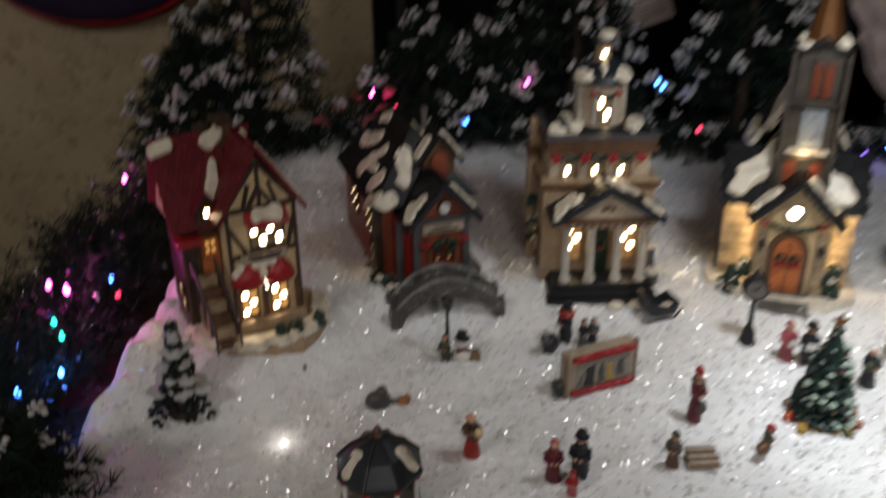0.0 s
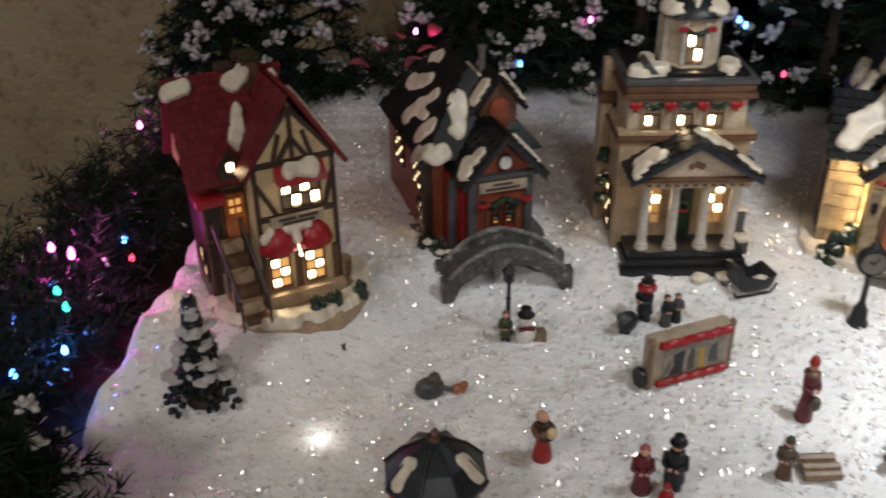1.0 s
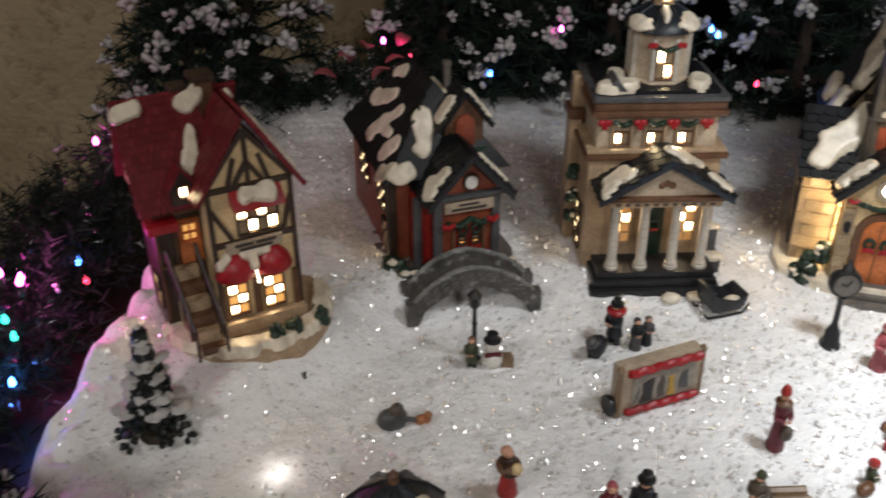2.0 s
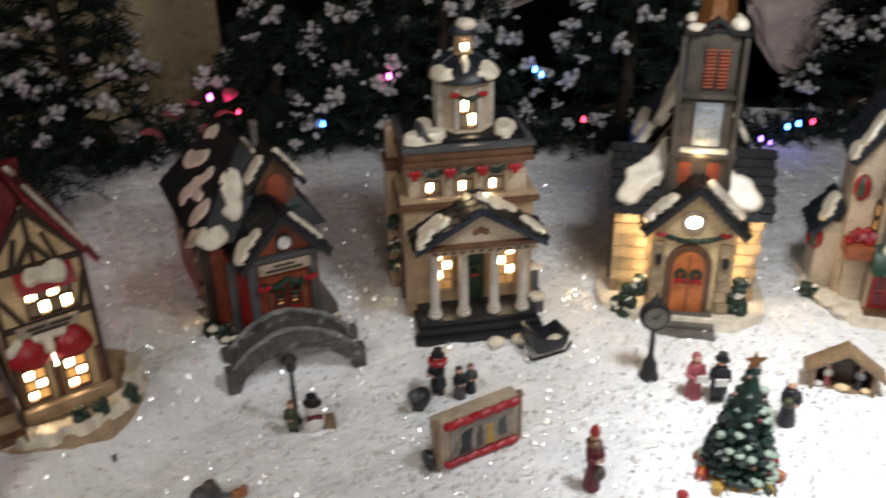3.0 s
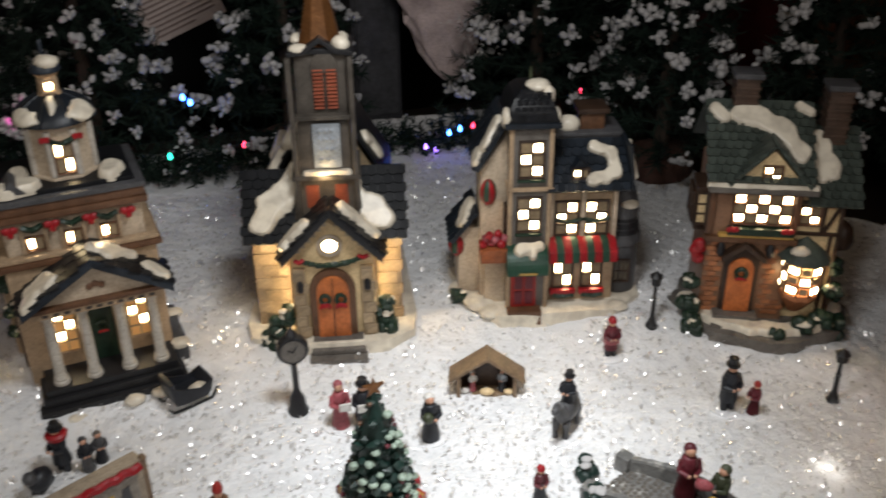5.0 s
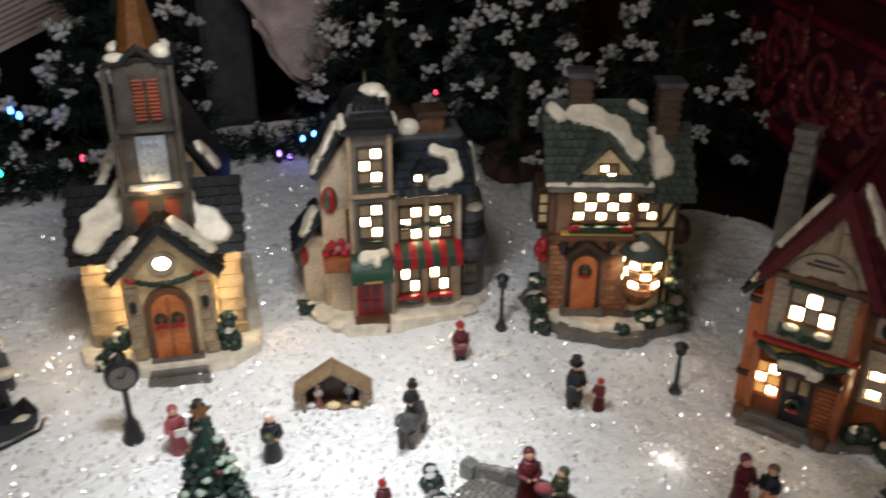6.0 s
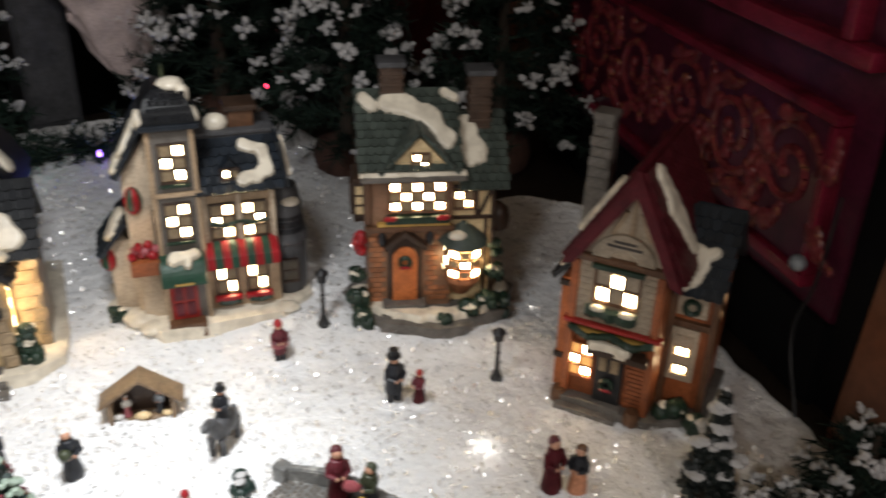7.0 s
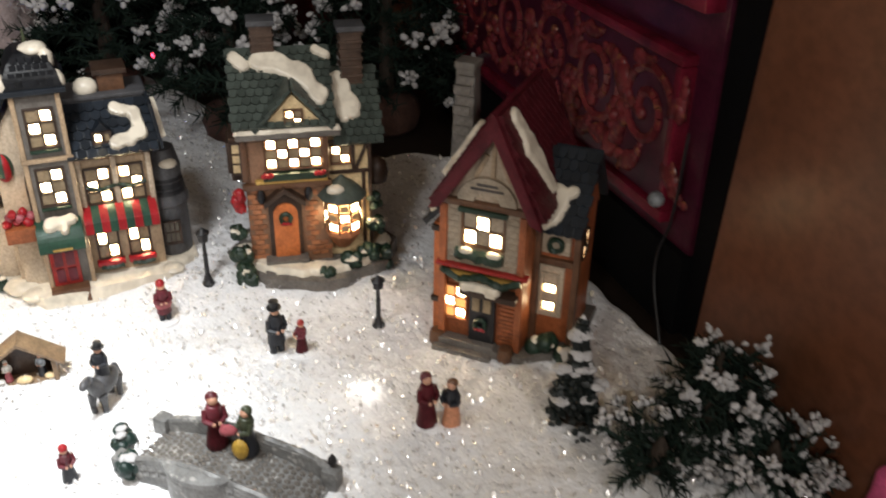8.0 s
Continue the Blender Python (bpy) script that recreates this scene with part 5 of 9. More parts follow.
    snow_balls(h, [(p, 0.0080, k) for p, k in (((-0.017, 0.033, 0.291), (1.2, 1.2, 0.55)), ((0.023, 0.034, 0.294), (1.1, 1.1, 0.9)), ((0.024, 0.060, 0.293), (0.8, 1.5, 0.6)), ((-0.020, 0.06, 0.293), (0.8, 1.5, 0.6)))])
    bm = bmesh.new()
    lathe(bm, [(0.0225, 0), (0.019, 0.010), (0.013, 0.035), (0.006, 0.072), (0.001, 0.096)], 8, (0.003, 0.054, 0.291), turn=math.pi / 8)
    part("spire", bm, COPPER, h, "brown coppery spire")
    # rear roof with the snow ring
    wall_block(h, gable_pts(-0.055, 0.057, 0.0, 0.14, 0.001, 0.226), 0.09, 0.19, STONE)
    roof(h, (-0.064, 0.085, 0.134), (0, 0.115, 0), (0.065, 0, 0.103), BLACK_ROOF, cols=9, rows=9, snow=[(0.009, 0.014, 0.016, 0.034, 0.014), (0.010, 0.066, 0.016, 0.092, 0.015), (0.028, 0.076, 0.040, 0.080, 0.010), (0.048, 0.082, 0.078, 0.112, 0.011), (0.060, 0.020, 0.080, 0.028, 0.011)], snow_t=0.008, name="rear_roof")
    roof(h, (0.066, 0.20, 0.134), (0, -0.115, 0), (-0.065, 0, 0.103), BLACK_ROOF, snow=[(0.08, 0.03, 0.09, 0.05, 0.01)], name="rear_roof")
    h.scale = (0.92, 0.96, 1.0)
    return h


def house_corner_shop():
    h = thing("corner_shop", 0.644, 0.882, 0.0, -17, "lit ceramic stone corner shop with tower, striped awning and blue-black roof", "ceramic house", "lit village houses")
    plinth(h, [(-0.075, 0.09), (-0.055, 0.02), (-0.025, -0.016), (0.095, -0.010), (0.130, 0.02), (0.130, 0.09)], -0.012, 0.024, ROOF_SNOW, label="pale snowy base")
    snow_balls(h, [(p, r, (1.3, 1.2, 0.5)) for p, r in (((-0.045, 0.018, 0.022), 0.014), ((-0.060, 0.045, 0.022), 0.013), ((-0.034, 0.0, 0.020), 0.010), ((0.10, 0.0, 0.022), 0.009))])
    boxes("tower", h, GREY_STONE, [(-0.0175, 0.0245, 0.0, 0.055, 0.015, 0.216)], label="grey-brown square tower")
    for x in (-0.0185, 0.0205):
        boxes("pilaster", h, TAN, [(x, x + 0.0045, -0.002, 0.004, 0.020, 0.214)])
    boxes("band", h, TAN, [(-0.0195, 0.0265, -0.003, 0.058, 0.151, 0.155)])
    boxes("tower_eave", h, BLUE_ROOF, [(-0.024, 0.031, -0.007, 0.062, 0.2145, 0.2195)])
    bm = bmesh.new()
    rings = []
    for z, k in ((0.2195, -0.002), (0.231, 0.001), (0.241, 0.006), (0.247, 0.013), (0.249, 0.020)):
        rings.append([bm.verts.new(p) for p in ((-0.020 + k, -0.003 + k, z), (0.027 - k, -0.003 + k, z), (0.027 - k, 0.058 - k, z), (-0.020 + k, 0.058 - k, z))])
    for a, b in zip(rings, rings[1:]):
        for k in range(4):
            bm.faces.new((a[k], a[(k + 1) % 4], b[(k + 1) % 4], b[k]))
    bm.faces.new(rings[0][::-1])
    bm.faces.new(rings[-1])
    ob = part("mansard", bm, BLACK_ROOF, h, "dark mansard cap with snow", bevel=0.001)
    for j in range(4):
        for i in range(6 - j // 2):
            pb = bmesh.new()
            bx(pb, -0.016 + 0.0064 * i + 0.002 * j, -0.0105 + 0.0064 * i + 0.002 * j, -0.0045 + 0.0022 * j, -0.002 + 0.0022 * j, 0.2215 + 0.006 * j, 0.2275 + 0.006 * j)
            part("shingle", pb, BLACK_ROOF, ob, bevel=0.0003)
    snow_balls(ob, [(p, 0.0095, k) for p, k in (((0.010, 0.018, 0.2485), (1.3, 1.3, 0.55)), ((0.019, 0.010, 0.240), (0.7, 0.8, 1.2)), ((-0.021, 0.004, 0.222), (0.6, 1.0, 1.1)), ((0.026, 0.006, 0.222), (0.6, 1.0, 1.0)))])
    bm = bmesh.new()
    lathe(bm, [(0.0022, 0), (0.0012, 0.012), (0.0003, 0.016)], 8, (0.004, 0.026, 0.248))
    part("finial", bm, OLIVE, ob)
    window(h, -0.0075, 0.0150, 0.166, 0.200, 0.0, 2, 3, "even", frame_mat=TIMBER)
    window(h, -0.0085, 0.0140, 0.110, 0.144, 0.0, 2, 3, "even", frame_mat=TIMBER)
    boxes("window_sill", h, GREEN, [(-0.010, 0.0175, -0.005, 0.001, 0.161, 0.164)])
    boxes("window_sill", h, GREEN, [(-0.011, 0.0165, -0.005, 0.001, 0.105, 0.108)])
    door = boxes("door", h, DOOR_RED, [(-0.0135, 0.0125, -0.003, 0.001, 0.026, 0.066)], label="red panelled door")
    boxes("door_panel", door, PLUM, [(-0.010, -0.002, -0.0042, -0.002, 0.030, 0.044), (0.001, 0.009, -0.0042, -0.002, 0.030, 0.044), (-0.010, -0.002, -0.0042, -0.002, 0.047, 0.062), (0.001, 0.009, -0.0042, -0.002, 0.047, 0.062)], bevel=0.0004)
    boxes("step", h, BROWN, [(-0.018, 0.018, -0.014, 0.0, 0.010, 0.026)])
    # green bowed canopy
    bm = bmesh.new()
    n = 10
    rows_ = []
    for k in range(n + 1):
        a = math.pi / 2 * k / n
        rows_.append([bm.verts.new((x, -0.022 * math.cos(a), 0.071 + 0.024 * math.sin(a))) for x in (-0.020, 0.022)])
    base = [bm.verts.new((x, 0.0, 0.071)) for x in (-0.020, 0.022)]
    for a, b in zip(rows_, rows_[1:]):
        bm.faces.new((a[0], a[1], b[1], b[0]))
    for s in (0, 1):
        bm.faces.new([r[s] for r in rows_] + [base[s]])
    bm.faces.new((rows_[0][0], rows_[0][1], base[1], base[0]))
    ob = part("canopy", bm, CANOPY, h, "green bowed door canopy", bevel=0.0008)
    boxes("lettering", ob, GOLD, [(-0.008, 0.010, -0.0228, -0.021, 0.0725, 0.0745)], bevel=0, uneven=0)
    snow_patch(ob, Vector((0.0, -0.012, 0.0935)), Vector((1, 0, 0)), Vector((0, 0.8, 0.6)), Vector((0, -0.6, 0.8)), [(-0.006, 0.002, 0.012, 0.004, 0.006), (0.006, -0.006, 0.008, 0.0, 0.004)], 0.004)
    # right shop block
    boxes("wall", h, TAN, [(0.0245, 0.096, 0.012, 0.075, 0.010, 0.150)], label="tan shop walls")
    for x in (0.025, 0.0575, 0.090):
        boxes("pilaster", h, TAN_LIGHT, [(x, x + 0.005, 0.008, 0.014, 0.092, 0.149)])
    roof(h, (0.020, -0.001, 0.148), (0.084, 0, 0), (0, 0.040, 0.038), BLUE_ROOF, cols=9, rows=6, snow=[(0.050, 0.046, 0.066, 0.038, 0.006), (0.066, 0.038, 0.070, 0.020, 0.007), (0.070, 0.018, 0.046, 0.010, 0.007), (0.058, 0.012, 0.064, 0.018, 0.007)], snow_t=0.005, name="shop_roof")
    boxes("flat_roof", h, GREY_DARK, [(0.022, 0.100, 0.038, 0.080, 0.180, 0.190), (0.020, 0.102, 0.036, 0.082, 0.190, 0.194)])
    roof(h, (0.106, 0.000, 0.148), (0, 0.08, 0), (-0.006, 0.0, 0.045), BLUE_ROOF, t=0.003, snow=[(0.01, 0.01, 0.03, 0.036, 0.004)], name="shop_roof")
    bm = bmesh.new()
    prism(bm, [(0.044, 0.150), (0.064, 0.150), (0.064, 0.168), (0.054, 0.178), (0.044, 0.168)], 0.006, 0.03)
    part("dormer", bm, BLUE_ROOF, h, bevel=0.001)
    window(h, 0.047, 0.0545, 0.161, 0.169, 0.006, 1, 1, "all", name="dormer_window")
    window(h, 0.055, 0.061, 0.161, 0.169, 0.006, 1, 1, "none", name="dormer_window")
    for x0 in (0.033, 0.0635):
        window(h, x0, x0 + 0.0215, 0.099, 0.133, 0.012, 2, 3, "even" if x0 < 0.05 else "odd", frame_mat=TIMBER)
    garland(h, [(0.032, 0.009, 0.116), (0.046, 0.008, 0.113), (0.060, 0.009, 0.116)], 0.002)
    garland(h, [(0.060, 0.009, 0.116), (0.074, 0.008, 0.113), (0.088, 0.009, 0.116)], 0.002)
    for x0 in (0.033, 0.0635):
        window(h, x0, x0 + 0.019, 0.040, 0.068, 0.012, 2, 2, "even", frame_mat=TIMBER)
        boxes("flower_box", h, RED, [(x0 - 0.004, x0 + 0.023, 0.004, 0.012, 0.034, 0.039)])
        bm = bmesh.new()
        tube(bm, [(x0 - 0.001, 0.006, 0.0335), (x0 + 0.010, 0.005, 0.0325), (x0 + 0.021, 0.006, 0.0335)], 0.003, 0.5, step=0.0015)
        part("greenery", bm, GREEN, h)
    n = 9
    awning = boxes("awning_rail", h, TIMBER, [(0.0235, 0.0940, 0.004, 0.013, 0.0885, 0.0935)])
    for k in range(n):
        bm = bmesh.new()
        x0, x1 = 0.024 + 0.0695 * k / n, 0.024 + 0.0695 * (k + 1) / n
        mi = k % 2
        pts = [(0.012, 0.098), (-0.002, 0.0955), (-0.011, 0.089), (-0.013, 0.079), (-0.011, 0.078), (-0.008, 0.083), (0.012, 0.088)]
        prism(bm, pts, x0 + 0.0001, x1 - 0.0001, axis="x")
        part("awning_stripe", bm, CANOPY if mi else RED, awning, "green awning stripe" if mi else "red awning stripe")
    chimney(h, 0.072, 0.058, 0.19, 0.212, 0.024, BROWN, TIMBER, snow=False)
    bm = bmesh.new()
    ball(bm, (0.048, 0.05, 0.198), 0.012, sub=2, sc=(1, 0.8, 0.8), rough=0.1)
    part("snow_pad", bm, ROOF_SNOW, h)
    # side annexes
    wall_block(h, gable_pts(-0.044, -0.016, 0.01, 0.165, -0.016, 0.205), 0.020, 0.075, TAN_LIGHT, label="tan side gable")
    roof(h, (-0.047, 0.010, 0.166), (0, 0.075, 0), (0.030, 0, 0.050), BLUE_ROOF, t=0.004, cols=6, rows=5, snow=[(0.012, 0.024, 0.020, 0.046, 0.009), (0.010, 0.008, 0.024, 0.010, 0.008)], snow_t=0.004, name="side_roof")
    boxes("annex_wall", h, TAN_LIGHT, [(-0.066, -0.042, 0.034, 0.080, 0.0, 0.098)])
    roof(h, (-0.072, 0.024, 0.084), (0, 0.058, 0), (0.027, 0, 0.032), BLUE_ROOF, t=0.004, cols=5, rows=4, snow=[(0.010, 0.024, 0.028, 0.036, 0.010)], snow_t=0.004, name="annex_roof")
    dome_awning(h, (-0.067, 0.042, 0.078), 0.0125, (0.75, 1.1, 1.2), "small bowed red and green awning")
    shrub(h, -0.066, 0.026, 0.018, 0.010)
    dome_awning(h, (-0.036, 0.020, 0.142), 0.0105, (0.8, 0.8, 1.35), "small bowed red and green awning")
    boxes("planter", h, BRICK_RED, [(-0.046, -0.019, -0.010, 0.016, 0.080, 0.094)], label="brick-red balcony box")
    for k in range(8):
        bm = bmesh.new()
        ball(bm, (-0.043 + 0.0030 * k, -0.002 + 0.003 * (k % 2), 0.097 + 0.0045 * (k % 3)), 0.0046, sub=2, rough=0.3)
        part("flower", bm, ROSE if k % 3 == 1 else RED, h, "red flower")
    window(h, 0.006, 0.018, 0.100, 0.130, -0.0175, 1, 2, "all", side="left", lit_mat=LIT_WARM)
    boxes("side_wall", h, TAN_LIGHT, [(-0.040, -0.0178, 0.012, 0.02, 0.015, 0.082)])
    bm = bmesh.new()
    lathe(bm, [(0.020, 0), (0.020, 0.062), (0.0225, 0.064), (0.0225, 0.070), (0.017, 0.082), (0.018, 0.100), (0.015, 0.112), (0.013, 0.120), (0.009, 0.120)], 14, (0.108, 0.040, 0.015))
    ob = part("turret", bm, GREY_DARK, h, "dark round turret")
    for k in range(5):
        bm = bmesh.new()
        lathe(bm, [(0.0218 - 0.0012 * k, 0), (0.0208 - 0.0012 * k, 0.005)], 14, (0.108, 0.040, 0.082 + 0.007 * k))
        part("shingle_ring", bm, IRON, ob)
    window(h, 0.100, 0.114, 0.040, 0.062, 0.020, 3, 2, "none", dim_mat=PANE_DARK)
    bm = bmesh.new()
    ball(bm, (0.112, 0.026, 0.122), 0.008, sub=2, sc=(1.2, 1, 0.6))
    part("snow_pad", bm, ROOF_SNOW, ob)
    h.scale = (0.95, 1.0, 1.0)
    return h


def house_green_roof():
    h = thing("green_roof_inn", 0.835, 0.795, 0.0, -28, "lit ceramic brick inn with grey-green shingle roof and bay window", "ceramic house", "lit village houses")
    plinth(h, oval(0.026, 0.032, 0.090, 0.075, 20, 0.05, 2), -0.012, 0.020, GREY_STONE, label="snowy stone base")
    rim_snow(h, 0.026, 0.032, 0.074, 0.056, 0.020, 0.02, 0.98)
    front = boxes("wall", h, MORTAR, [(-0.040, 0.044, 0.0, 0.085, 0.012, 0.166)], label="orange brick front")
    boxes("side_wall", h, CREAM, [(0.044, 0.088, 0.008, 0.085, 0.012, 0.150)], label="half-timbered side wing")
    bricks(front, -0.040, 0.044, 0.026, 0.104, 0.0, 0.0095, 0.0055, BRICK, 0.0012, holes=[(-0.019, 0.014, 0.02, 0.104), (0.034, 0.05, 0.045, 0.11)])
    boxes("floor_band", h, BROWN, [(-0.043, 0.046, -0.006, 0.001, 0.104, 0.110)])
    boxes("floor_band", h, GOLD, [(-0.030, 0.042, -0.007, 0.0, 0.1105, 0.114)])
    window(h, -0.018, 0.037, 0.124, 0.153, 0.0, 5, 3, "odd", frame_mat=BROWN, bar=0.0013)
    boxes("flower_box", h, GREEN, [(-0.022, 0.041, -0.009, 0.0, 0.114, 0.121)])
    for x in (-0.018, 0.034):
        bm = bmesh.new()
        for k in range(4):
            ball(bm, (x + 0.0025 * (k - 1.5), -0.010, 0.120 + 0.001 * (k % 2)), 0.003, sub=1)
        part("poinsettia", bm, RED, h, "red flowers")
    for x in (-0.039, 0.041):
        boxes("pilaster", h, BROWN, [(x - 0.003, x + 0.003, -0.004, 0.001, 0.112, 0.164)])
    boxes("ledge", h, GREY_STONE, [(-0.046, 0.056, -0.013, 0.004, 0.158, 0.163)])
    snow_patch(h, Vector((-0.042, -0.0065, 0.163)), Vector((1, 0, 0)), Vector((0, 1, 0)), Vector((0, 0, 1)), [(0.0, 0.0, 0.094, 0.0, 0.0052)], 0.004)
    # roofs
    roof(h, (-0.048, -0.008, 0.166), (0.100, 0, 0), (0, 0.064, 0.056), GREEN_ROOF, cols=12, rows=10, snow=[(0.030, 0.070, 0.040, 0.074, 0.010), (0.040, 0.070, 0.070, 0.056, 0.011), (0.070, 0.054, 0.086, 0.032, 0.010), (0.008, 0.074, 0.016, 0.066, 0.007), (0.088, 0.080, 0.097, 0.074, 0.005)], snow_t=0.004, name="roof")
    roof(h, (0.052, 0.120, 0.166), (-0.100, 0, 0), (0, -0.064, 0.056), GREEN_ROOF, name="roof")
    roof(h, (0.050, -0.004, 0.144), (0.050, 0, 0), (0, 0.060, 0.056), GREEN_ROOF, cols=6, rows=10, snow=[(0.012, 0.034, 0.012, 0.068, 0.010), (0.022, 0.034, 0.020, 0.044, 0.009)], snow_t=0.004, name="wing_roof")
    roof(h, (0.100, 0.116, 0.144), (-0.050, 0, 0), (0, -0.060, 0.056), GREEN_ROOF, name="wing_roof")
    bm = bmesh.new()
    prism(bm, [(-0.006, 0.146), (0.116, 0.146), (0.056, 0.200)], 0.086, 0.094, axis="x")
    part("gable_end", bm, CREAM, h, bevel=0.0008)
    bm = bmesh.new()
    prism(bm, [(-0.021, 0.166), (0.043, 0.166), (0.011, 0.1985)], -0.006, 0.03)
    part("attic_gable", bm, CREAM, h, bevel=0.0008)
    roof(h, (-0.026, -0.011, 0.163), (0, 0.056, 0), (0.037, 0, 0.0395), GREEN_ROOF, t=0.003, cols=6, rows=6, name="attic_roof")
    roof(h, (0.048, 0.045, 0.163), (0, -0.056, 0), (-0.037, 0, 0.0395), GREEN_ROOF, t=0.003, cols=6, rows=6, name="attic_roof")
    window(h, 0.004, 0.019, 0.169, 0.183, -0.006, 2, 2, "even", frame_mat=BROWN)
    # wing windows and timbers
    window(h, 0.048, 0.066, 0.122, 0.139, 0.008, 2, 2, "even", frame_mat=BROWN)
    beams(h, [(0.045, 0.112, 0.088, 0.112), (0.045, 0.144, 0.088, 0.144), (0.0700, 0.112, 0.0700, 0.148), (0.0865, 0.02, 0.0865, 0.148), (0.072, 0.114, 0.085, 0.142), (0.080, 0.02, 0.080, 0.110)], 0.008, w=0.0035)
    beams(h, [(-0.041, 0.112, -0.041, 0.164)], 0.0, w=0.005)
    # bay window
    bm = bmesh.new()
    bay = [(0.036, 0.008), (0.040, -0.012), (0.050, -0.020), (0.062, -0.020), (0.072, -0.012), (0.076, 0.008)]
    for z0, z1, k in ((0.052, 0.058, 1.0), (0.089, 0.093, 1.03)):
        a = [bm.verts.new((0.056 + (x - 0.056) * k, y * k, z0)) for x, y in bay]
        b = [bm.verts.new((0.056 + (x - 0.056) * k, y * k, z1)) for x, y in bay]
        bm.faces.new(a[::-1])
        bm.faces.new(b)
        for i in range(6):
            bm.faces.new((a[i], a[(i + 1) % 6], b[(i + 1) % 6], b[i]))
    a = [bm.verts.new((x, y, 0.052)) for x, y in bay]
    c = [bm.verts.new((0.056 + (x - 0.056) * 0.4, 0.004 + y * 0.3, 0.032)) for x, y in bay]
    for i in range(6):
        bm.faces.new((a[i], a[(i + 1) % 6], c[(i + 1) % 6], c[i]))
    ob = part("bay", bm, BRICK, h, "amber-brown bay window frame", bevel=0.0004)
    column = 0
    for (x0, y0), (x1, y1) in zip(bay[:-1], bay[1:]):
        p, q = Vector((x0, y0, 0)), Vector((x1, y1, 0))
        d = q - p
        cols = 1 if d.length < 0.0135 else 2
        nrm = Vector((d.y, -d.x, 0)).normalized()
        bm = bmesh.new()
        for i in range(cols + 1):
            c0 = p + d * (i / cols)
            rod(bm, c0 + Vector((0, 0, 0.057)), c0 + Vector((0, 0, 0.090)), 0.0011, segs=6)
        for j in range(1, 3):
            rod(bm, p + Vector((0, 0, 0.058 + 0.0103 * j)), q + Vector((0, 0, 0.058 + 0.0103 * j)), 0.0008, segs=6)
        part("glazing_bar", bm, BROWN, ob)
        for i in range(cols):
            for j in range(3):
                pb = bmesh.new()
                slab(pb, p + d * (i / cols) + d.normalized() * 0.0020 + Vector((0, 0, 0.0602 + 0.0103 * j)), d / cols - d.normalized() * 0.0040, Vector((0, 0, 0.0060)), 0.0006)
                part("pane", pb, PANE_DIM if (column + i + j) % 2 else LIT, ob)
        column += cols
    bm = bmesh.new()
    lathe(bm, [(0.0255, 0), (0.022, 0.004), (0.014, 0.011), (0.006, 0.016), (0.002, 0.020)], 10, (0.056, -0.001, 0.092))
    ob2 = part("bay_roof", bm, GREEN_ROOF, ob, "small green bay roof")
    bm = bmesh.new()
    ball(bm, (0.049, -0.012, 0.102), 0.0075, sub=2, sc=(1.3, 0.9, 0.6), rough=0.15)
    part("snow_pad", bm, ROOF_SNOW, h)
    # arched door
    bm = bmesh.new()
    prism(bm, [(-0.020, 0.030), (-0.020, 0.088), (-0.003, 0.100), (0.014, 0.088), (0.014, 0.030)], -0.004, 0.001)
    part("door_surround", bm, TIMBER, h, "dark timber door surround", bevel=0.001)
    bm = bmesh.new()
    prism(bm, arch_pts(-0.003, 0.0125, 0.030, 0.076), -0.006, -0.003)
    part("door", bm, ORANGE, h, "orange-brown arched door", bevel=0.0006)
    wreath(h, -0.003, -0.008, 0.073, 0.0052)
    bm = bmesh.new()
    prism(bm, [(-0.024, 0.086), (-0.024, 0.092), (-0.003, 0.107), (0.018, 0.092), (0.018, 0.086), (-0.003, 0.101)], -0.012, 0.0)
    part("door_hood", bm, TIMBER, h, bevel=0.0008)
    for k in range(3):
        boxes("step", h, GREY_STONE, [(-0.026 - 0.002 * k, 0.018 + 0.002 * k, -0.016 - 0.008 * k, 0.0, 0.0, 0.030 - 0.007 * k)])
    for x in (0.022, -0.026):
        bm = bmesh.new()
        lathe(bm, [(0.002, 0), (0.0042, 0.003), (0.0042, 0.010), (0.002, 0.014)], 8, (x, -0.005, 0.090))
        part("wall_lantern", bm, IRON, h)
    chimney(h, -0.012, 0.056, 0.205, 0.250, 0.021, CHIMNEY_BRICK, GREY_DARK, courses=6, snow=False)
    chimney(h, 0.075, 0.050, 0.185, 0.243, 0.021, CHIMNEY_BRICK, GREY_DARK, courses=7, snow=False)
    bm = bmesh.new()
    for k in range(7):
        ball(bm, (-0.048 + random.uniform(-0.004, 0.004), -0.003 + random.uniform(-0.004, 0.002), 0.086 + 0.0028 * k), 0.0058, sub=2, rough=0.3)
    part("poinsettia_basket", bm, RED, h, "bright red flower basket on the wall")
    for x, y, z, r in ((-0.050, -0.006, 0.030, 0.012), (-0.052, -0.008, 0.055, 0.010), (-0.046, -0.018, 0.014, 0.012), (0.062, -0.022, 0.018, 0.013), (0.080, -0.010, 0.020, 0.012), (0.090, 0.004, 0.045, 0.011), (0.092, 0.012, 0.070, 0.010), (0.035, -0.030, 0.012, 0.010), (0.094, -0.004, 0.010, 0.013)):
        shrub(h, x, y, z, r)
    bm = bmesh.new()
    lathe(bm, [(0.012, 0), (0.014, 0.008), (0.011, 0.020), (0.004, 0.026)], 12, (0.096, 0.030, 0.090))
    part("side_turret", bm, TIMBER, h)
    boxes("oriel", h, TIMBER, [(-0.053, -0.0402, 0.012, 0.050, 0.108, 0.152)], label="dark timber oriel")
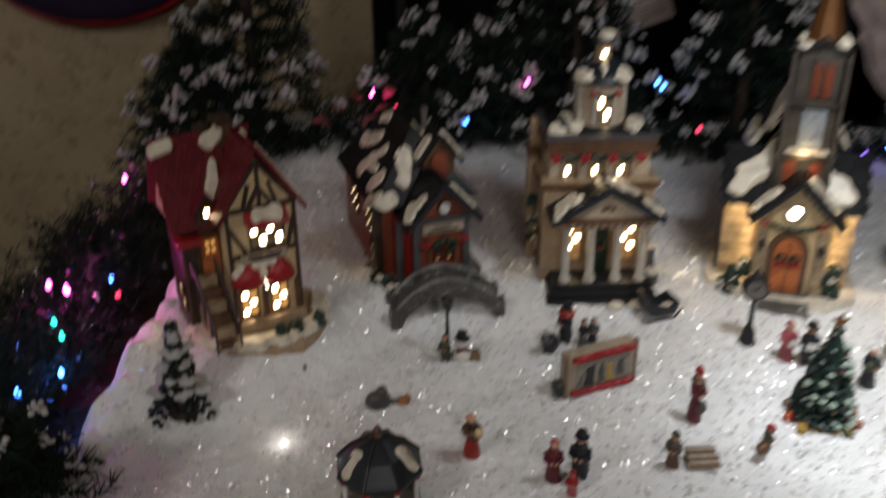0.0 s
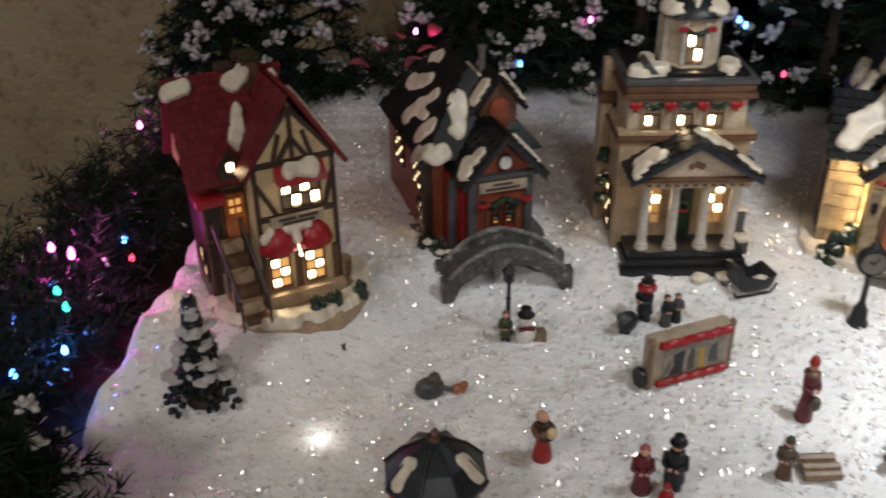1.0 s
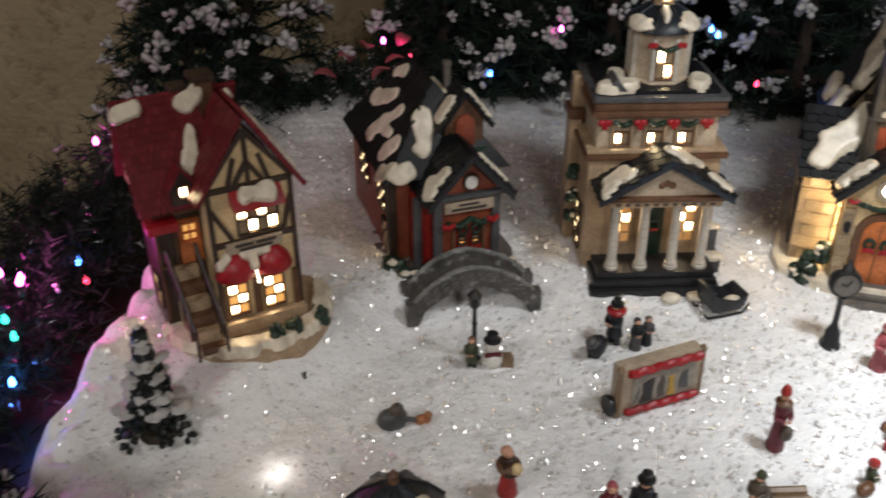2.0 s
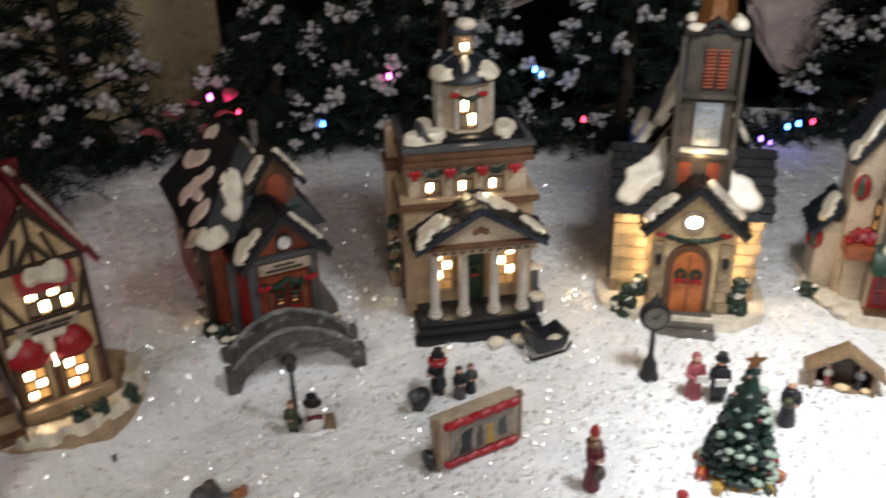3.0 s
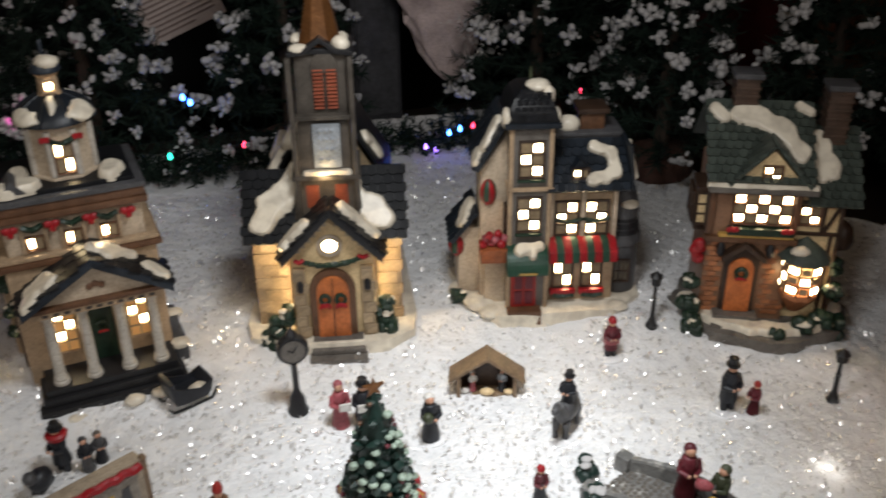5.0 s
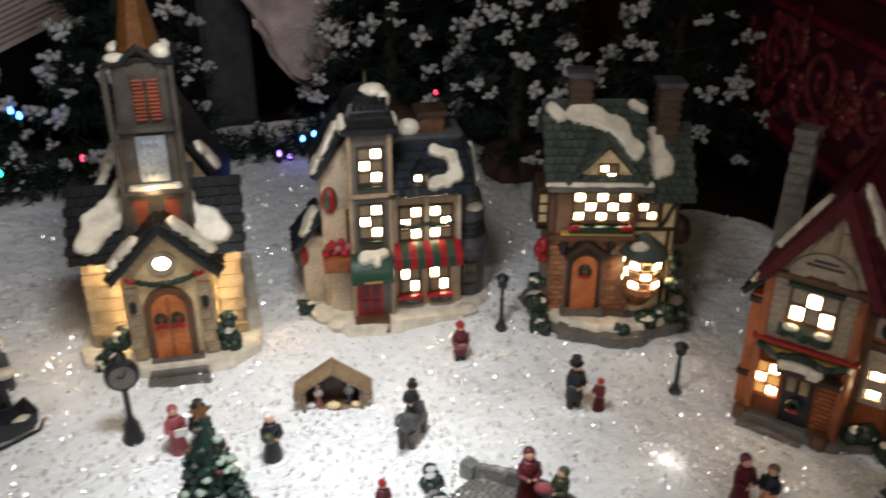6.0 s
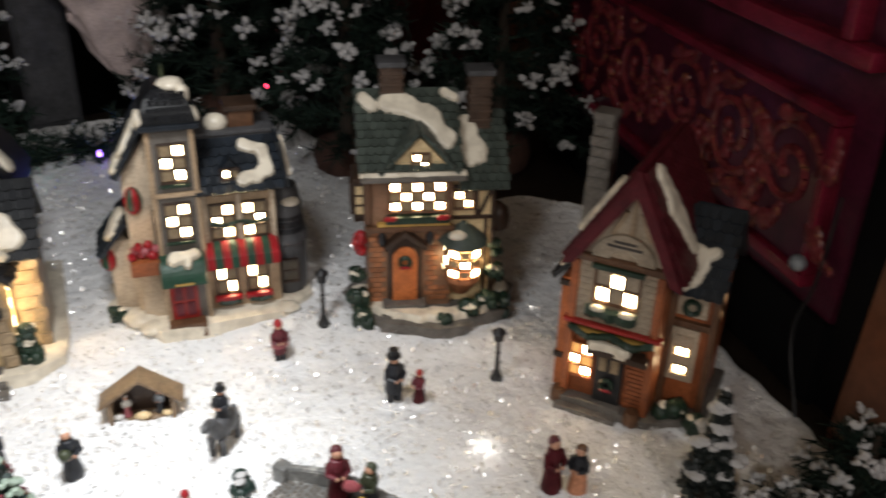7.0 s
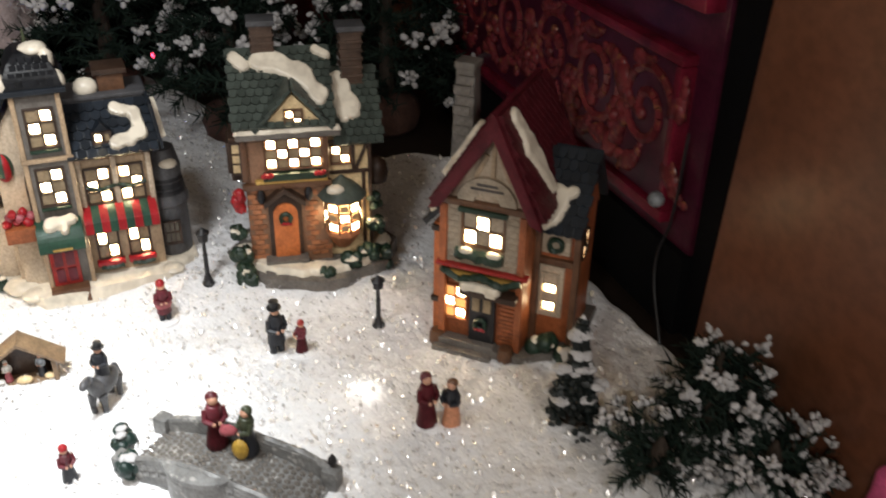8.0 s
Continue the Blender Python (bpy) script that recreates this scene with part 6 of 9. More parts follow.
    window(h, -0.051, -0.043, 0.116, 0.146, 0.012, 1, 3, "none", dim_mat=CREAM)
    window(h, 0.018, 0.046, 0.116, 0.144, -0.053, 3, 2, "none", side="left", dim_mat=PANE_DIM)
    h.scale = (0.95, 1.0, 1.0)
    return h


def house_tavern():
    h = thing("maroon_roof_tavern", 0.903, 0.588, 0.0, -62, "lit ceramic brick tavern with maroon gable roof and blue-black side roof", "ceramic house", "lit village houses")
    plinth(h, [(-0.044, -0.012), (0.044, -0.012), (0.090, 0.016), (0.090, 0.10), (-0.044, 0.10)], -0.015, 0.008, GREY_STONE, label="stone base")
    front = wall_block(h, gable_pts(-0.0375, 0.042, 0.0, 0.138, 0.008, 0.218), 0.0, 0.095, BRICK_RED, label="orange-brown walls")
    boxes("plaster_panel", h, SIGN, [(-0.0335, 0.0365, -0.003, 0.001, 0.086, 0.144)], label="pale stone upper storey")
    bricks(h, -0.0335, 0.0365, 0.086, 0.144, -0.003, 0.008, 0.006, SIGN, 0.0006, holes=[(-0.019, 0.022, 0.095, 0.142)], name="stone")
    for x in (-0.0365, 0.0375):
        boxes("corner_post", h, BRICK_RED, [(x - 0.003, x + 0.004, -0.006, 0.003, 0.006, 0.142)])
    boxes("beam", h, BROWN, [(-0.042, 0.046, -0.007, 0.0, 0.143, 0.149)])
    bm = bmesh.new()
    prism(bm, [(-0.030, 0.149), (0.046 - 0.0, 0.149), (0.030, 0.174), (0.010, 0.208), (-0.016, 0.172)], -0.002, 0.001)
    part("gable_board", bm, TAN_LIGHT, h, bevel=0.0005)
    beams(h, [(0.008, 0.172, 0.008, 0.206), (-0.008, 0.170, 0.002, 0.192), (0.024, 0.170, 0.014, 0.192)], -0.002, mat=TAN, w=0.004)
    bm = bmesh.new()
    n = 12
    prism(bm, [(0.004 + 0.027 * math.cos(math.pi * (1 - k / n)), 0.149 + 0.023 * math.sin(math.pi * (1 - k / n))) for k in range(n + 1)] + [(0.004 + 0.012 * math.cos(math.pi * k / n), 0.149 + 0.009 * math.sin(math.pi * k / n)) for k in range(n + 1)], -0.006, 0.0)
    ob = part("sign_arch", bm, SIGN, h, "arched pale sign with worn lettering", bevel=0.0004)
    for z, half in ((0.1655, 0.0095), (0.1615, 0.0150)):
        boxes("lettering", ob, INK, [(0.004 - half, 0.004 + half, -0.0066, -0.0055, z - 0.0011, z + 0.0011)], bevel=0, uneven=0)
    # roofs
    sl, sr = Vector((0.054, 0, 0.084)), Vector((-0.043, 0, 0.086))
    roof(h, (-0.042, -0.016, 0.146), (0, 0.127, 0), sl, MAROON, t=0.0045, cols=14, rows=13, lift=0.0009, snow=[(0.010, 0.030, 0.014, 0.066, 0.007), (0.012, 0.06, 0.012, 0.078, 0.006)], snow_t=0.005, name="roof")
    roof(h, (0.055, 0.111, 0.144), (0, -0.127, 0), sr, MAROON, t=0.0045, cols=14, rows=13, lift=0.0009, snow=[(0.104, 0.086, 0.100, 0.060, 0.008), (0.098, 0.060, 0.092, 0.036, 0.0115), (0.092, 0.036, 0.088, 0.016, 0.009)], snow_t=0.004, name="roof")
    bm = bmesh.new()
    prism(bm, [(-0.045, 0.142), (-0.042, 0.150), (0.012, 0.234), (0.055, 0.148), (0.058, 0.140), (0.047, 0.144), (0.012, 0.212), (-0.034, 0.146)], -0.020, -0.014)
    part("barge_board", bm, MAROON, h, bevel=0.0006)
    # upper window and planter
    window(h, -0.017, 0.020, 0.108, 0.138, -0.003, 3, 2, "none", frame_mat=BROWN, dim_mat=SIGN)
    for x0, z0 in ((-0.0150, 0.1095), (-0.0035, 0.1235), (0.0085, 0.1095)):
        boxes("lit_pane", h, LIT, [(x0, x0 + 0.0095, -0.0052, -0.003, z0, z0 + 0.0108)], bevel=0.0008, uneven=0)
    boxes("window_head", h, GREEN, [(-0.021, 0.024, -0.010, -0.002, 0.139, 0.1435)])
    bm = bmesh.new()
    tube(bm, [(-0.022, -0.009, 0.100), (0.0, -0.010, 0.0995), (0.022, -0.009, 0.100)], 0.0052, 0.5, step=0.002)
    ob = part("planter", bm, GREEN, h, "dark green planter under the window")
    snow_balls(ob, [((x, -0.011, 0.1045), 0.005, (1.4, 0.9, 0.6)) for x in (-0.012, 0.014)])
    boxes("beam", h, DOOR_RED, [(-0.042, 0.046, -0.009, 0.0, 0.083, 0.0865)])
    garland(h, [(-0.036, -0.009, 0.081), (-0.018, -0.010, 0.074), (0.002, -0.010, 0.080), (0.022, -0.010, 0.074), (0.040, -0.009, 0.081)], 0.003, bows=())
    boxes("beam", h, GOLD, [(-0.030, 0.032, -0.0075, 0.0, 0.0735, 0.0785)])
    boxes("door_canopy", h, TIMBER, [(-0.016, 0.038, -0.016, 0.0, 0.0615, 0.067)])
    snow_patch(h, Vector((-0.010, -0.010, 0.067)), Vector((1, 0, 0)), Vector((0, 1, 0)), Vector((0, 0, 1)), [(0.0, 0.0, 0.026, 0.0, 0.006)], 0.006)
    window(h, -0.035, -0.0135, 0.028, 0.060, 0.0, 2, 3, "even", frame_mat=BRICK_RED, lit_mat=LIT, dim_mat=LIT_WARM)
    door = boxes("door", h, IRON, [(-0.009, 0.016, -0.005, 0.001, 0.010, 0.060)], label="black door with pale panes and wreath")
    for x0 in (-0.006, 0.005):
        boxes("door_pane", door, PANE_DIM, [(x0, x0 + 0.0075, -0.0062, -0.004, 0.042, 0.056)], bevel=0.0003)
    wreath(h, 0.0035, -0.008, 0.030, 0.005)
    bricks(h, 0.018, 0.036, 0.010, 0.066, 0.0, 0.006, 0.0042, BRICK_RED, 0.0014)
    for k in range(3):
        boxes("step", h, GREY_STONE, [(-0.040, 0.018, -0.012 - 0.008 * k, 0.0, -0.015, 0.010 - 0.006 * k)])
    for x, y in ((0.030, -0.010), (-0.040, -0.006)):
        bm = bmesh.new()
        lathe(bm, [(0.005, 0), (0.0075, 0.004), (0.0075, 0.012), (0.006, 0.016)], 10, (x, y, -0.003))
        part("barrel", bm, BROWN, h)
    # left flank, a lit strip along the back and chimney
    boxes("side_annex", h, ORANGE, [(-0.0530, -0.0376, 0.014, 0.056, 0.0, 0.112)], label="orange-brown side annex")
    for z in (0.030, 0.104):
        boxes("beam", h, TIMBER, [(-0.0550, -0.0405, 0.0115, 0.0585, z, z + 0.0055)])
    roof(h, (-0.0585, 0.008, 0.110), (0, 0.054, 0), (0.020, 0, 0.022), IRON, t=0.0035, cols=5, rows=3, snow=[(0.010, 0.016, 0.026, 0.018, 0.008)], snow_t=0.004, name="annex_roof")
    bm = bmesh.new()
    rings = []
    for z, w in ((0.0, 0.014), (0.12, 0.012), (0.235, 0.0085), (0.238, 0.010), (0.243, 0.010)):
        rings.append([bm.verts.new((-0.046 + sx * w, 0.072 + sy * w, z)) for sx, sy in ((-1, -1), (1, -1), (1, 1), (-1, 1))])
    for a, b in zip(rings, rings[1:]):
        for k in range(4):
            bm.faces.new((a[k], a[(k + 1) % 4], b[(k + 1) % 4], b[k]))
    bm.faces.new(rings[0][::-1])
    bm.faces.new(rings[-1])
    part("chimney", bm, GREY_STONE, h, "tapering grey-brown stone chimney", bevel=0.001, uneven=0.0008)
    bricks(h, -0.056, -0.036, 0.14, 0.232, 0.0625, 0.009, 0.009, GREY_STONE, 0.0014, name="stone")
    # side wing
    boxes("wing_wall", h, BRICK_RED, [(0.042, 0.080, 0.026, 0.090, 0.0, 0.126)], label="brick-red side wing")
    roof(h, (0.044, 0.014, 0.122), (0.042, 0, 0), (0, 0.046, 0.060), BLUE_ROOF, t=0.004, cols=5, rows=8, snow=[(0.012, 0.012, 0.014, 0.034, 0.011), (0.014, 0.034, 0.024, 0.037, 0.006)], snow_t=0.004, name="wing_roof")
    roof(h, (0.086, 0.106, 0.122), (-0.042, 0, 0), (0, -0.046, 0.060), BLUE_ROOF, t=0.004, name="wing_roof")
    bm = bmesh.new()
    prism(bm, [(0.020, 0.122), (0.100, 0.122), (0.060, 0.176)], 0.072, 0.080, axis="x")
    part("gable_end", bm, BRICK_RED, h, bevel=0.0008)
    boxes("plaster_panel", h, TAN_LIGHT, [(0.0455, 0.0705, 0.0235, 0.027, 0.034, 0.086)])
    window(h, 0.0520, 0.0650, 0.042, 0.078, 0.0235, 1, 4, "odd", frame_mat=TAN_LIGHT, dim_mat=TAN_LIGHT)
    boxes("plaster_panel", h, TAN_LIGHT, [(0.048, 0.074, 0.0235, 0.027, 0.098, 0.118)])
    wreath(h, 0.061, 0.021, 0.108, 0.006, False)
    for x in (0.0435, 0.0800):
        boxes("corner_post", h, BROWN, [(x - 0.002, x + 0.004, 0.020, 0.028, 0.0, 0.124)])
    boxes("beam", h, BROWN, [(0.042, 0.084, 0.021, 0.027, 0.088, 0.094)])
    window(h, 0.040, 0.055, 0.090, 0.112, 0.080, 2, 2, "odd", side="right")
    shrub(h, 0.060, 0.012, 0.0, 0.014)
    shrub(h, 0.080, 0.006, 0.0, 0.012)
    h.scale = (0.96, 1.0, 1.0)
    return h


house_tudor_shop()
house_school()
house_bank()
house_church()
house_corner_shop()
house_green_roof()
house_tavern()

# ------------------------------------------------------------------ small pieces standing in the snow


def stand(name, x, y, turn, label, category, group="", sink=0.001):
    return thing(name, x, y, ground_z(x, y) - sink, turn, label, category, group)


def one_mesh(name, bm, mats, x, y, turn, label, category, group="", sink=0.001):
    ob = part(name, bm, mats, None, label, uneven=0.0009)
    ob.matrix_basis = pose(x, y, ground_z(x, y) - sink, 0, 0, turn)
    return tagged(ob, category=category, group=group)


def add_figure(bm, x, y, h, turn, skirt=True, hat="bonnet", coat=0, low=1, skin=2, top=3, z=0.0, bow=0.0):
    """A plain painted shape of a figure, added to a mesh: coat, skirt or trousers, head and hat."""
    c, s = math.cos(radians(turn)), math.sin(radians(turn))

    def at(px, py, pz):
        return (x + (c * px - s * py) * h, y + (s * px + c * py) * h, z + pz * h)
    if skirt:
        lathe(bm, [(0.155 * h, 0), (0.168 * h, 0.03 * h), (0.150 * h, 0.16 * h), (0.122 * h, 0.34 * h), (0.09 * h, 0.5 * h)], 12, (x, y, z), mi=low)
        lathe(bm, [(0.10 * h, 0.47 * h), (0.122 * h, 0.56 * h), (0.132 * h, 0.66 * h), (0.10 * h, 0.745 * h), (0.05 * h, 0.77 * h)], 12, (x, y, z), mi=coat)
    else:
        for d in (-1, 1):
            rod(bm, at(0.065 * d, 0.0, 0.0), at(0.07 * d, 0.0, 0.34), 0.058 * h, 0.07 * h, 8, low)
        lathe(bm, [(0.150 * h, 0.24 * h), (0.138 * h, 0.36 * h), (0.115 * h, 0.5 * h), (0.134 * h, 0.66 * h), (0.10 * h, 0.745 * h), (0.05 * h, 0.77 * h)], 12, (x, y, z), mi=coat)
    for d in (-1, 1):
        rod(bm, at(0.125 * d, 0.0, 0.68), at(0.15 * d, -0.06, 0.52), 0.046 * h, 0.043 * h, 7, coat)
        rod(bm, at(0.15 * d, -0.06, 0.53), at(0.05 * d, -0.17 - bow, 0.52), 0.045 * h, 0.035 * h, 7, coat)
        ball(bm, at(0.045 * d, -0.18 - bow, 0.52), 0.035 * h, skin, 1)
    ball(bm, at(0, -0.01, 0.835), 0.082 * h, skin, 2)
    if hat == "bonnet":
        ball(bm, at(0, 0.025, 0.855), 0.098 * h, top, 2, (1, 0.9, 1))
    elif hat == "top":
        lathe(bm, [(0.125 * h, 0), (0.125 * h, 0.015 * h), (0.078 * h, 0.02 * h), (0.082 * h, 0.12 * h), (0.07 * h, 0.125 * h)], 12, (x, y, z + 0.885 * h), mi=top)
    elif hat == "cap":
        lathe(bm, [(0.092 * h, 0), (0.095 * h, 0.03 * h), (0.07 * h, 0.09 * h), (0.02 * h, 0.13 * h)], 12, (x, y, z + 0.865 * h), mi=top)


def foot(bm, rx, ry, mi):
    lathe(bm, [(1.0, -0.004), (1.0, 0.0012), (0.8, 0.0022)], 16, (0, 0, 0), mi=mi, sx=rx, sy=ry)


def figurine(x, y, turn, label, people, foot_size=(0.014, 0.012), name="figurine", extra=None):
    bm = bmesh.new()
    mats = []

    def slot(m):
        if m not in mats:
            mats.append(m)
        return mats.index(m)
    foot(bm, *foot_size, slot(SNOW))
    for px, py, h, t, skirt, hat, coat, low, top in people:
        add_figure(bm, px, py, h, t, skirt, hat, slot(coat), slot(low), slot(SKIN), slot(top))
    if extra:
        extra(bm, slot)
    return one_mesh(name, bm, mats, x, y, turn, label, "figurine", "figurines in the snow")


def extra_child_box(bm, slot):
    bx(bm, 0.014, 0.024, -0.006, 0.004, 0, 0.012, slot(WOOD))


figurine(0.093, 0.779, 12, "painted figurine with a green coat beside a white snowman", [(-0.012, 0, 0.036, -20, False, "bonnet", OLIVE, NAVY, BROWN)], (0.026, 0.014),
         extra=lambda bm, slot: (ball(bm, (0.006, 0, 0.009), 0.010, slot(WHITE)), ball(bm, (0.006, 0, 0.023), 0.007, slot(WHITE)), lathe(bm, [(0.008, 0), (0.008, 0.001), (0.005, 0.002), (0.005, 0.008)], 10, (0.006, 0, 0.028), slot(IRON)), bx(bm, -0.001, 0.013, -0.007, -0.004, 0.015, 0.018, slot(PLUM)), extra_child_box(bm, slot)))
figurine(0.028, 0.700, 20, "dark kneeling figurine beside a small brown animal", [], (0.022, 0.010),
         extra=lambda bm, slot: (ball(bm, (-0.008, 0, 0.009), 0.011, slot(GREY_DARK), 2, (1.2, 0.8, 1)), ball(bm, (-0.004, -0.002, 0.019), 0.006, slot(FUR)), rod(bm, (-0.002, -0.004, 0.012), (0.010, -0.006, 0.008), 0.0025, 0.002, 8, slot(GREY_DARK)), ball(bm, (0.016, -0.004, 0.006), 0.0055, slot(BRICK), 2, (1.4, 0.8, 0.9)), ball(bm, (0.020, -0.006, 0.011), 0.0035, slot(BRICK))))
figurine(0.112, 0.628, 35, "painted figurine in a dark shawl and red skirt", [(0, 0, 0.048, 30, True, "bonnet", TIMBER, DOOR_RED, SKIN)], extra=lambda bm, slot: (lathe(bm, [(0.009, 0), (0.0095, 0.003), (0.0075, 0.006)], 12, (0, 0, 0.0265), slot(BROWN)), ball(bm, (0.002, -0.008, 0.030), 0.0045, slot(CREAM))))
figurine(0.194, 0.598, -10, "painted figurine couple in plum and black with a child in red", [(-0.012, 0, 0.046, 10, True, "bonnet", PLUM, PLUM, ROSE), (0.010, 0.006, 0.052, -10, False, "top", NAVY, NAVY, IRON), (0.006, -0.016, 0.028, 0, True, "cap", RED, ROSE, RED)], (0.026, 0.022))
figurine(0.300, 0.622, 5, "painted figurine in brown with a loaded sledge", [(-0.013, 0, 0.040, -30, True, "cap", FUR, BROWN, OLIVE)], (0.026, 0.012),
         extra=lambda bm, slot: [rod(bm, (0.000, -0.006 + 0.005 * k, 0.007 + 0.003 * (k % 2)), (0.026, -0.006 + 0.005 * k, 0.008 + 0.003 * (k % 2)), 0.0042, 0.0042, 8, slot(WOOD)) for k in range(4)])
tall = figurine(0.319, 0.690, 10, "tall painted figurine in plum coat and red hat", [(0, 0, 0.058, 10, True, "cap", PLUM, PLUM, DOOR_RED)], extra=lambda bm, slot: (ball(bm, (0.004, -0.010, 0.020), 0.006, slot(FUR)), lathe(bm, [(0.0085, 0), (0.009, 0.002), (0.006, 0.004)], 10, (0, 0, 0.041), slot(BROWN))))
tall.scale = (0.76, 0.76, 1.10)
figurine(0.374, 0.646, 40, "crouching painted figurine in green with red cap", [(0, 0, 0.032, 40, False, "cap", OLIVE, FUR, DOOR_RED)], extra=lambda bm, slot: (ball(bm, (-0.011, -0.004, 0.014), 0.007, slot(BROWN), 2, (1.3, 0.8, 0.8)), ball(bm, (0.010, 0.004, 0.020), 0.0045, slot(RED))))
figurine(0.198, 0.806, -25, "dark painted figurine with red scarf pushing a black cart", [(0.004, 0.014, 0.050, -20, False, "top", NAVY, NAVY, IRON)], (0.018, 0.024),
         extra=lambda bm, slot: (lathe(bm, [(0.0085, 0), (0.009, 0.003), (0.007, 0.005)], 10, (0.004, 0.014, 0.036), slot(RED)), ball(bm, (-0.004, -0.008, 0.011), 0.010, slot(NAVY), 2, (0.9, 1.2, 1)), ball(bm, (-0.006, -0.018, 0.020), 0.006, slot(GREY_DARK)), bx(bm, -0.009, 0.001, -0.016, 0.004, 0.001, 0.005, slot(IRON))))
figurine(0.230, 0.812, 15, "dark painted figurine with a grey hood", [(-0.004, 0, 0.036, 0, True, "bonnet", NAVY, GREY_DARK, IRON), (0.008, 0.004, 0.034, 0, True, "bonnet", GREY_DARK, NAVY, FUR)], (0.018, 0.012))
figurine(0.440, 0.792, -8, "painted carol singers in rose and black", [(-0.008, 0, 0.050, 10, True, "bonnet", ROSE, ROSE, ROSE), (0.012, -0.006, 0.052, -10, False, "top", NAVY, NAVY, IRON)], (0.024, 0.015),
         extra=lambda bm, slot: (bx(bm, -0.009, 0.001, -0.013, -0.011, 0.025, 0.032, slot(WHITE)), bx(bm, 0.006, 0.016, -0.019, -0.017, 0.026, 0.033, slot(WHITE))))
figurine(0.499, 0.750, -5, "painted figurine in long black coat with white hair", [(0, 0, 0.050, 5, True, "bonnet", NAVY, NAVY, WHITE)], extra=lambda bm, slot: (ball(bm, (-0.004, -0.009, 0.030), 0.005, slot(OLIVE)),))
figurine(0.553, 0.650, 0, "painted child figurine in dark coat and red cap", [(0, 0, 0.036, 0, True, "cap", PLUM, NAVY, RED)])
figurine(0.700, 0.802, -15, "painted child figurine in red and plum", [(0, 0, 0.046, 0, False, "cap", PLUM, NAVY, RED)], extra=lambda bm, slot: (lathe(bm, [(0.0082, 0), (0.0085, 0.006)], 10, (0, 0, 0.018), slot(ROSE)),))
figurine(0.765, 0.690, -35, "painted figurine in top hat with a child in maroon", [(-0.010, 0, 0.055, 30, False, "top", NAVY, NAVY, IRON), (0.012, 0, 0.036, -50, True, "cap", PLUM, MAROON, DOOR_RED)], (0.026, 0.014))
figurine(0.805, 0.530, -40, "painted figurine couple in maroon and in black with peach skirt", [(-0.008, 0, 0.054, 30, True, "bonnet", MAROON, MAROON, PLUM), (0.012, 0, 0.048, -30, True, "bonnet", NAVY, PEACH, BROWN)], (0.026, 0.014))


def build_horse_rider():
    bm = bmesh.new()
    mats = [FUR, NAVY, SKIN, IRON, SNOW]
    mats[0] = GREY_DARK
    foot(bm, 0.026, 0.012, 4)
    ball(bm, (0, 0, 0.024), 0.0105, 0, 3, (1.7, 0.85, 0.95))
    for x, y, dx in ((-0.013, 0.004, -0.003), (-0.012, -0.004, 0.001), (0.012, 0.004, 0.002), (0.013, -0.004, -0.001)):
        rod(bm, (x, y, 0.020), (x + dx, y, 0.010), 0.0042, 0.0026, 8, 0)
        rod(bm, (x + dx, y, 0.010), (x + dx * 0.4, y, 0.0), 0.0026, 0.0028, 8, 0)
    rod(bm, (-0.013, 0, 0.027), (-0.022, 0, 0.040), 0.0068, 0.0042, 10, 0)
    ball(bm, (-0.0255, 0, 0.0395), 0.0046, 0, 2, (1.6, 0.8, 0.9))
    rod(bm, (0.017, 0, 0.028), (0.024, 0, 0.012), 0.0028, 0.0016, 8, 0)
    add_figure(bm, 0.0, 0.0, 0.040, -90, False, "top", 1, 1, 2, 3, z=0.022)
    one_mesh("figurine", bm, mats, 0.610, 0.717, 40, "painted figurine of a rider in top hat on a dark horse", "figurine", "figurines in the snow")


build_horse_rider()


def street_lamp(x, y, h, label="black iron street lamp standing in the snow"):
    t = stand("street_lamp", x, y, 0, label, "street lamp", "street lamps")
    bm = bmesh.new()
    lathe(bm, [(0.0062, -0.003), (0.0062, 0.002), (0.0045, 0.004), (0.0036, 0.008), (0.0024, 0.011), (0.0021, h * 0.5), (0.0028, h * 0.52), (0.0019, h * 0.54), (0.0018, h * 0.74), (0.0026, h * 0.76)], 12)
    part("post", bm, IRON, t)
    bm = bmesh.new()
    lathe(bm, [(0.0028, h * 0.74), (0.0050, h * 0.77), (0.0058, h * 0.90), (0.0046, h * 0.91)], 6)
    part("lantern", bm, IRON, t, "dark lantern glass")
    bm = bmesh.new()
    lathe(bm, [(0.0072, h * 0.905), (0.0060, h * 0.93), (0.0026, h * 0.97), (0.0011, h)], 6)
    part("lantern_cap", bm, IRON, t)
    return t


street_lamp(0.754, 0.818, 0.062)
street_lamp(0.853, 0.673, 0.056)
street_lamp(0.083, 0.790, 0.074)


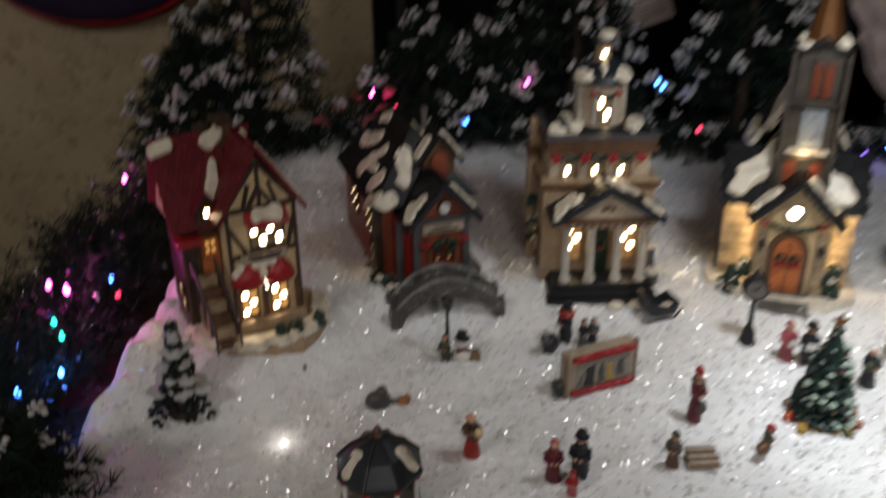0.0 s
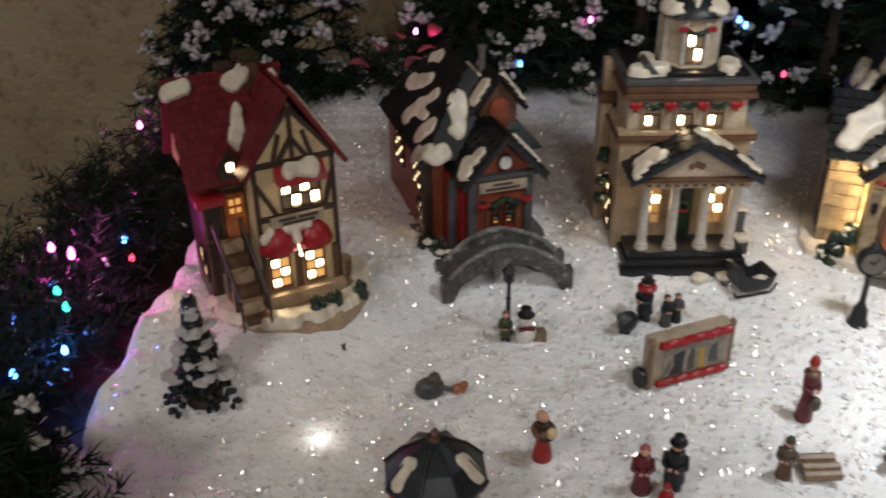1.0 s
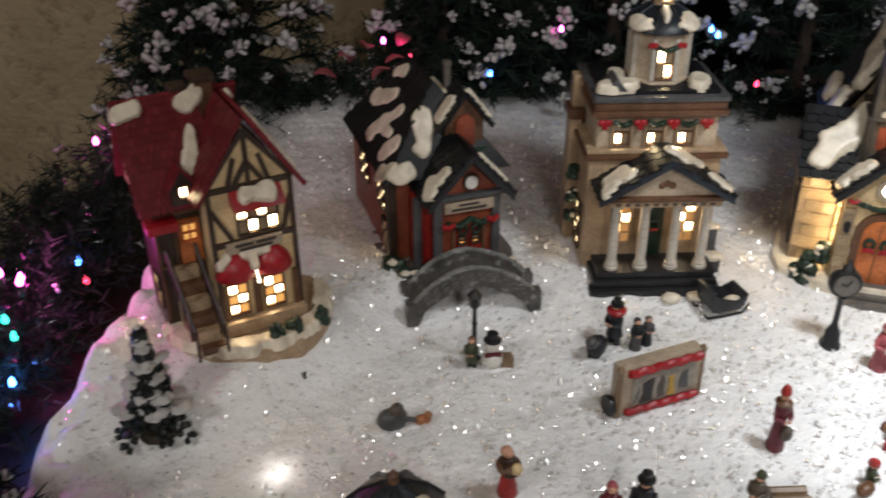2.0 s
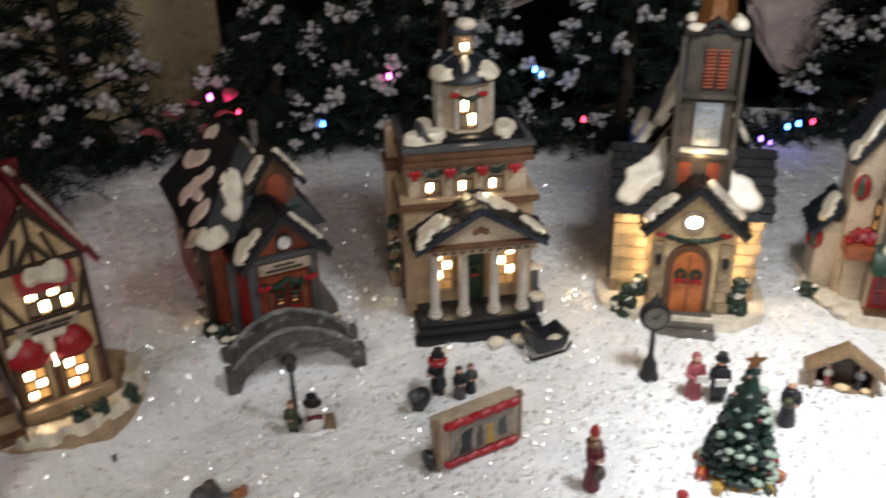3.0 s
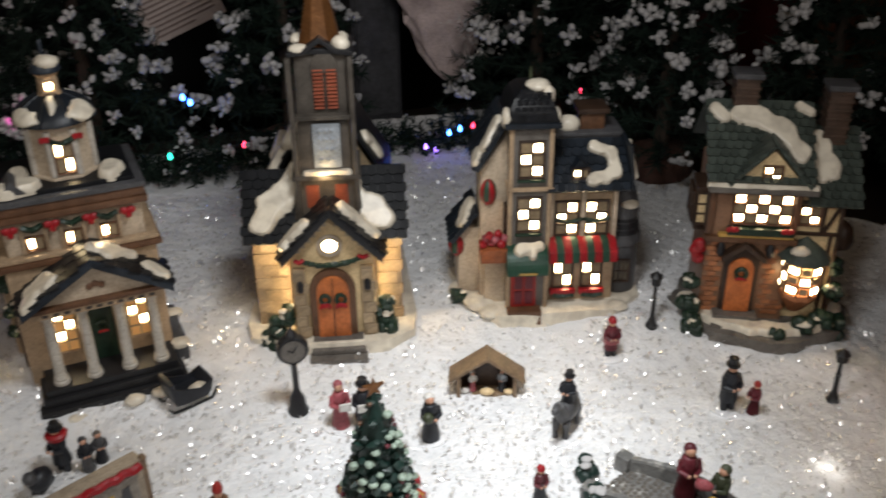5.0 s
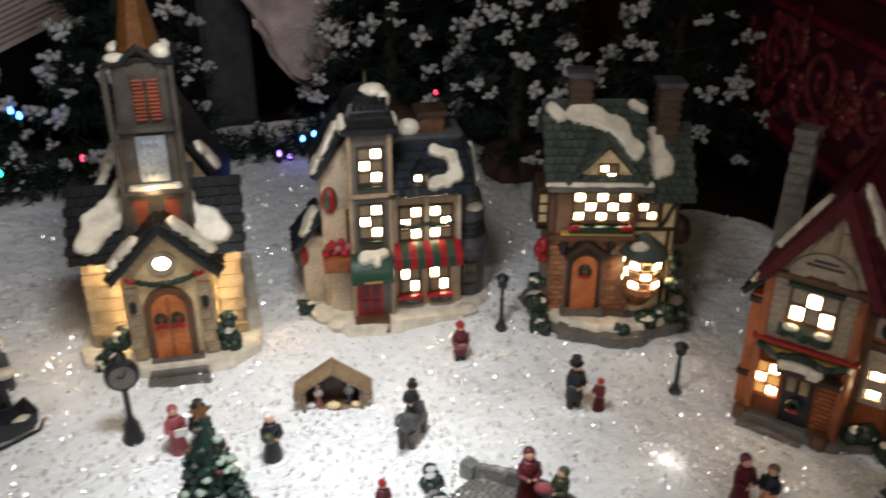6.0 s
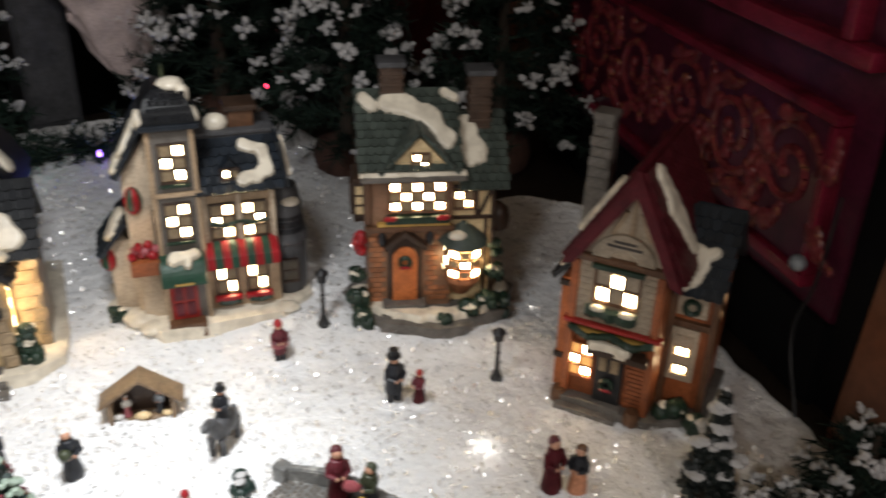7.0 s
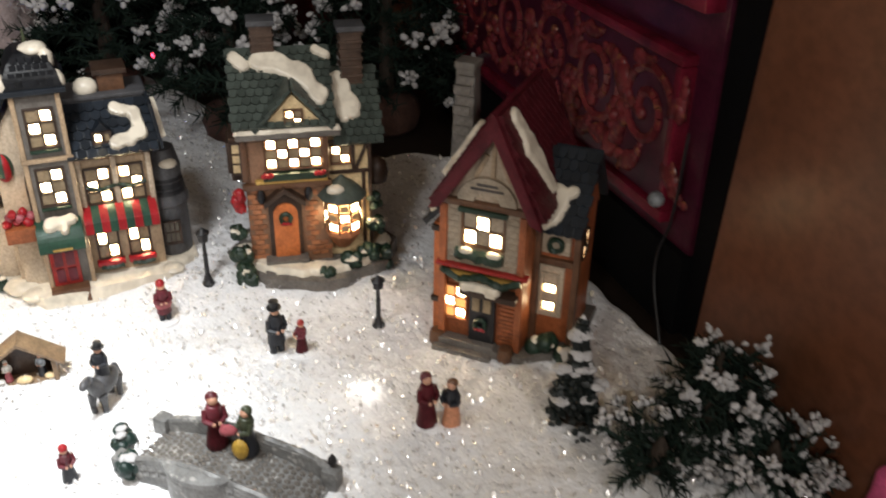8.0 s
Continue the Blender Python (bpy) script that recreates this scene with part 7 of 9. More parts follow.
def street_clock():
    t = stand("street_clock", 0.402, 0.827, -5, "black street clock with round grey face on a post", "clock")
    bm = bmesh.new()
    lathe(bm, [(0.0095, -0.003), (0.0095, 0.003), (0.0075, 0.006), (0.0066, 0.016), (0.004, 0.021), (0.0028, 0.026), (0.0026, 0.050), (0.0045, 0.053)], 14)
    part("post", bm, IRON, t)
    bm = bmesh.new()
    lathe(bm, [(0.0125, -0.005), (0.0140, -0.003), (0.0140, 0.003), (0.0125, 0.005)], 24)
    bmesh.ops.rotate(bm, verts=bm.verts, cent=(0, 0, 0), matrix=Matrix.Rotation(radians(90), 3, "X"))
    bmesh.ops.translate(bm, verts=bm.verts, vec=(0, 0, 0.067))
    case = part("clock_case", bm, IRON, t)
    bm = bmesh.new()
    lathe(bm, [(0.0105, 0), (0.0105, 0.0012)], 24)
    bmesh.ops.rotate(bm, verts=bm.verts, cent=(0, 0, 0), matrix=Matrix.Rotation(radians(90), 3, "X"))
    bmesh.ops.translate(bm, verts=bm.verts, vec=(0, -0.0048, 0.067))
    face = part("clock_face", bm, GREY_STONE, case, "grey clock face")
    for a, r in ((60, 0.007), (150, 0.005)):
        bm = bmesh.new()
        rod(bm, (0, -0.0064, 0.067), (r * math.cos(radians(a)), -0.0064, 0.067 + r * math.sin(radians(a))), 0.0006, segs=6)
        part("clock_hand", bm, IRON, case)
    bm = bmesh.new()
    lathe(bm, [(0.006, 0), (0.005, 0.004), (0.002, 0.007), (0.0006, 0.012)], 10, (0, 0, 0.079))
    part("finial", bm, IRON, t)


street_clock()


def arched_bridge(x, y, turn, length, width, rise, wall, label, mat, sink=0.002):
    """A hump-backed toy bridge: arch, deck and two parapets."""
    t = stand("toy_bridge", x, y, turn, label, "bridge", sink=sink)
    n = 20

    def top(f):
        return 0.006 + rise * math.sin(math.pi * f) ** 0.8

    def under(f):
        return max(-0.006, top(f) - 0.011) if 0.08 < f < 0.92 else -0.006
    for name, y0, y1, add in (("deck", -width / 2, width / 2, 0.0), ("parapet", -width / 2 - 0.004, -width / 2 + 0.002, wall), ("parapet", width / 2 - 0.002, width / 2 + 0.004, wall)):
        bm = bmesh.new()
        for k in range(n):
            f0, f1 = k / n, (k + 1) / n
            x0, x1 = (f0 - 0.5) * length, (f1 - 0.5) * length
            w0, w1 = (add * (0.75 + 0.25 * abs(math.sin(5 * f)) if add else 0) for f in (f0, f1))
            vs = [bm.verts.new(p) for p in ((x0, y0, under(f0)), (x1, y0, under(f1)), (x1, y0, top(f1) + w1), (x0, y0, top(f0) + w0), (x0, y1, under(f0)), (x1, y1, under(f1)), (x1, y1, top(f1) + w1), (x0, y1, top(f0) + w0))]
            for q in ((0, 1, 2, 3), (7, 6, 5, 4), (3, 2, 6, 7), (0, 4, 5, 1)):
                bm.faces.new([vs[i] for i in q])
            if k == 0:
                bm.faces.new([vs[i] for i in (0, 3, 7, 4)])
            if k == n - 1:
                bm.faces.new([vs[i] for i in (1, 5, 6, 2)])
        bmesh.ops.remove_doubles(bm, verts=bm.verts, dist=1e-5)
        bmesh.ops.subdivide_edges(bm, edges=bm.edges, cuts=1)
        part(name, bm, mat, t, uneven=0.0014)
    for y0 in (-width / 2 - 0.001, width / 2 + 0.001):
        bm = bmesh.new()
        tube(bm, [((k / n - 0.5) * length, y0, top(k / n) + wall * (0.75 + 0.25 * abs(math.sin(5 * k / n)))) for k in range(n + 1)], 0.0030, 0.35, step=0.003)
        part("coping", bm, BRIDGE, t, "paler worn coping stones")
    # stones on the near parapet and round the arch
    tb = bmesh.new()
    bx(tb, -0.0035, 0.0035, -0.0012, 0.0012, -0.0022, 0.0022)
    bmesh.ops.bevel(tb, geom=list(tb.edges), offset=0.0006, segments=1, affect="EDGES")
    me = bpy.data.meshes.new("stone")
    tb.to_mesh(me)
    tb.free()
    finish(me, mat)
    for k in range(int(length / 0.008)):
        f = (k + 0.5) / int(length / 0.008)
        xx = (f - 0.5) * length
        zt = top(f)
        slope = math.degrees(math.atan2(top(min(1, f + 0.02)) - top(max(0, f - 0.02)), 0.04 * length))
        for j in range(2):
            ob = new("stone", me)
            ob.parent = t
            ob.matrix_basis = pose(xx + 0.002 * j, -width / 2 - 0.0042, zt + wall * 0.75 - 0.003 - 0.0055 * j, 0, -slope, 0) @ pose(0, 0, 0, random.uniform(-4, 4), random.uniform(-4, 4), 0) @ pose(0, 0.0009, 0)
    for s in (-1, 1):
        for e in (-1, 1):
            bm = bmesh.new()
            bx(bm, e * length * 0.5 - 0.006, e * length * 0.5 + 0.006, s * width * 0.5 - 0.006, s * width * 0.5 + 0.006, -0.006, 0.014 + wall * 0.6)
            part("end_post", bm, mat, t, bevel=0.0015, uneven=0.001)
    return t


arched_bridge(0.077, 0.862, 14, 0.116, 0.032, 0.035, 0.008, "grey stone humpback toy bridge with snow patches", OLD_STONE, sink=0.002)
b2 = arched_bridge(0.645, 0.580, -62, 0.150, 0.048, 0.014, 0.012, "grey stone toy bridge with cobbled deck and a rounded bay", BRIDGE)
bm = bmesh.new()
ring = [(-0.008 + 0.029 * math.cos(math.pi + math.pi * k / 16), -0.022 + 0.017 * math.sin(math.pi + math.pi * k / 16)) for k in range(17)]
for z0, z1, grow in ((-0.006, 0.027, 0.94), (0.0272, 0.032, 1.0)):
    a = [bm.verts.new((-0.008 + (x + 0.008) * grow, -0.022 + (y + 0.022) * grow, z0)) for x, y in ring]
    b = [bm.verts.new((-0.008 + (x + 0.008) * grow, -0.022 + (y + 0.022) * grow, z1)) for x, y in ring]
    bm.faces.new(a[::-1])
    bm.faces.new(b)
    for k in range(17):
        bm.faces.new((a[k], a[(k + 1) % 17], b[(k + 1) % 17], b[k]))
part("bay", bm, BRIDGE, b2, "rounded viewing bay", bevel=0.001, uneven=0.0006)
tb = bmesh.new()
ball(tb, (0, 0, 0), 0.0024, sub=1, sc=(1.2, 1, 0.5))
cob = bpy.data.meshes.new("cobble")
tb.to_mesh(cob)
tb.free()
finish(cob, GREY_STONE)
for i in range(26):
    for j in range(8):
        f = (i + 0.5 + random.uniform(-0.2, 0.2)) / 26
        stone = new("cobble", cob)
        stone.parent = b2
        stone.matrix_basis = pose((f - 0.5) * 0.148, -0.018 + 0.0051 * (j + 0.5 * (i % 2)), 0.0062 + 0.014 * math.sin(math.pi * f) ** 0.8, 0, 0, random.uniform(0, 180))
bm = bmesh.new()
mats_ = [PLUM, MAROON, SKIN, OLIVE, MUSTARD, ROSE, ROOF_SNOW, NAVY]
add_figure(bm, -0.012, 0.004, 0.052, 30, True, "bonnet", 0, 1, 2, 0)
add_figure(bm, 0.014, -0.002, 0.046, -40, True, "bonnet", 3, 7, 2, 3)
ball(bm, (0.010, -0.010, 0.010), 0.008, 4, 2, (0.8, 0.5, 1.2))
ball(bm, (0.002, -0.008, 0.026), 0.0055, 5, 2, (1.3, 0.8, 0.8), 0.3)
ob = part("figurine", bm, mats_, None, "painted figurine pair in plum and in green with mustard skirt")
ob.matrix_basis = pose(0.655, 0.590, ground_z(0.655, 0.590) + 0.0185, 0, 0, -45)
tagged(ob, category="figurine", group="figurines in the snow")
t = stand("fence_post", 0.703, 0.527, 20, "short black iron fence post at the bridge end", "post")
bm = bmesh.new()
lathe(bm, [(0.004, -0.003), (0.004, 0.003), (0.0022, 0.006), (0.0022, 0.020), (0.0036, 0.022), (0.0030, 0.026), (0.001, 0.029)], 10)
part("shaft", bm, IRON, t)


def dark_bush(x, y, r, label="small dark green toy bush by the bridge"):
    t = stand("toy_bush", x, y, 0, label, "bush", "toy bushes")
    bm = bmesh.new()
    for k in range(8):
        ball(bm, (random.uniform(-0.6, 0.6) * r, random.uniform(-0.6, 0.6) * r, random.uniform(0.2, 1.3) * r), r * random.uniform(0.45, 0.65), sub=2, rough=0.35)
    ob = part("foliage", bm, TREE_GREEN, t)
    for k in range(3):
        bm = bmesh.new()
        ball(bm, (random.uniform(-0.4, 0.4) * r, random.uniform(-0.5, 0.2) * r, random.uniform(1.2, 1.7) * r), r * 0.35, sub=2, sc=(1.3, 1.1, 0.55), rough=0.3)
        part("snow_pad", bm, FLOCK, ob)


dark_bush(0.590, 0.628, 0.012)
dark_bush(0.598, 0.662, 0.010)


def puppet_cart():
    """A wagon-like show board with red valances and a framed picture."""
    t = stand("show_cart", 0.234, 0.739, 26, "tan toy show cart with red valances and a framed picture", "cart")
    w = 0.039
    bm = bmesh.new()
    bx(bm, -w, w, -0.005, 0.009, 0.002, 0.047)
    part("board", bm, SIGN, t, bevel=0.0016, uneven=0.0005)
    bm = bmesh.new()
    bx(bm, -w * 0.72, w * 0.80, -0.0066, -0.004, 0.009, 0.038)
    pic = part("picture", bm, PICTURE, t, "framed picture of plain dark and yellow shapes", bevel=0.0004)
    for x0, x1, z0, z1, m in ((-0.020, -0.008, 0.012, 0.031, IRON), (-0.005, 0.003, 0.012, 0.030, FUR), (0.005, 0.012, 0.012, 0.029, MUSTARD), (0.015, 0.025, 0.013, 0.030, GREY_DARK), (-0.026, -0.022, 0.013, 0.026, GREY_STONE)):
        pb = bmesh.new()
        prism(pb, [(x + random.uniform(-0.002, 0.002), z + random.uniform(-0.002, 0.002)) for x, z in ((x0, z0), (x1, z0), (x1, (z0 + z1) / 2), (x1 - 0.002, z1), ((x0 + x1) / 2, z1 + 0.002), (x0 + 0.002, z1), (x0, (z0 + z1) / 2))], -0.0074, -0.006)
        part("painted_shape", pb, m, pic)
    for z, dz in ((0.044, 0.0035), (0.0055, 0.003)):
        bm = bmesh.new()
        tube(bm, [(-w * 0.86 + w * 1.76 * k / 10, -0.0075, z - (0.0015 if k % 2 else 0)) for k in range(11)], dz, 0.25)
        part("valance", bm, RED, t, "red scalloped valance")
    for x in (-w, w):
        bm = bmesh.new()
        lathe(bm, [(0.0028, 0), (0.0028, 0.044), (0.0036, 0.046), (0.002, 0.049)], 10, (x, -0.003, 0))
        part("corner_post", bm, WOOD, t)
    bm = bmesh.new()
    lathe(bm, [(0.009, -0.002), (0.009, 0.002)], 18)
    bmesh.ops.rotate(bm, verts=bm.verts, cent=(0, 0, 0), matrix=Matrix.Rotation(radians(90), 3, "Y"))
    bmesh.ops.translate(bm, verts=bm.verts, vec=(-w - 0.005, 0.002, 0.009))
    part("wheel", bm, IRON, t, "black cart wheel", bevel=0.0005)


puppet_cart()


def sleigh():
    t = stand("toy_sleigh", 0.312, 0.872, 20, "black toy sleigh with snow on its seat", "sleigh")
    bm = bmesh.new()
    prof = [(-0.020, 0.030), (-0.017, 0.010), (-0.010, 0.006), (0.012, 0.006), (0.018, 0.010), (0.021, 0.022), (0.018, 0.023), (0.013, 0.013), (-0.006, 0.012), (-0.012, 0.016), (-0.015, 0.031)]
    prism(bm, prof, -0.013, 0.013)
    part("body", bm, NAVY, t, bevel=0.001)
    for y in (-0.013, 0.013):
        bm = bmesh.new()
        prism(bm, [(-0.019, 0.028), (-0.016, 0.008), (0.014, 0.007), (0.020, 0.022), (0.008, 0.017), (-0.008, 0.022)], y - 0.001, y + 0.001)
        part("side_panel", bm, NAVY, t, bevel=0.0005)
    for y in (-0.011, 0.011):
        bm = bmesh.new()
        pts = [(-0.022, 0.006), (-0.019, 0.001), (0.0, 0.0005), (0.018, 0.001), (0.024, 0.010)]
        for a, b in zip(pts, pts[1:]):
            rod(bm, (a[0], y, a[1]), (b[0], y, b[1]), 0.0012, segs=8)
        part("runner", bm, IRON, t)
    bm = bmesh.new()
    ball(bm, (0.008, -0.006, 0.0145), 0.0062, sub=2, sc=(1.4, 0.9, 0.5), rough=0.2)
    part("snow_pad", bm, ROOF_SNOW, t)


sleigh()


def nativity():
    t = stand("toy_stable", 0.571, 0.800, -22, "open wooden toy stable with small painted shapes inside", "stable")
    t.matrix_basis = t.matrix_basis @ Matrix.Diagonal((0.82, 0.9, 1.0, 1))
    roof(t, (-0.041, -0.018, 0.017), (0, 0.026, 0), (0.041, 0, 0.024), WOOD, t=0.003, name="roof", label="weathered wooden roof slope")
    roof(t, (0.041, -0.018, 0.017), (0, 0.026, 0), (-0.041, 0, 0.024), WOOD, t=0.003, name="roof", label="weathered wooden roof slope")
    bm = bmesh.new()
    rod(bm, (0, -0.018, 0.0425), (0, 0.008, 0.0425), 0.0020)
    part("ridge_pole", bm, WOOD, t)
    boxes("back_wall", t, TIMBER, [(-0.031, 0.031, 0.003, 0.006, -0.004, 0.023)])
    for x in (-0.031, 0.031):
        boxes("side_wall", t, WOOD, [(x - 0.002, x + 0.002, -0.010, 0.0028, -0.004, 0.023)])
        boxes("post", t, WOOD, [(x - 0.0025, x + 0.0025, -0.015, -0.0102, -0.004, 0.024)])
    bm = bmesh.new()
    prism(bm, [(-0.033, 0.0215), (0.033, 0.0215), (0.0, 0.0405)], 0.003, 0.0058)
    part("back_gable", bm, TIMBER, t)
    bm = bmesh.new()
    foot(bm, 0.030, 0.014, 0)
    part("floor_board", bm, WOOD, t)
    bm = bmesh.new()
    ms = [ROSE, NAVY, SKIN, CREAM, WHITE, SILVER]
    add_figure(bm, -0.013, -0.005, 0.022, 20, True, "bonnet", 4, 0, 2, 4, z=0.002)
    add_figure(bm, 0.014, -0.004, 0.024, -20, True, "bonnet", 5, 1, 2, 5, z=0.002)
    ball(bm, (0.0, -0.011, 0.005), 0.0042, 3, 2, (1.6, 1, 0.8))
    ball(bm, (-0.020, -0.008, 0.004), 0.0034, 4, 2, (1.4, 0.9, 0.9))
    ball(bm, (0.020, -0.009, 0.004), 0.0034, 3, 2, (1.4, 0.9, 0.9))
    ob = part("figurine", bm, ms, None, "tiny painted figurines inside the wooden stable")
    ob.matrix_basis = pose(0.571, 0.800, ground_z(0.571, 0.800) - 0.0005, 0, 0, -22)
    tagged(ob, category="figurine", group="figurines in the snow")


nativity()


def gazebo():
    t = stand("toy_gazebo", 0.038, 0.566, 10, "toy gazebo with blue-black eight-sided roof and red garlands", "gazebo")
    h0 = 0.040
    bm = bmesh.new()
    lathe(bm, [(0.037, h0), (0.037, h0 + 0.003), (0.024, h0 + 0.018), (0.010, h0 + 0.028), (0.004, h0 + 0.031)], 8, turn=math.pi / 8)
    rf = part("roof", bm, BLUE_ROOF, t, bevel=0.0006)
    for k in range(8):
        a = math.pi / 8 + math.pi / 4 * k
        bm = bmesh.new()
        rod(bm, (0.037 * math.cos(a), 0.037 * math.sin(a), h0 + 0.003), (0.024 * math.cos(a), 0.024 * math.sin(a), h0 + 0.0185), 0.0012, segs=6)
        rod(bm, (0.024 * math.cos(a), 0.024 * math.sin(a), h0 + 0.0185), (0.008 * math.cos(a), 0.008 * math.sin(a), h0 + 0.0295), 0.0012, segs=6)
        part("hip_rib", bm, IRON, rf)
        b = a + math.pi / 8
        for j in range(5):
            rr = 0.034 - 0.0048 * j
            zz = h0 + 0.0042 + 0.0058 * j - 0.0004 * j * j
            m = max(1, 5 - j)
            for i in range(m):
                pb = bmesh.new()
                half = rr * math.tan(math.pi / 8) * 0.92
                bx(pb, -0.0028, 0.0016, -half + 2 * half * i / m + 0.0003, -half + 2 * half * (i + 1) / m - 0.0003, -0.0008, 0.0010)
                bmesh.ops.rotate(pb, verts=pb.verts, cent=(0, 0, 0), matrix=Matrix.Rotation(radians(46 if j < 3 else 34), 3, "Y"))
                bmesh.ops.translate(pb, verts=pb.verts, vec=(rr * math.cos(math.pi / 8) * 1.02, 0, zz))
                bmesh.ops.rotate(pb, verts=pb.verts, cent=(0, 0, 0), matrix=Matrix.Rotation(b, 3, "Z"))
                part("shingle", pb, BLUE_ROOF, rf)
        bm = bmesh.new()
        lathe(bm, [(0.0022, -0.004), (0.0018, h0)], 8, (0.031 * math.cos(a), 0.031 * math.sin(a), 0))
        part("post", bm, WHITE, t)
        c = Vector((math.cos(a), math.sin(a), 0)) * 0.031
        d = Vector((math.cos(a + math.pi / 4), math.sin(a + math.pi / 4), 0)) * 0.031
        bm = bmesh.new()
        tube(bm, [(*c.lerp(d, i / 4).xy, h0 - 0.002 - 0.003 * math.sin(math.pi * i / 4)) for i in range(5)], 0.0026, 0.4)
        part("garland", bm, GREEN, t)
        bm = bmesh.new()
        ball(bm, c + Vector((0, 0, h0 - 0.003)), 0.0042, sub=2)
        part("bow", bm, RED, t, "red bow")
        if k != 6:
            bm = bmesh.new()
            for i in range(5):
                p = c.lerp(d, (i + 0.5) / 5)
                rod(bm, (p.x, p.y, 0.004), (p.x, p.y, 0.014), 0.0008, segs=6)
            rod(bm, c + Vector((0, 0, 0.014)), d + Vector((0, 0, 0.014)), 0.0011, segs=6)
            part("railing", bm, WHITE, t)
    bm = bmesh.new()
    lathe(bm, [(0.036, -0.006), (0.036, 0.003), (0.034, 0.004)], 8, turn=math.pi / 8)
    part("floor_deck", bm, GREY_STONE, t)
    bm = bmesh.new()
    lathe(bm, [(0.004, 0), (0.0024, 0.004), (0.0036, 0.007), (0.001, 0.011)], 10, (0, 0, h0 + 0.030))
    part("finial", bm, BROWN, t)
    for a in (-150, -28):
        c = Vector((math.cos(radians(a)), math.sin(radians(a)), 0))
        up = Vector((-c.x * 0.66, -c.y * 0.66, 0.75))
        un = Vector((-c.y, c.x, 0))
        snow_patch(t, c * 0.033 + Vector((0, 0, h0 + 0.0045)), un, up.normalized(), un.cross(up.normalized()), [(0.0, 0.004, 0.0, 0.020, 0.0052)], 0.003)


gazebo()


def christmas_tree():
    t = stand("christmas_tree", 0.439, 0.700, 0, "small decorated green Christmas tree with brown star", "Christmas tree")
    bm = bmesh.new()
    rng = random.Random(4)
    for j in range(11):
        f = j / 10
        z, r = 0.008 + 0.088 * f, 0.0225 * (1 - f) ** 0.72 + 0.003
        m = max(5, int(17 * (1 - f)) + 3)
        for k in range(m):
            a = 2 * math.pi * (k + 0.5 * (j % 2)) / m + rng.uniform(-0.1, 0.1)
            tip = Vector((r * math.cos(a), r * math.sin(a), z - 0.002))
            ball(bm, tip * rng.uniform(0.86, 1.0) + Vector((0, 0, 0.003 + rng.uniform(-0.002, 0.002))), 0.0062 * (1 - 0.4 * f), sub=1, sc=(1, 1, 0.8), rough=0.4)
    lathe(bm, [(0.020, 0.004), (0.017, 0.03), (0.011, 0.07), (0.001, 0.102)], 10)
    part("foliage", bm, TREE_GREEN, t, uneven=0.0012)
    cols = [PLUM, SAGE, SAGE, BROWN, SAGE, SAGE]
    for k in range(72):
        f = rng.random() ** 1.3
        a = rng.uniform(0, 2 * math.pi)
        r = 0.0250 * (1 - f) ** 0.72 + 0.004
        bm = bmesh.new()
        big = k % 6 in (1, 2, 4, 5)
        ball(bm, (r * math.cos(a), r * math.sin(a), 0.008 + 0.088 * f), 0.0022 if not big else rng.uniform(0.0026, 0.0042), sub=1 if not big else 2, sc=(1, 1, 0.6 if big else 1), rough=0.2 if big else 0)
        part("sage_dab" if big else "bauble", bm, cols[k % 6], t)
    bm = bmesh.new()
    pts = []
    for k in range(10):
        r = 0.0085 if k % 2 == 0 else 0.0035
        pts.append((r * math.sin(math.pi * k / 5), 0.106 + r * math.cos(math.pi * k / 5)))
    prism(bm, pts, -0.0012, 0.0012)
    part("star", bm, COPPER, t, "brown glittered star")
    bm = bmesh.new()
    lathe(bm, [(0.027, -0.003), (0.028, 0.001), (0.025, 0.003)], 20)
    part("tree_skirt", bm, GOLD, t, "gold-edged tree skirt")


christmas_tree()
for k, (a, r, m) in enumerate(((0.1, 0.036, RED), (0.7, 0.039, BROWN), (2.6, 0.036, PLUM), (3.3, 0.038, RED), (3.9, 0.040, GOLD), (5.2, 0.040, OLIVE), (5.8, 0.038, DOOR_RED))):
    s = stand("gift_box", 0.439 + 0.82 * r * math.cos(a), 0.700 + 0.82 * r * math.sin(a), 20 * k, "tiny wrapped gift box under the tree", "gift", "gifts under the tree")
    boxes("box", s, m, [(-0.0045, 0.0045, -0.004, 0.004, -0.001, 0.008)], bevel=0.0008)
    boxes("ribbon", s, GOLD, [(-0.0048, 0.0048, -0.0008, 0.0008, -0.001, 0.0085)], bevel=0.0002, uneven=0)


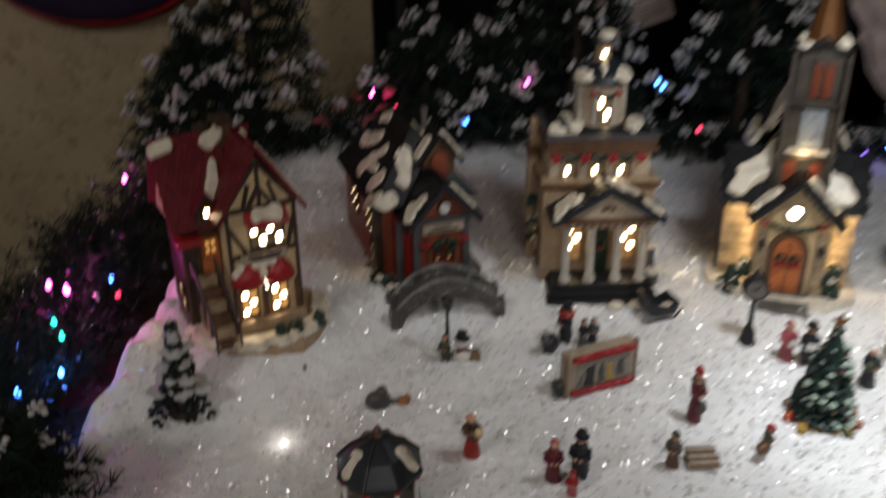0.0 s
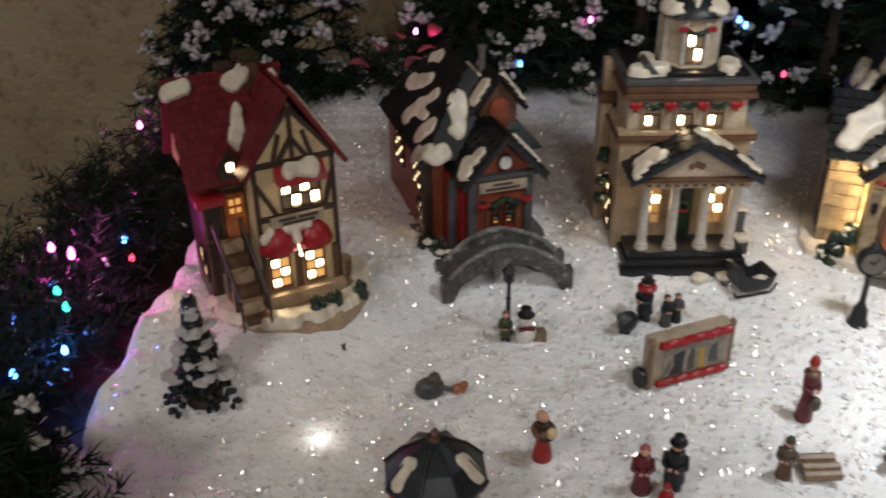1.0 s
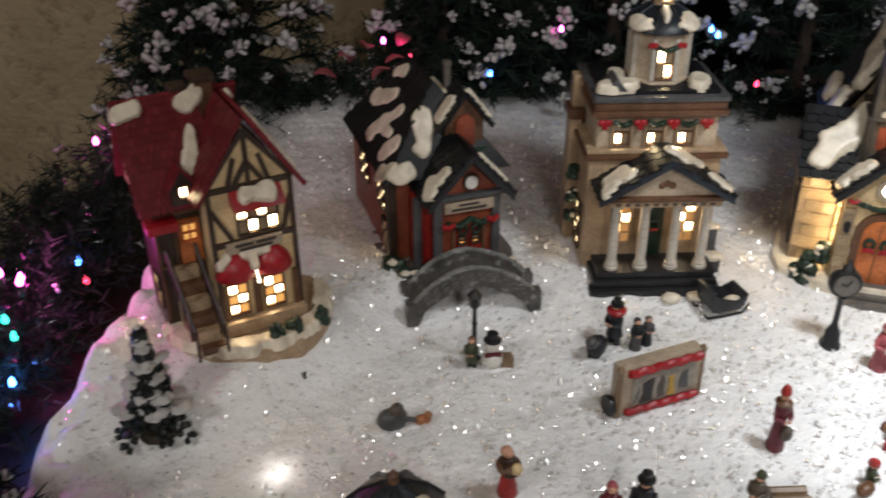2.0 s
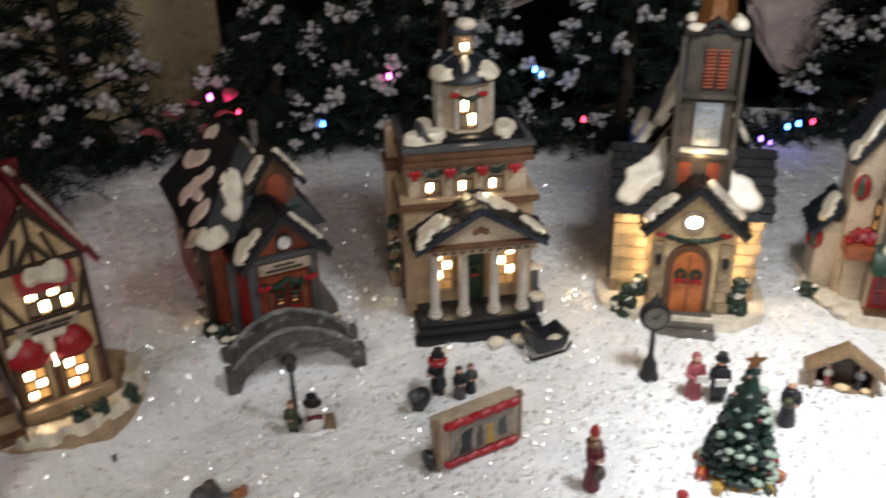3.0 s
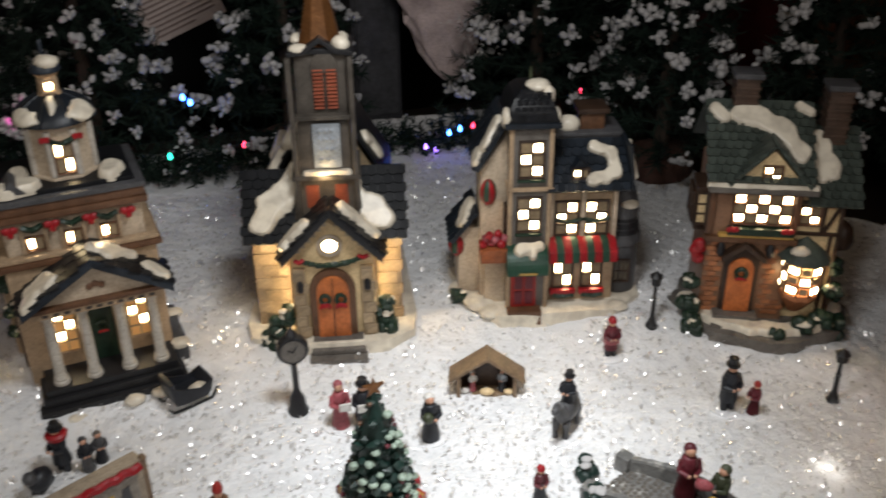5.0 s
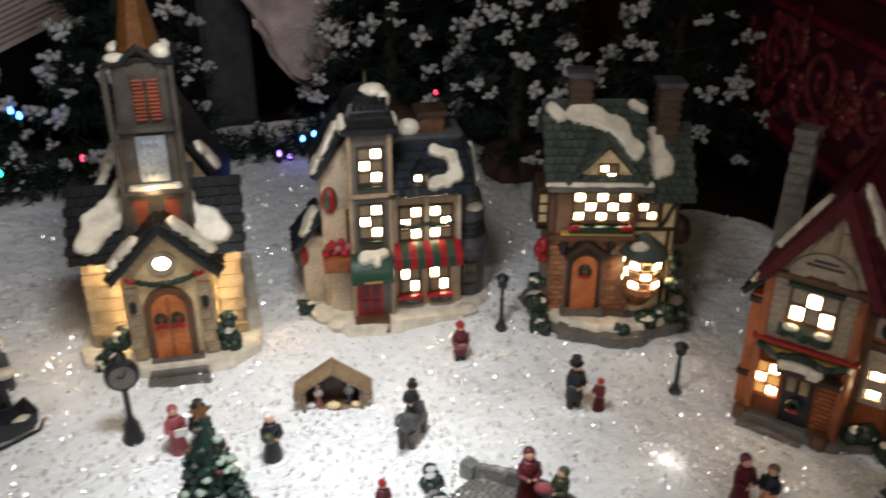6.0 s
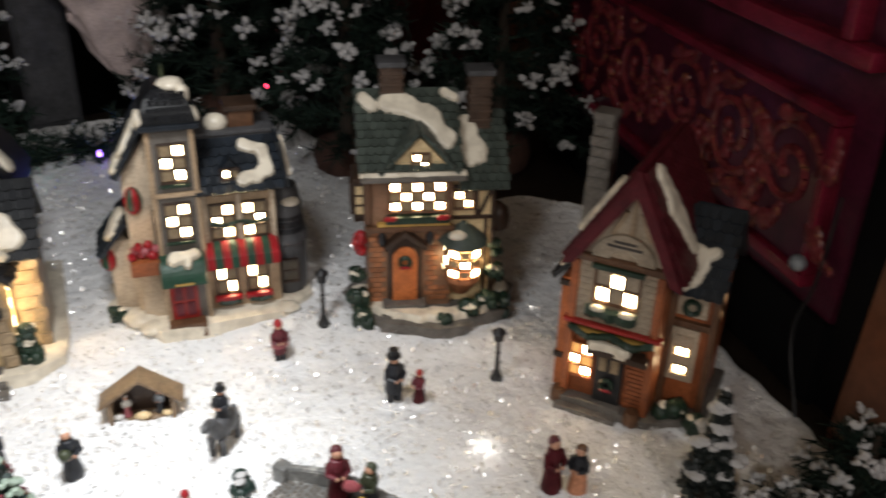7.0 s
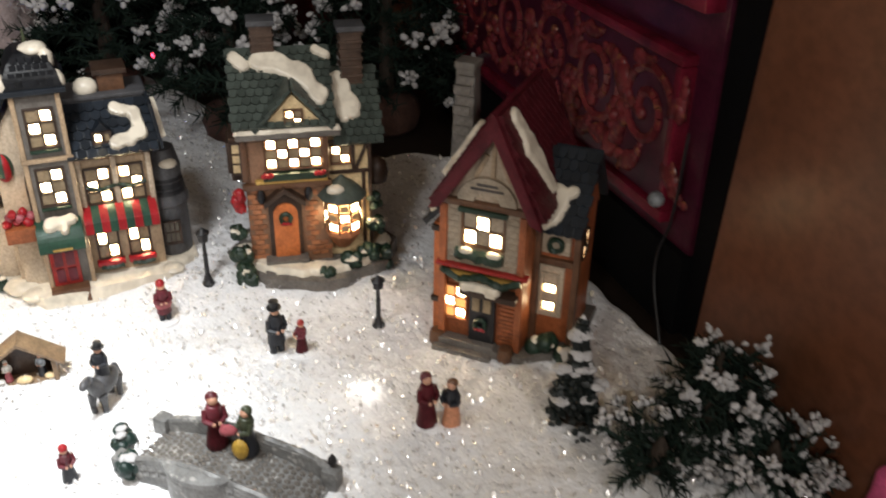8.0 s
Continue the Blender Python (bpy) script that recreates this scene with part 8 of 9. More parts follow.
def tiered_tree(x, y, h, r, label):
    """A stylised toy fir: dark drooping tiers loaded with white snow."""
    t = stand("toy_fir", x, y, random.uniform(0, 90), label, "fir tree", "toy firs", sink=0.003)
    rng = random.Random(int(x * 1000))
    bm = bmesh.new()
    lathe(bm, [(0.007, -0.004), (0.005, 0.010), (0.003, h * 0.5), (0.001, h)], 8)
    part("trunk", bm, BARK, t)
    tiers = 5
    for j in range(tiers):
        f = j / (tiers - 1)
        z, rr = h * (0.17 + 0.64 * f), r * (1 - 0.72 * f)
        m = (7, 6, 6, 5, 4)[j]
        for k in range(m):
            a = 2 * math.pi * (k + 0.5 * (j % 2)) / m + rng.uniform(-0.3, 0.3)
            d = Vector((math.cos(a), math.sin(a), 0))
            s = Vector((-d.y, d.x, 0))
            rr2 = rr * rng.uniform(0.75, 1.15)
            bm = bmesh.new()
            for q in range(7):
                g = q / 6
                w = rr2 * 0.30 * (1 - 0.5 * g)
                c = d * rr2 * g + Vector((0, 0, z + 0.020 * (1 - g) - 0.012 * g * g))
                for e in (-1, 0, 1):
                    ball(bm, c + s * w * e + Vector((0, 0, -0.003 * abs(e))), 0.0047 * (1 - 0.35 * g), sub=1, rough=0.45)
            part("branch", bm, FIR_DARK, t)
            if rng.random() < 0.74:
                bm = bmesh.new()
                c = d * rr2 * rng.uniform(0.45, 0.7) + Vector((0, 0, z + 0.0125 - 0.004 * f))
                for q in range(4):
                    ball(bm, c + d * rng.uniform(-0.3, 0.35) * rr2 + s * rng.uniform(-0.22, 0.22) * rr2 + Vector((0, 0, rng.uniform(-0.004, 0.001))), 0.0056 * (1 - 0.25 * f), sub=2, sc=(1.25, 1.25, 0.55), rough=0.4)
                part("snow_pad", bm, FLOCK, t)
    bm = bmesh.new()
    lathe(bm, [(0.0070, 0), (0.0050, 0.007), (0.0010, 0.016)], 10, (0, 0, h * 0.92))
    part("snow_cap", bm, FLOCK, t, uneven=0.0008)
    bm = bmesh.new()
    lathe(bm, [(0.016, -0.003), (0.015, 0.003), (0.008, 0.007)], 12)
    part("base", bm, BARK, t)


tiered_tree(-0.160, 0.672, 0.090, 0.026, "dark toy fir tree loaded with white snow beside the shop")
tiered_tree(0.897, 0.466, 0.094, 0.026, "dark toy fir tree loaded with white snow beside the tavern")

# bulbs of a light string buried in the snow, their tips just showing
for x, y in ((-0.060, 0.642), (0.785, 0.600), (0.699, 0.880)):
    s = stand("snow_bulb", x, y, 0, "small warm white bulb buried in the snow", "light bulb", "buried bulbs", sink=0.0)
    bm = bmesh.new()
    ball(bm, (0, 0, -0.0012), 0.0030, sub=2, sc=(1, 1, 1.2))
    part("glass", bm, BULB_WHITE, s)
    bm = bmesh.new()
    lathe(bm, [(0.0024, -0.009), (0.0024, -0.003)], 8)
    part("socket", bm, GREEN, s)
    lamp("snow_bulb_glow", (x, y, ground_z(x, y) + 0.011), 0.012, (1.0, 0.94, 0.86), 0.003)

# ------------------------------------------------------------------ trees, lights and furniture round the village


def raw_mesh(name, vs, fs, mats, parent=None, label=""):
    me = bpy.data.meshes.new(name)
    me.from_pydata(vs, [], fs)
    for m in mats if isinstance(mats, list) else [mats]:
        me.materials.append(m)
    me.update()
    ob = new(name, me)
    ob.parent = parent
    return tagged(ob, label)


def spray(vs, fs, a, b, count, length, width, rng):
    """Needles round a twig from a to b."""
    axis = (b - a).normalized()
    side = axis.orthogonal().normalized()
    up = axis.cross(side)
    for k in range(count):
        f = rng.random()
        p = a.lerp(b, f)
        ang = rng.uniform(0, 2 * math.pi)
        d = (side * math.cos(ang) + up * math.sin(ang)) * rng.uniform(0.7, 1.0) + axis * rng.uniform(0.3, 0.9)
        d = d.normalized() * length * rng.uniform(0.6, 1.1)
        w = d.cross(Vector((rng.uniform(-1, 1), rng.uniform(-1, 1), rng.uniform(-1, 1)))).normalized() * width
        i = len(vs)
        vs += [tuple(p - w), tuple(p + w), tuple(p + d + w * 0.35), tuple(p + d - w * 0.35)]
        fs.append((i, i + 1, i + 2, i + 3))


def clump(vs, fs, c, size, rng, lobes=8):
    """A tuft of flock: uneven rounded lumps heaped round one twig tip."""
    ring = 5
    for k in range(lobes):
        o = Vector((rng.gauss(0, 1), rng.gauss(0, 1), rng.gauss(0, 0.75))) * size * 0.22
        q = (o + Vector((0, 0, 0.004))).to_track_quat("Z", "Y").to_matrix()
        wide = size * rng.uniform(0.11, 0.21)
        long = wide * rng.uniform(0.9, 1.7)
        base = len(vs)
        pts = [Vector((0, 0, long))]
        for f, w in ((0.55, 0.85), (-0.35, 0.95)):
            for n in range(ring):
                b = 2 * math.pi * n / ring
                rr = wide * w * rng.uniform(0.65, 1.3)
                pts.append(Vector((rr * math.cos(b), rr * math.sin(b), long * f * rng.uniform(0.8, 1.2))))
        pts.append(Vector((0, 0, -0.9 * long)))
        vs += [tuple(c + o + q @ p) for p in pts]
        for n in range(ring):
            m = (n + 1) % ring
            fs.append((base, base + 1 + n, base + 1 + m))
            fs.append((base + 1 + n, base + 1 + ring + n, base + 1 + ring + m, base + 1 + m))
            fs.append((base + 1 + ring + n, base + 1 + 2 * ring, base + 1 + ring + m))


def flocked_tree(name, h, r, seed, label, twigs=62, needles=110, snow=80, group="flocked trees", low=0.10, pot=True, size=0.027, needle=0.020):
    rng = random.Random(seed)
    t = thing(name, 0, 0, 0, 0, label, "tree", group)
    bm = bmesh.new()
    lathe(bm, [(0.012, -0.01), (0.010, h * 0.3), (0.006, h * 0.7), (0.0015, h * 0.98)], 8)
    part("trunk", bm, BARK, t)
    if pot:
        bm = bmesh.new()
        lathe(bm, [(0.030, -0.012), (0.044, 0.0), (0.048, 0.020), (0.042, 0.038), (0.030, 0.044)], 16)
        part("burlap_base", bm, BURLAP, t, "brown burlap-wrapped base", uneven=0.004)
    nv, nf, sv, sf, lv, lf = [], [], [], [], [], []
    limbs = bmesh.new()
    tips = []
    for k in range(twigs):
        f = (k + 0.5) / twigs
        z = h * (low + (1 - low) * f)
        a = k * 2.399 + rng.uniform(-0.3, 0.3)
        length = r * ((1 - f) ** 0.75) * rng.uniform(0.75, 1.1) + 0.02
        d = Vector((math.cos(a), math.sin(a), 0))
        p0 = Vector((0, 0, z - 0.01))
        p1 = p0 + d * length * 0.55 + Vector((0, 0, 0.022 * (1 - f)))
        p2 = p0 + d * length + Vector((0, 0, rng.uniform(-0.02, 0.03)))
        rod(limbs, p0, p1, 0.003, 0.002, 5)
        rod(limbs, p1, p2, 0.002, 0.001, 5)
        spray(nv, nf, p0.lerp(p1, 0.3), p1, needles // 3, needle, 0.0011, rng)
        spray(nv, nf, p1, p2, needles // 2, needle, 0.0011, rng)
        for s in (-1, 1):
            q = p1 + (d + s * Vector((-d.y, d.x, 0)) * 0.9).normalized() * length * 0.42 + Vector((0, 0, rng.uniform(-0.01, 0.015)))
            spray(nv, nf, p1, q, needles // 3, needle, 0.0011, rng)
            tips.append(q)
        tips.append(p2)
    part("limb", limbs, NEEDLE, t)
    raw_mesh("foliage", nv, nf, NEEDLE, t, "dense dark green needles")["kind"] = "stuff"
    rng.shuffle(tips)
    for c in tips[:snow]:
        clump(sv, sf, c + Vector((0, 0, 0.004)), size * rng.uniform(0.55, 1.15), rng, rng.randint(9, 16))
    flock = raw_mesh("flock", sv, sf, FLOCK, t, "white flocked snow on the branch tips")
    flock["kind"] = "stuff"
    flock.data.polygons.foreach_set("use_smooth", [True] * len(sf))
    return t


LABEL = "dark green artificial fir with flocked snowy branch tips"
LOW = flocked_tree("flocked_bush", 0.20, 0.120, 14, "low dark green artificial fir with flocked branch tips", twigs=46, snow=34, group="flocked bushes", pot=False)
VARIANTS = [flocked_tree("flocked_fir", 0.42, 0.118, 11, LABEL), flocked_tree("flocked_fir", 0.40, 0.110, 12, LABEL), flocked_tree("flocked_fir", 0.44, 0.125, 13, LABEL)]
SPOTS = [(-0.245, 1.36, 0), (0.52, 1.40, 1), (0.90, 1.40, 2), (0.26, 1.42, 0), (0.985, 1.175, 1), (1.17, 1.08, 0)]
LOW.matrix_basis = pose(0.02, 1.40, ground_z(0.02, 1.40) - 0.004)
for x, y, a in ((0.125, 1.41, 100), (-0.30, 1.26, 220)):
    copy_thing(LOW, pose(x, y, ground_z(x, y) - 0.004, 0, 0, a))
for k, (x, y, v) in enumerate(SPOTS):
    m = pose(x, y, ground_z(x, y) - 0.004 if x < edge_right(y) else -0.002, 0, 0, 77 * k)
    if k < 3:
        VARIANTS[v].matrix_basis = m
    else:
        copy_thing(VARIANTS[v], m)

near = flocked_tree("flocked_bush", 0.125, 0.085, 21, "low dark green artificial fir sprig with flocked snow", twigs=40, needles=80, snow=26, group="flocked bushes", low=0.05, pot=False, size=0.014, needle=0.016)
near.matrix_basis = pose(-0.255, 0.500, 0.0, 0, 0, 30)
near = flocked_tree("flocked_bush", 0.085, 0.036, 22, "dark green artificial fir sprig with flocked tips by the cabinet", twigs=24, needles=54, snow=34, group="flocked bushes", low=0.05, pot=False, size=0.016, needle=0.015)
near.matrix_basis = pose(0.962, 0.382, 0.0, 0, 0, 10)
near = flocked_tree("flocked_bush", 0.030, 0.036, 23, "low flocked fir sprig lying in the snow", twigs=14, needles=44, snow=22, group="flocked bushes", low=0.1, pot=False, size=0.014, needle=0.013)
near.matrix_basis = pose(0.905, 0.385, 0.0, 0, 0, 60)
near = flocked_tree("flocked_bush", 0.042, 0.036, 24, "low fir sprig thick with white flock by the cabinet", twigs=14, needles=44, snow=34, group="flocked bushes", low=0.1, pot=False, size=0.017, needle=0.013)
near.matrix_basis = pose(0.955, 0.322, 0.0, 0, 0, 120)


def garland_strand(name, pts, radius, count, label, tinsel=0.25, flock=0, seed=1):
    """A bushy artificial garland along a curve of points."""
    rng = random.Random(seed)
    t = thing(name, 0, 0, 0, 0, label, "garland")
    nv, nf, tv, tf, sv, sf = [], [], [], [], [], []
    line = []
    for a, b in zip(pts, pts[1:]):
        n = max(2, int((Vector(b) - Vector(a)).length / 0.012))
        line += [Vector(a).lerp(Vector(b), i / n) for i in range(n)]
    wire = bmesh.new()
    for a, b in zip(line, line[1:]):
        rod(wire, a, b, 0.0022, segs=5)
        for q in range(count):
            d = Vector((rng.gauss(0, 1), rng.gauss(0, 1), rng.gauss(0.3, 0.8))).normalized()
            tip = a + d * radius * rng.uniform(0.6, 1.15)
            tin = rng.random() < tinsel
            spray(tv if tin else nv, tf if tin else nf, a + d * 0.006, tip, 16 if tin else 26, 0.010 if tin else 0.016, 0.0007 if tin else 0.0010, rng)
            if flock and rng.random() < flock:
                clump(sv, sf, tip, 0.012 * rng.uniform(0.7, 1.2), rng, 4)
    part("wire", wire, GREEN, t)
    raw_mesh("foliage", nv, nf, NEEDLE, t)["kind"] = "stuff"
    if tv:
        raw_mesh("tinsel", tv, tf, TINSEL, t, "dark glinting tinsel strands")["kind"] = "stuff"
    if sv:
        raw_mesh("flock", sv, sf, FLOCK, t, "white flocked tips")["kind"] = "stuff"
    return t


garland_strand("tinsel_garland", [(-0.37, 0.42, -0.005), (-0.33, 0.60, 0.0), (-0.315, 0.74, 0.012), (-0.32, 0.90, 0.03), (-0.31, 1.02, 0.06), (-0.27, 1.14, 0.08), (-0.22, 1.22, 0.08)], 0.078, 13, "dark green tinsel garland with coloured lights beside the snow", 0.25, 0.02, 3)
garland_strand("tinsel_garland", [(-0.41, 0.30, -0.01), (-0.42, 0.50, -0.01), (-0.41, 0.70, 0.0), (-0.40, 0.90, 0.0), (-0.38, 1.05, 0.03)], 0.07, 11, "dark green tinsel garland lying on the table", 0.3, 0.0, 5)
garland_strand("fir_garland", [(0.30, 1.36, 0.03), (0.45, 1.34, 0.04), (0.60, 1.35, 0.03), (0.74, 1.34, 0.03), (0.86, 1.33, 0.04)], 0.045, 8, "green fir garland with lights behind the houses", 0.05, 0.12, 7)
garland_strand("fir_garland", [(-0.20, 1.30, 0.05), (-0.08, 1.33, 0.06), (0.05, 1.36, 0.05), (0.18, 1.37, 0.05)], 0.045, 8, "green fir garland with red leaves behind the schoolhouse", 0.05, 0.1, 8)


def mini_bulb(x, y, z, colour):
    t = thing("mini_bulb", x, y, z, random.uniform(0, 360), f"small glowing {colour} string light bulb in the garland", "light bulb", "string lights")
    bm = bmesh.new()
    lathe(bm, [(0.0012, 0), (0.0025, 0.0015), (0.0026, 0.0045), (0.0015, 0.0072), (0.0004, 0.009)], 10)
    part("bulb", bm, BULBS[colour], t)
    bm = bmesh.new()
    lathe(bm, [(0.0024, -0.010), (0.0028, 0.0)], 8)
    part("socket", bm, GREEN, t)


for x, y, z, c in ((-0.330, 0.790, 0.072, "magenta"), (-0.298, 0.765, 0.080, "magenta"), (-0.318, 0.800, 0.062, "magenta"), (-0.288, 0.702, 0.024, "blue"), (-0.327, 1.012, 0.100, "magenta"), (-0.300, 0.740, 0.042, "teal"), (-0.312, 0.752, 0.050, "teal"), (-0.290, 0.857, 0.024, "red"),
                   (-0.300, 0.870, 0.037, "blue"), (-0.340, 0.66, 0.02, "red"), (-0.31, 0.66, 0.03, "blue"), (-0.33, 0.55, 0.03, "magenta"), (-0.37, 0.47, 0.03, "red"), (-0.054, 1.311, 0.120, "magenta"), (0.179, 1.32, 0.136, "magenta"), (-0.02, 1.31, 0.10, "red"), (0.372, 1.32, 0.138, "blue"), (0.380, 1.315, 0.132, "blue"),
                   (0.725, 1.31, 0.046, "blue"), (0.745, 1.32, 0.046, "blue"), (0.765, 1.32, 0.048, "red"), (0.690, 1.31, 0.030, "violet"), (0.705, 1.31, 0.024, "violet"), (0.600, 1.30, 0.040, "teal"), (0.345, 1.30, 0.070, "teal"), (0.088, 1.32, 0.074, "blue"), (0.94, 1.33, 0.075, "red"), (0.441, 1.32, 0.065, "red")):
    mini_bulb(x, y, z, c)


def red_leaf(x, y, z, size, turn):
    """A velvet leaf of a poinsettia pick."""
    bm = bmesh.new()
    n = 8
    mid, left, right = [], [], []
    for k in range(n + 1):
        f = k / n
        w = size * 0.32 * math.sin(math.pi * f) ** 0.8
        zz = size * 0.25 * math.sin(math.pi * f * 0.9)
        mid.append(bm.verts.new((size * f, 0, zz)))
        left.append(bm.verts.new((size * f, w, zz + size * 0.06)))
        right.append(bm.verts.new((size * f, -w, zz + size * 0.06)))
    for a, b in ((mid, left), (right, mid)):
        for k in range(n):
            bm.faces.new((a[k], a[k + 1], b[k + 1], b[k]))
    bmesh.ops.remove_doubles(bm, verts=bm.verts, dist=1e-6)
    bmesh.ops.solidify(bm, geom=list(bm.faces), thickness=0.0012)
    ob = part("velvet_leaf", bm, ROSE, None, "rose-red velvet leaf in the fir garland")
    ob.matrix_basis = pose(x, y, z, random.uniform(-30, 30), random.uniform(-40, 10), turn)
    tagged(ob, category="leaf", group="velvet leaves")


for k in range(6):
    red_leaf(-0.115 + 0.016 * k, 1.285 + 0.012 * (k % 3), 0.080 + 0.018 * (k % 3), 0.030, 200 + 47 * k)

# ------------------------------------------------------------------ furniture round the table


def red_chest():
    """A lacquered chest with a carved front, standing behind the tavern."""
    a, b = Vector((1.272, 1.063, 0)), Vector((1.066, 0.500, 0))
    u = (b - a).normalized()
    turn = math.degrees(math.atan2(u.y, u.x))
    L = (b - a).length
    t = thing("lacquer_chest", a.x, a.y, -0.012, turn, "dark red lacquered chest with carved scrollwork panels", "chest")
    z0 = 0.112
    # shade of the gap under the carved panel, put into a near-black base
    bm = bmesh.new()
    bx(bm, -0.05, L, 0.004, 0.30, 0.0, 0.085)
    part("base", bm, BLACK, t, "near-black base, its colour standing in for a shaded gap", bevel=0.003)
    bm = bmesh.new()
    bx(bm, -0.05, L, 0.010, 0.30, 0.085, 0.60)
    part("body", bm, LACQUER, t, bevel=0.004)

    def bar(x0, x1, za, zb, deep, mat=LACQUER_EDGE, nm="moulding"):
        m = bmesh.new()
        bx(m, x0, x1, -deep, 0.012, za, zb)
        part(nm, m, mat, t, bevel=0.0025)
    xr = L - 0.030
    bar(-0.05, xr, z0 - 0.004, z0 + 0.008, 0.006)
    bar(xr - 0.010, xr, z0 + 0.0082, z0 + 0.144, 0.006)
    bar(-0.05, xr, z0 + 0.1442, z0 + 0.154, 0.006)
    bar(-0.05, L - 0.006, z0 + 0.196, z0 + 0.212, 0.010)
    bar(0.20, 0.215, z0 + 0.2122, z0 + 0.40, 0.008)
    bar(L - 0.05, L - 0.036, z0 + 0.2122, z0 + 0.40, 0.008)
    panel = bmesh.new()
    bx(panel, -0.04, xr - 0.012, 0.0, 0.011, z0 + 0.010, z0 + 0.142)
    pan = part("carved_panel", panel, LACQUER, t, "carved red and gilt panel", bevel=0.001)
    rng = random.Random(9)

    def scroll(cx, cz, r, turns, hand, start):
        m = bmesh.new()
        pts = []
        for k in range(26):
            f = k / 25
            ang = start + hand * turns * 2 * math.pi * f
            rr = r * (1 - 0.82 * f)
            pts.append(Vector((cx + rr * math.cos(ang), 0.0006, cz + rr * math.sin(ang))))
        for p, q in zip(pts, pts[1:]):
            rod(m, p, q, 0.0056, 0.0050, 6)
        ball(m, pts[-1] + Vector((0, -0.002, 0)), 0.007, sub=2, sc=(1, 0.7, 1))
        part("scroll", m, CARVED, pan)

    def leaf(cx, cz, size, ang):
        m = bmesh.new()
        for k in range(5):
            f = k / 4
            ball(m, (cx + size * f * math.cos(ang + 0.5 * f), -0.001, cz + size * f * math.sin(ang + 0.5 * f)), size * (0.36 - 0.22 * f), sub=2, sc=(1, 0.5, 1), rough=0.2)
        part("acanthus_leaf", m, CARVED, pan)
    zc = z0 + 0.076
    for cx, s in ((0.10, 1), (0.21, -1), (0.32, 1), (0.42, -1), (0.515, 1)):
        scroll(cx, zc + 0.012, 0.046, 1.6, s, 0.4 * cx)
        leaf(cx + 0.05, zc + 0.028, 0.036, 1.1 * s)
        leaf(cx + 0.05, zc - 0.030, 0.036, -1.1 * s)
        leaf(cx - 0.02, zc - 0.048, 0.030, 0.4)
        leaf(cx - 0.02, zc + 0.056, 0.026, -0.3)
    for cx in (0.04, 0.155, 0.27, 0.37, 0.47):
        m = bmesh.new()
        for k in range(6):
            an = 2 * math.pi * k / 6
            ball(m, (cx + 0.012 * math.cos(an), -0.002, zc - 0.01 + 0.012 * math.sin(an)), 0.0085, sub=2, sc=(1, 0.6, 1))
        ball(m, (cx, -0.005, zc - 0.01), 0.007, sub=2)
        part("rosette", m, CARVED, pan)
    for k in range(44):
        leaf(rng.uniform(0.0, 0.545), zc + rng.uniform(-0.054, 0.058), rng.uniform(0.014, 0.026), rng.uniform(0, 6.28))
    leaf(0.47, zc + 0.03, 0.04, 2.2)
    leaf(0.46, zc - 0.045, 0.04, 2.6)
    m = bmesh.new()
    ball(m, (xr - 0.004, -0.010, z0 + 0.020), 0.008, sub=2)
    part("knob", m, SILVER, t, "small shiny metal knob")


red_chest()


def side_cabinet():
    a, b = Vector((1.048, 0.462, 0)), Vector((0.930, 0.10, 0))
    u = (b - a).normalized()
    t = thing("wooden_cabinet", a.x, a.y, -0.012, math.degrees(math.atan2(u.y, u.x)), "plain brown wooden cabinet side next to the snow", "cabinet")
    bm = bmesh.new()
    for v in bx(bm, 0.0, 0.9, 0.0, 0.5, 0.0, 0.95):
        if v.co.z > 0.5 and v.co.x < 0.1:
            v.co.x = 0.055
    part("side_panel", bm, CABINET, t, bevel=0.004)
    # solid near-black box put where there is only a shaded gap
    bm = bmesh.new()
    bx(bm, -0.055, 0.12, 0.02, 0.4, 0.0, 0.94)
    part("gap_shade", bm, BLACK, t, "near-black box standing in for the shaded gap behind the cabinet", bevel=0.003)
    bm = bmesh.new()
    pts = [(0.26, -0.003, 0.20), (0.30, -0.003, 0.36), (0.36, -0.003, 0.48), (0.37, -0.003, 0.60)]
    for p, q in zip(pts, pts[1:]):
        rod(bm, p, q, 0.0012, segs=6)
    ob = part("thin_wire", bm, IRON, t)


side_cabinet()


def wire(name, pts, r, mat, label):
    cu = bpy.data.curves.new(name, "CURVE")
    cu.dimensions, cu.bevel_depth, cu.bevel_resolution = "3D", r, 2
    sp = cu.splines.new("BEZIER")
    sp.bezier_points.add(len(pts) - 1)
    for bp, p in zip(sp.bezier_points, pts):
        bp.co = p
        bp.handle_left_type = bp.handle_right_type = "AUTO"
    cu.materials.append(mat)
    return tagged(new(name, cu), label, "cable")


wire("power_cable", [(1.035, 0.485, 0.0), (1.060, 0.520, 0.06), (1.062, 0.512, 0.11), (1.050, 0.50, 0.20)], 0.0014, IRON, "thin dark power cable hanging by the cabinet")

# a printed card leaning in the dark behind the trees
PAPER = paint("printed_card", (0.72, 0.61, 0.58), rough=0.8, var=0.15, wide=12.0)
card = thing("printed_card", 0.435, 1.70, 0.10, -4, "pale printed card with small print pinned askew on the black wall", "card")
card.matrix_basis = pose(0.372, 1.942, 0.050, 0, -21, 0)
bm = bmesh.new()
bx(bm, 0.0, 0.150, 0.0, 0.002, 0.0, 0.20)
part("sheet", bm, PAPER, card)
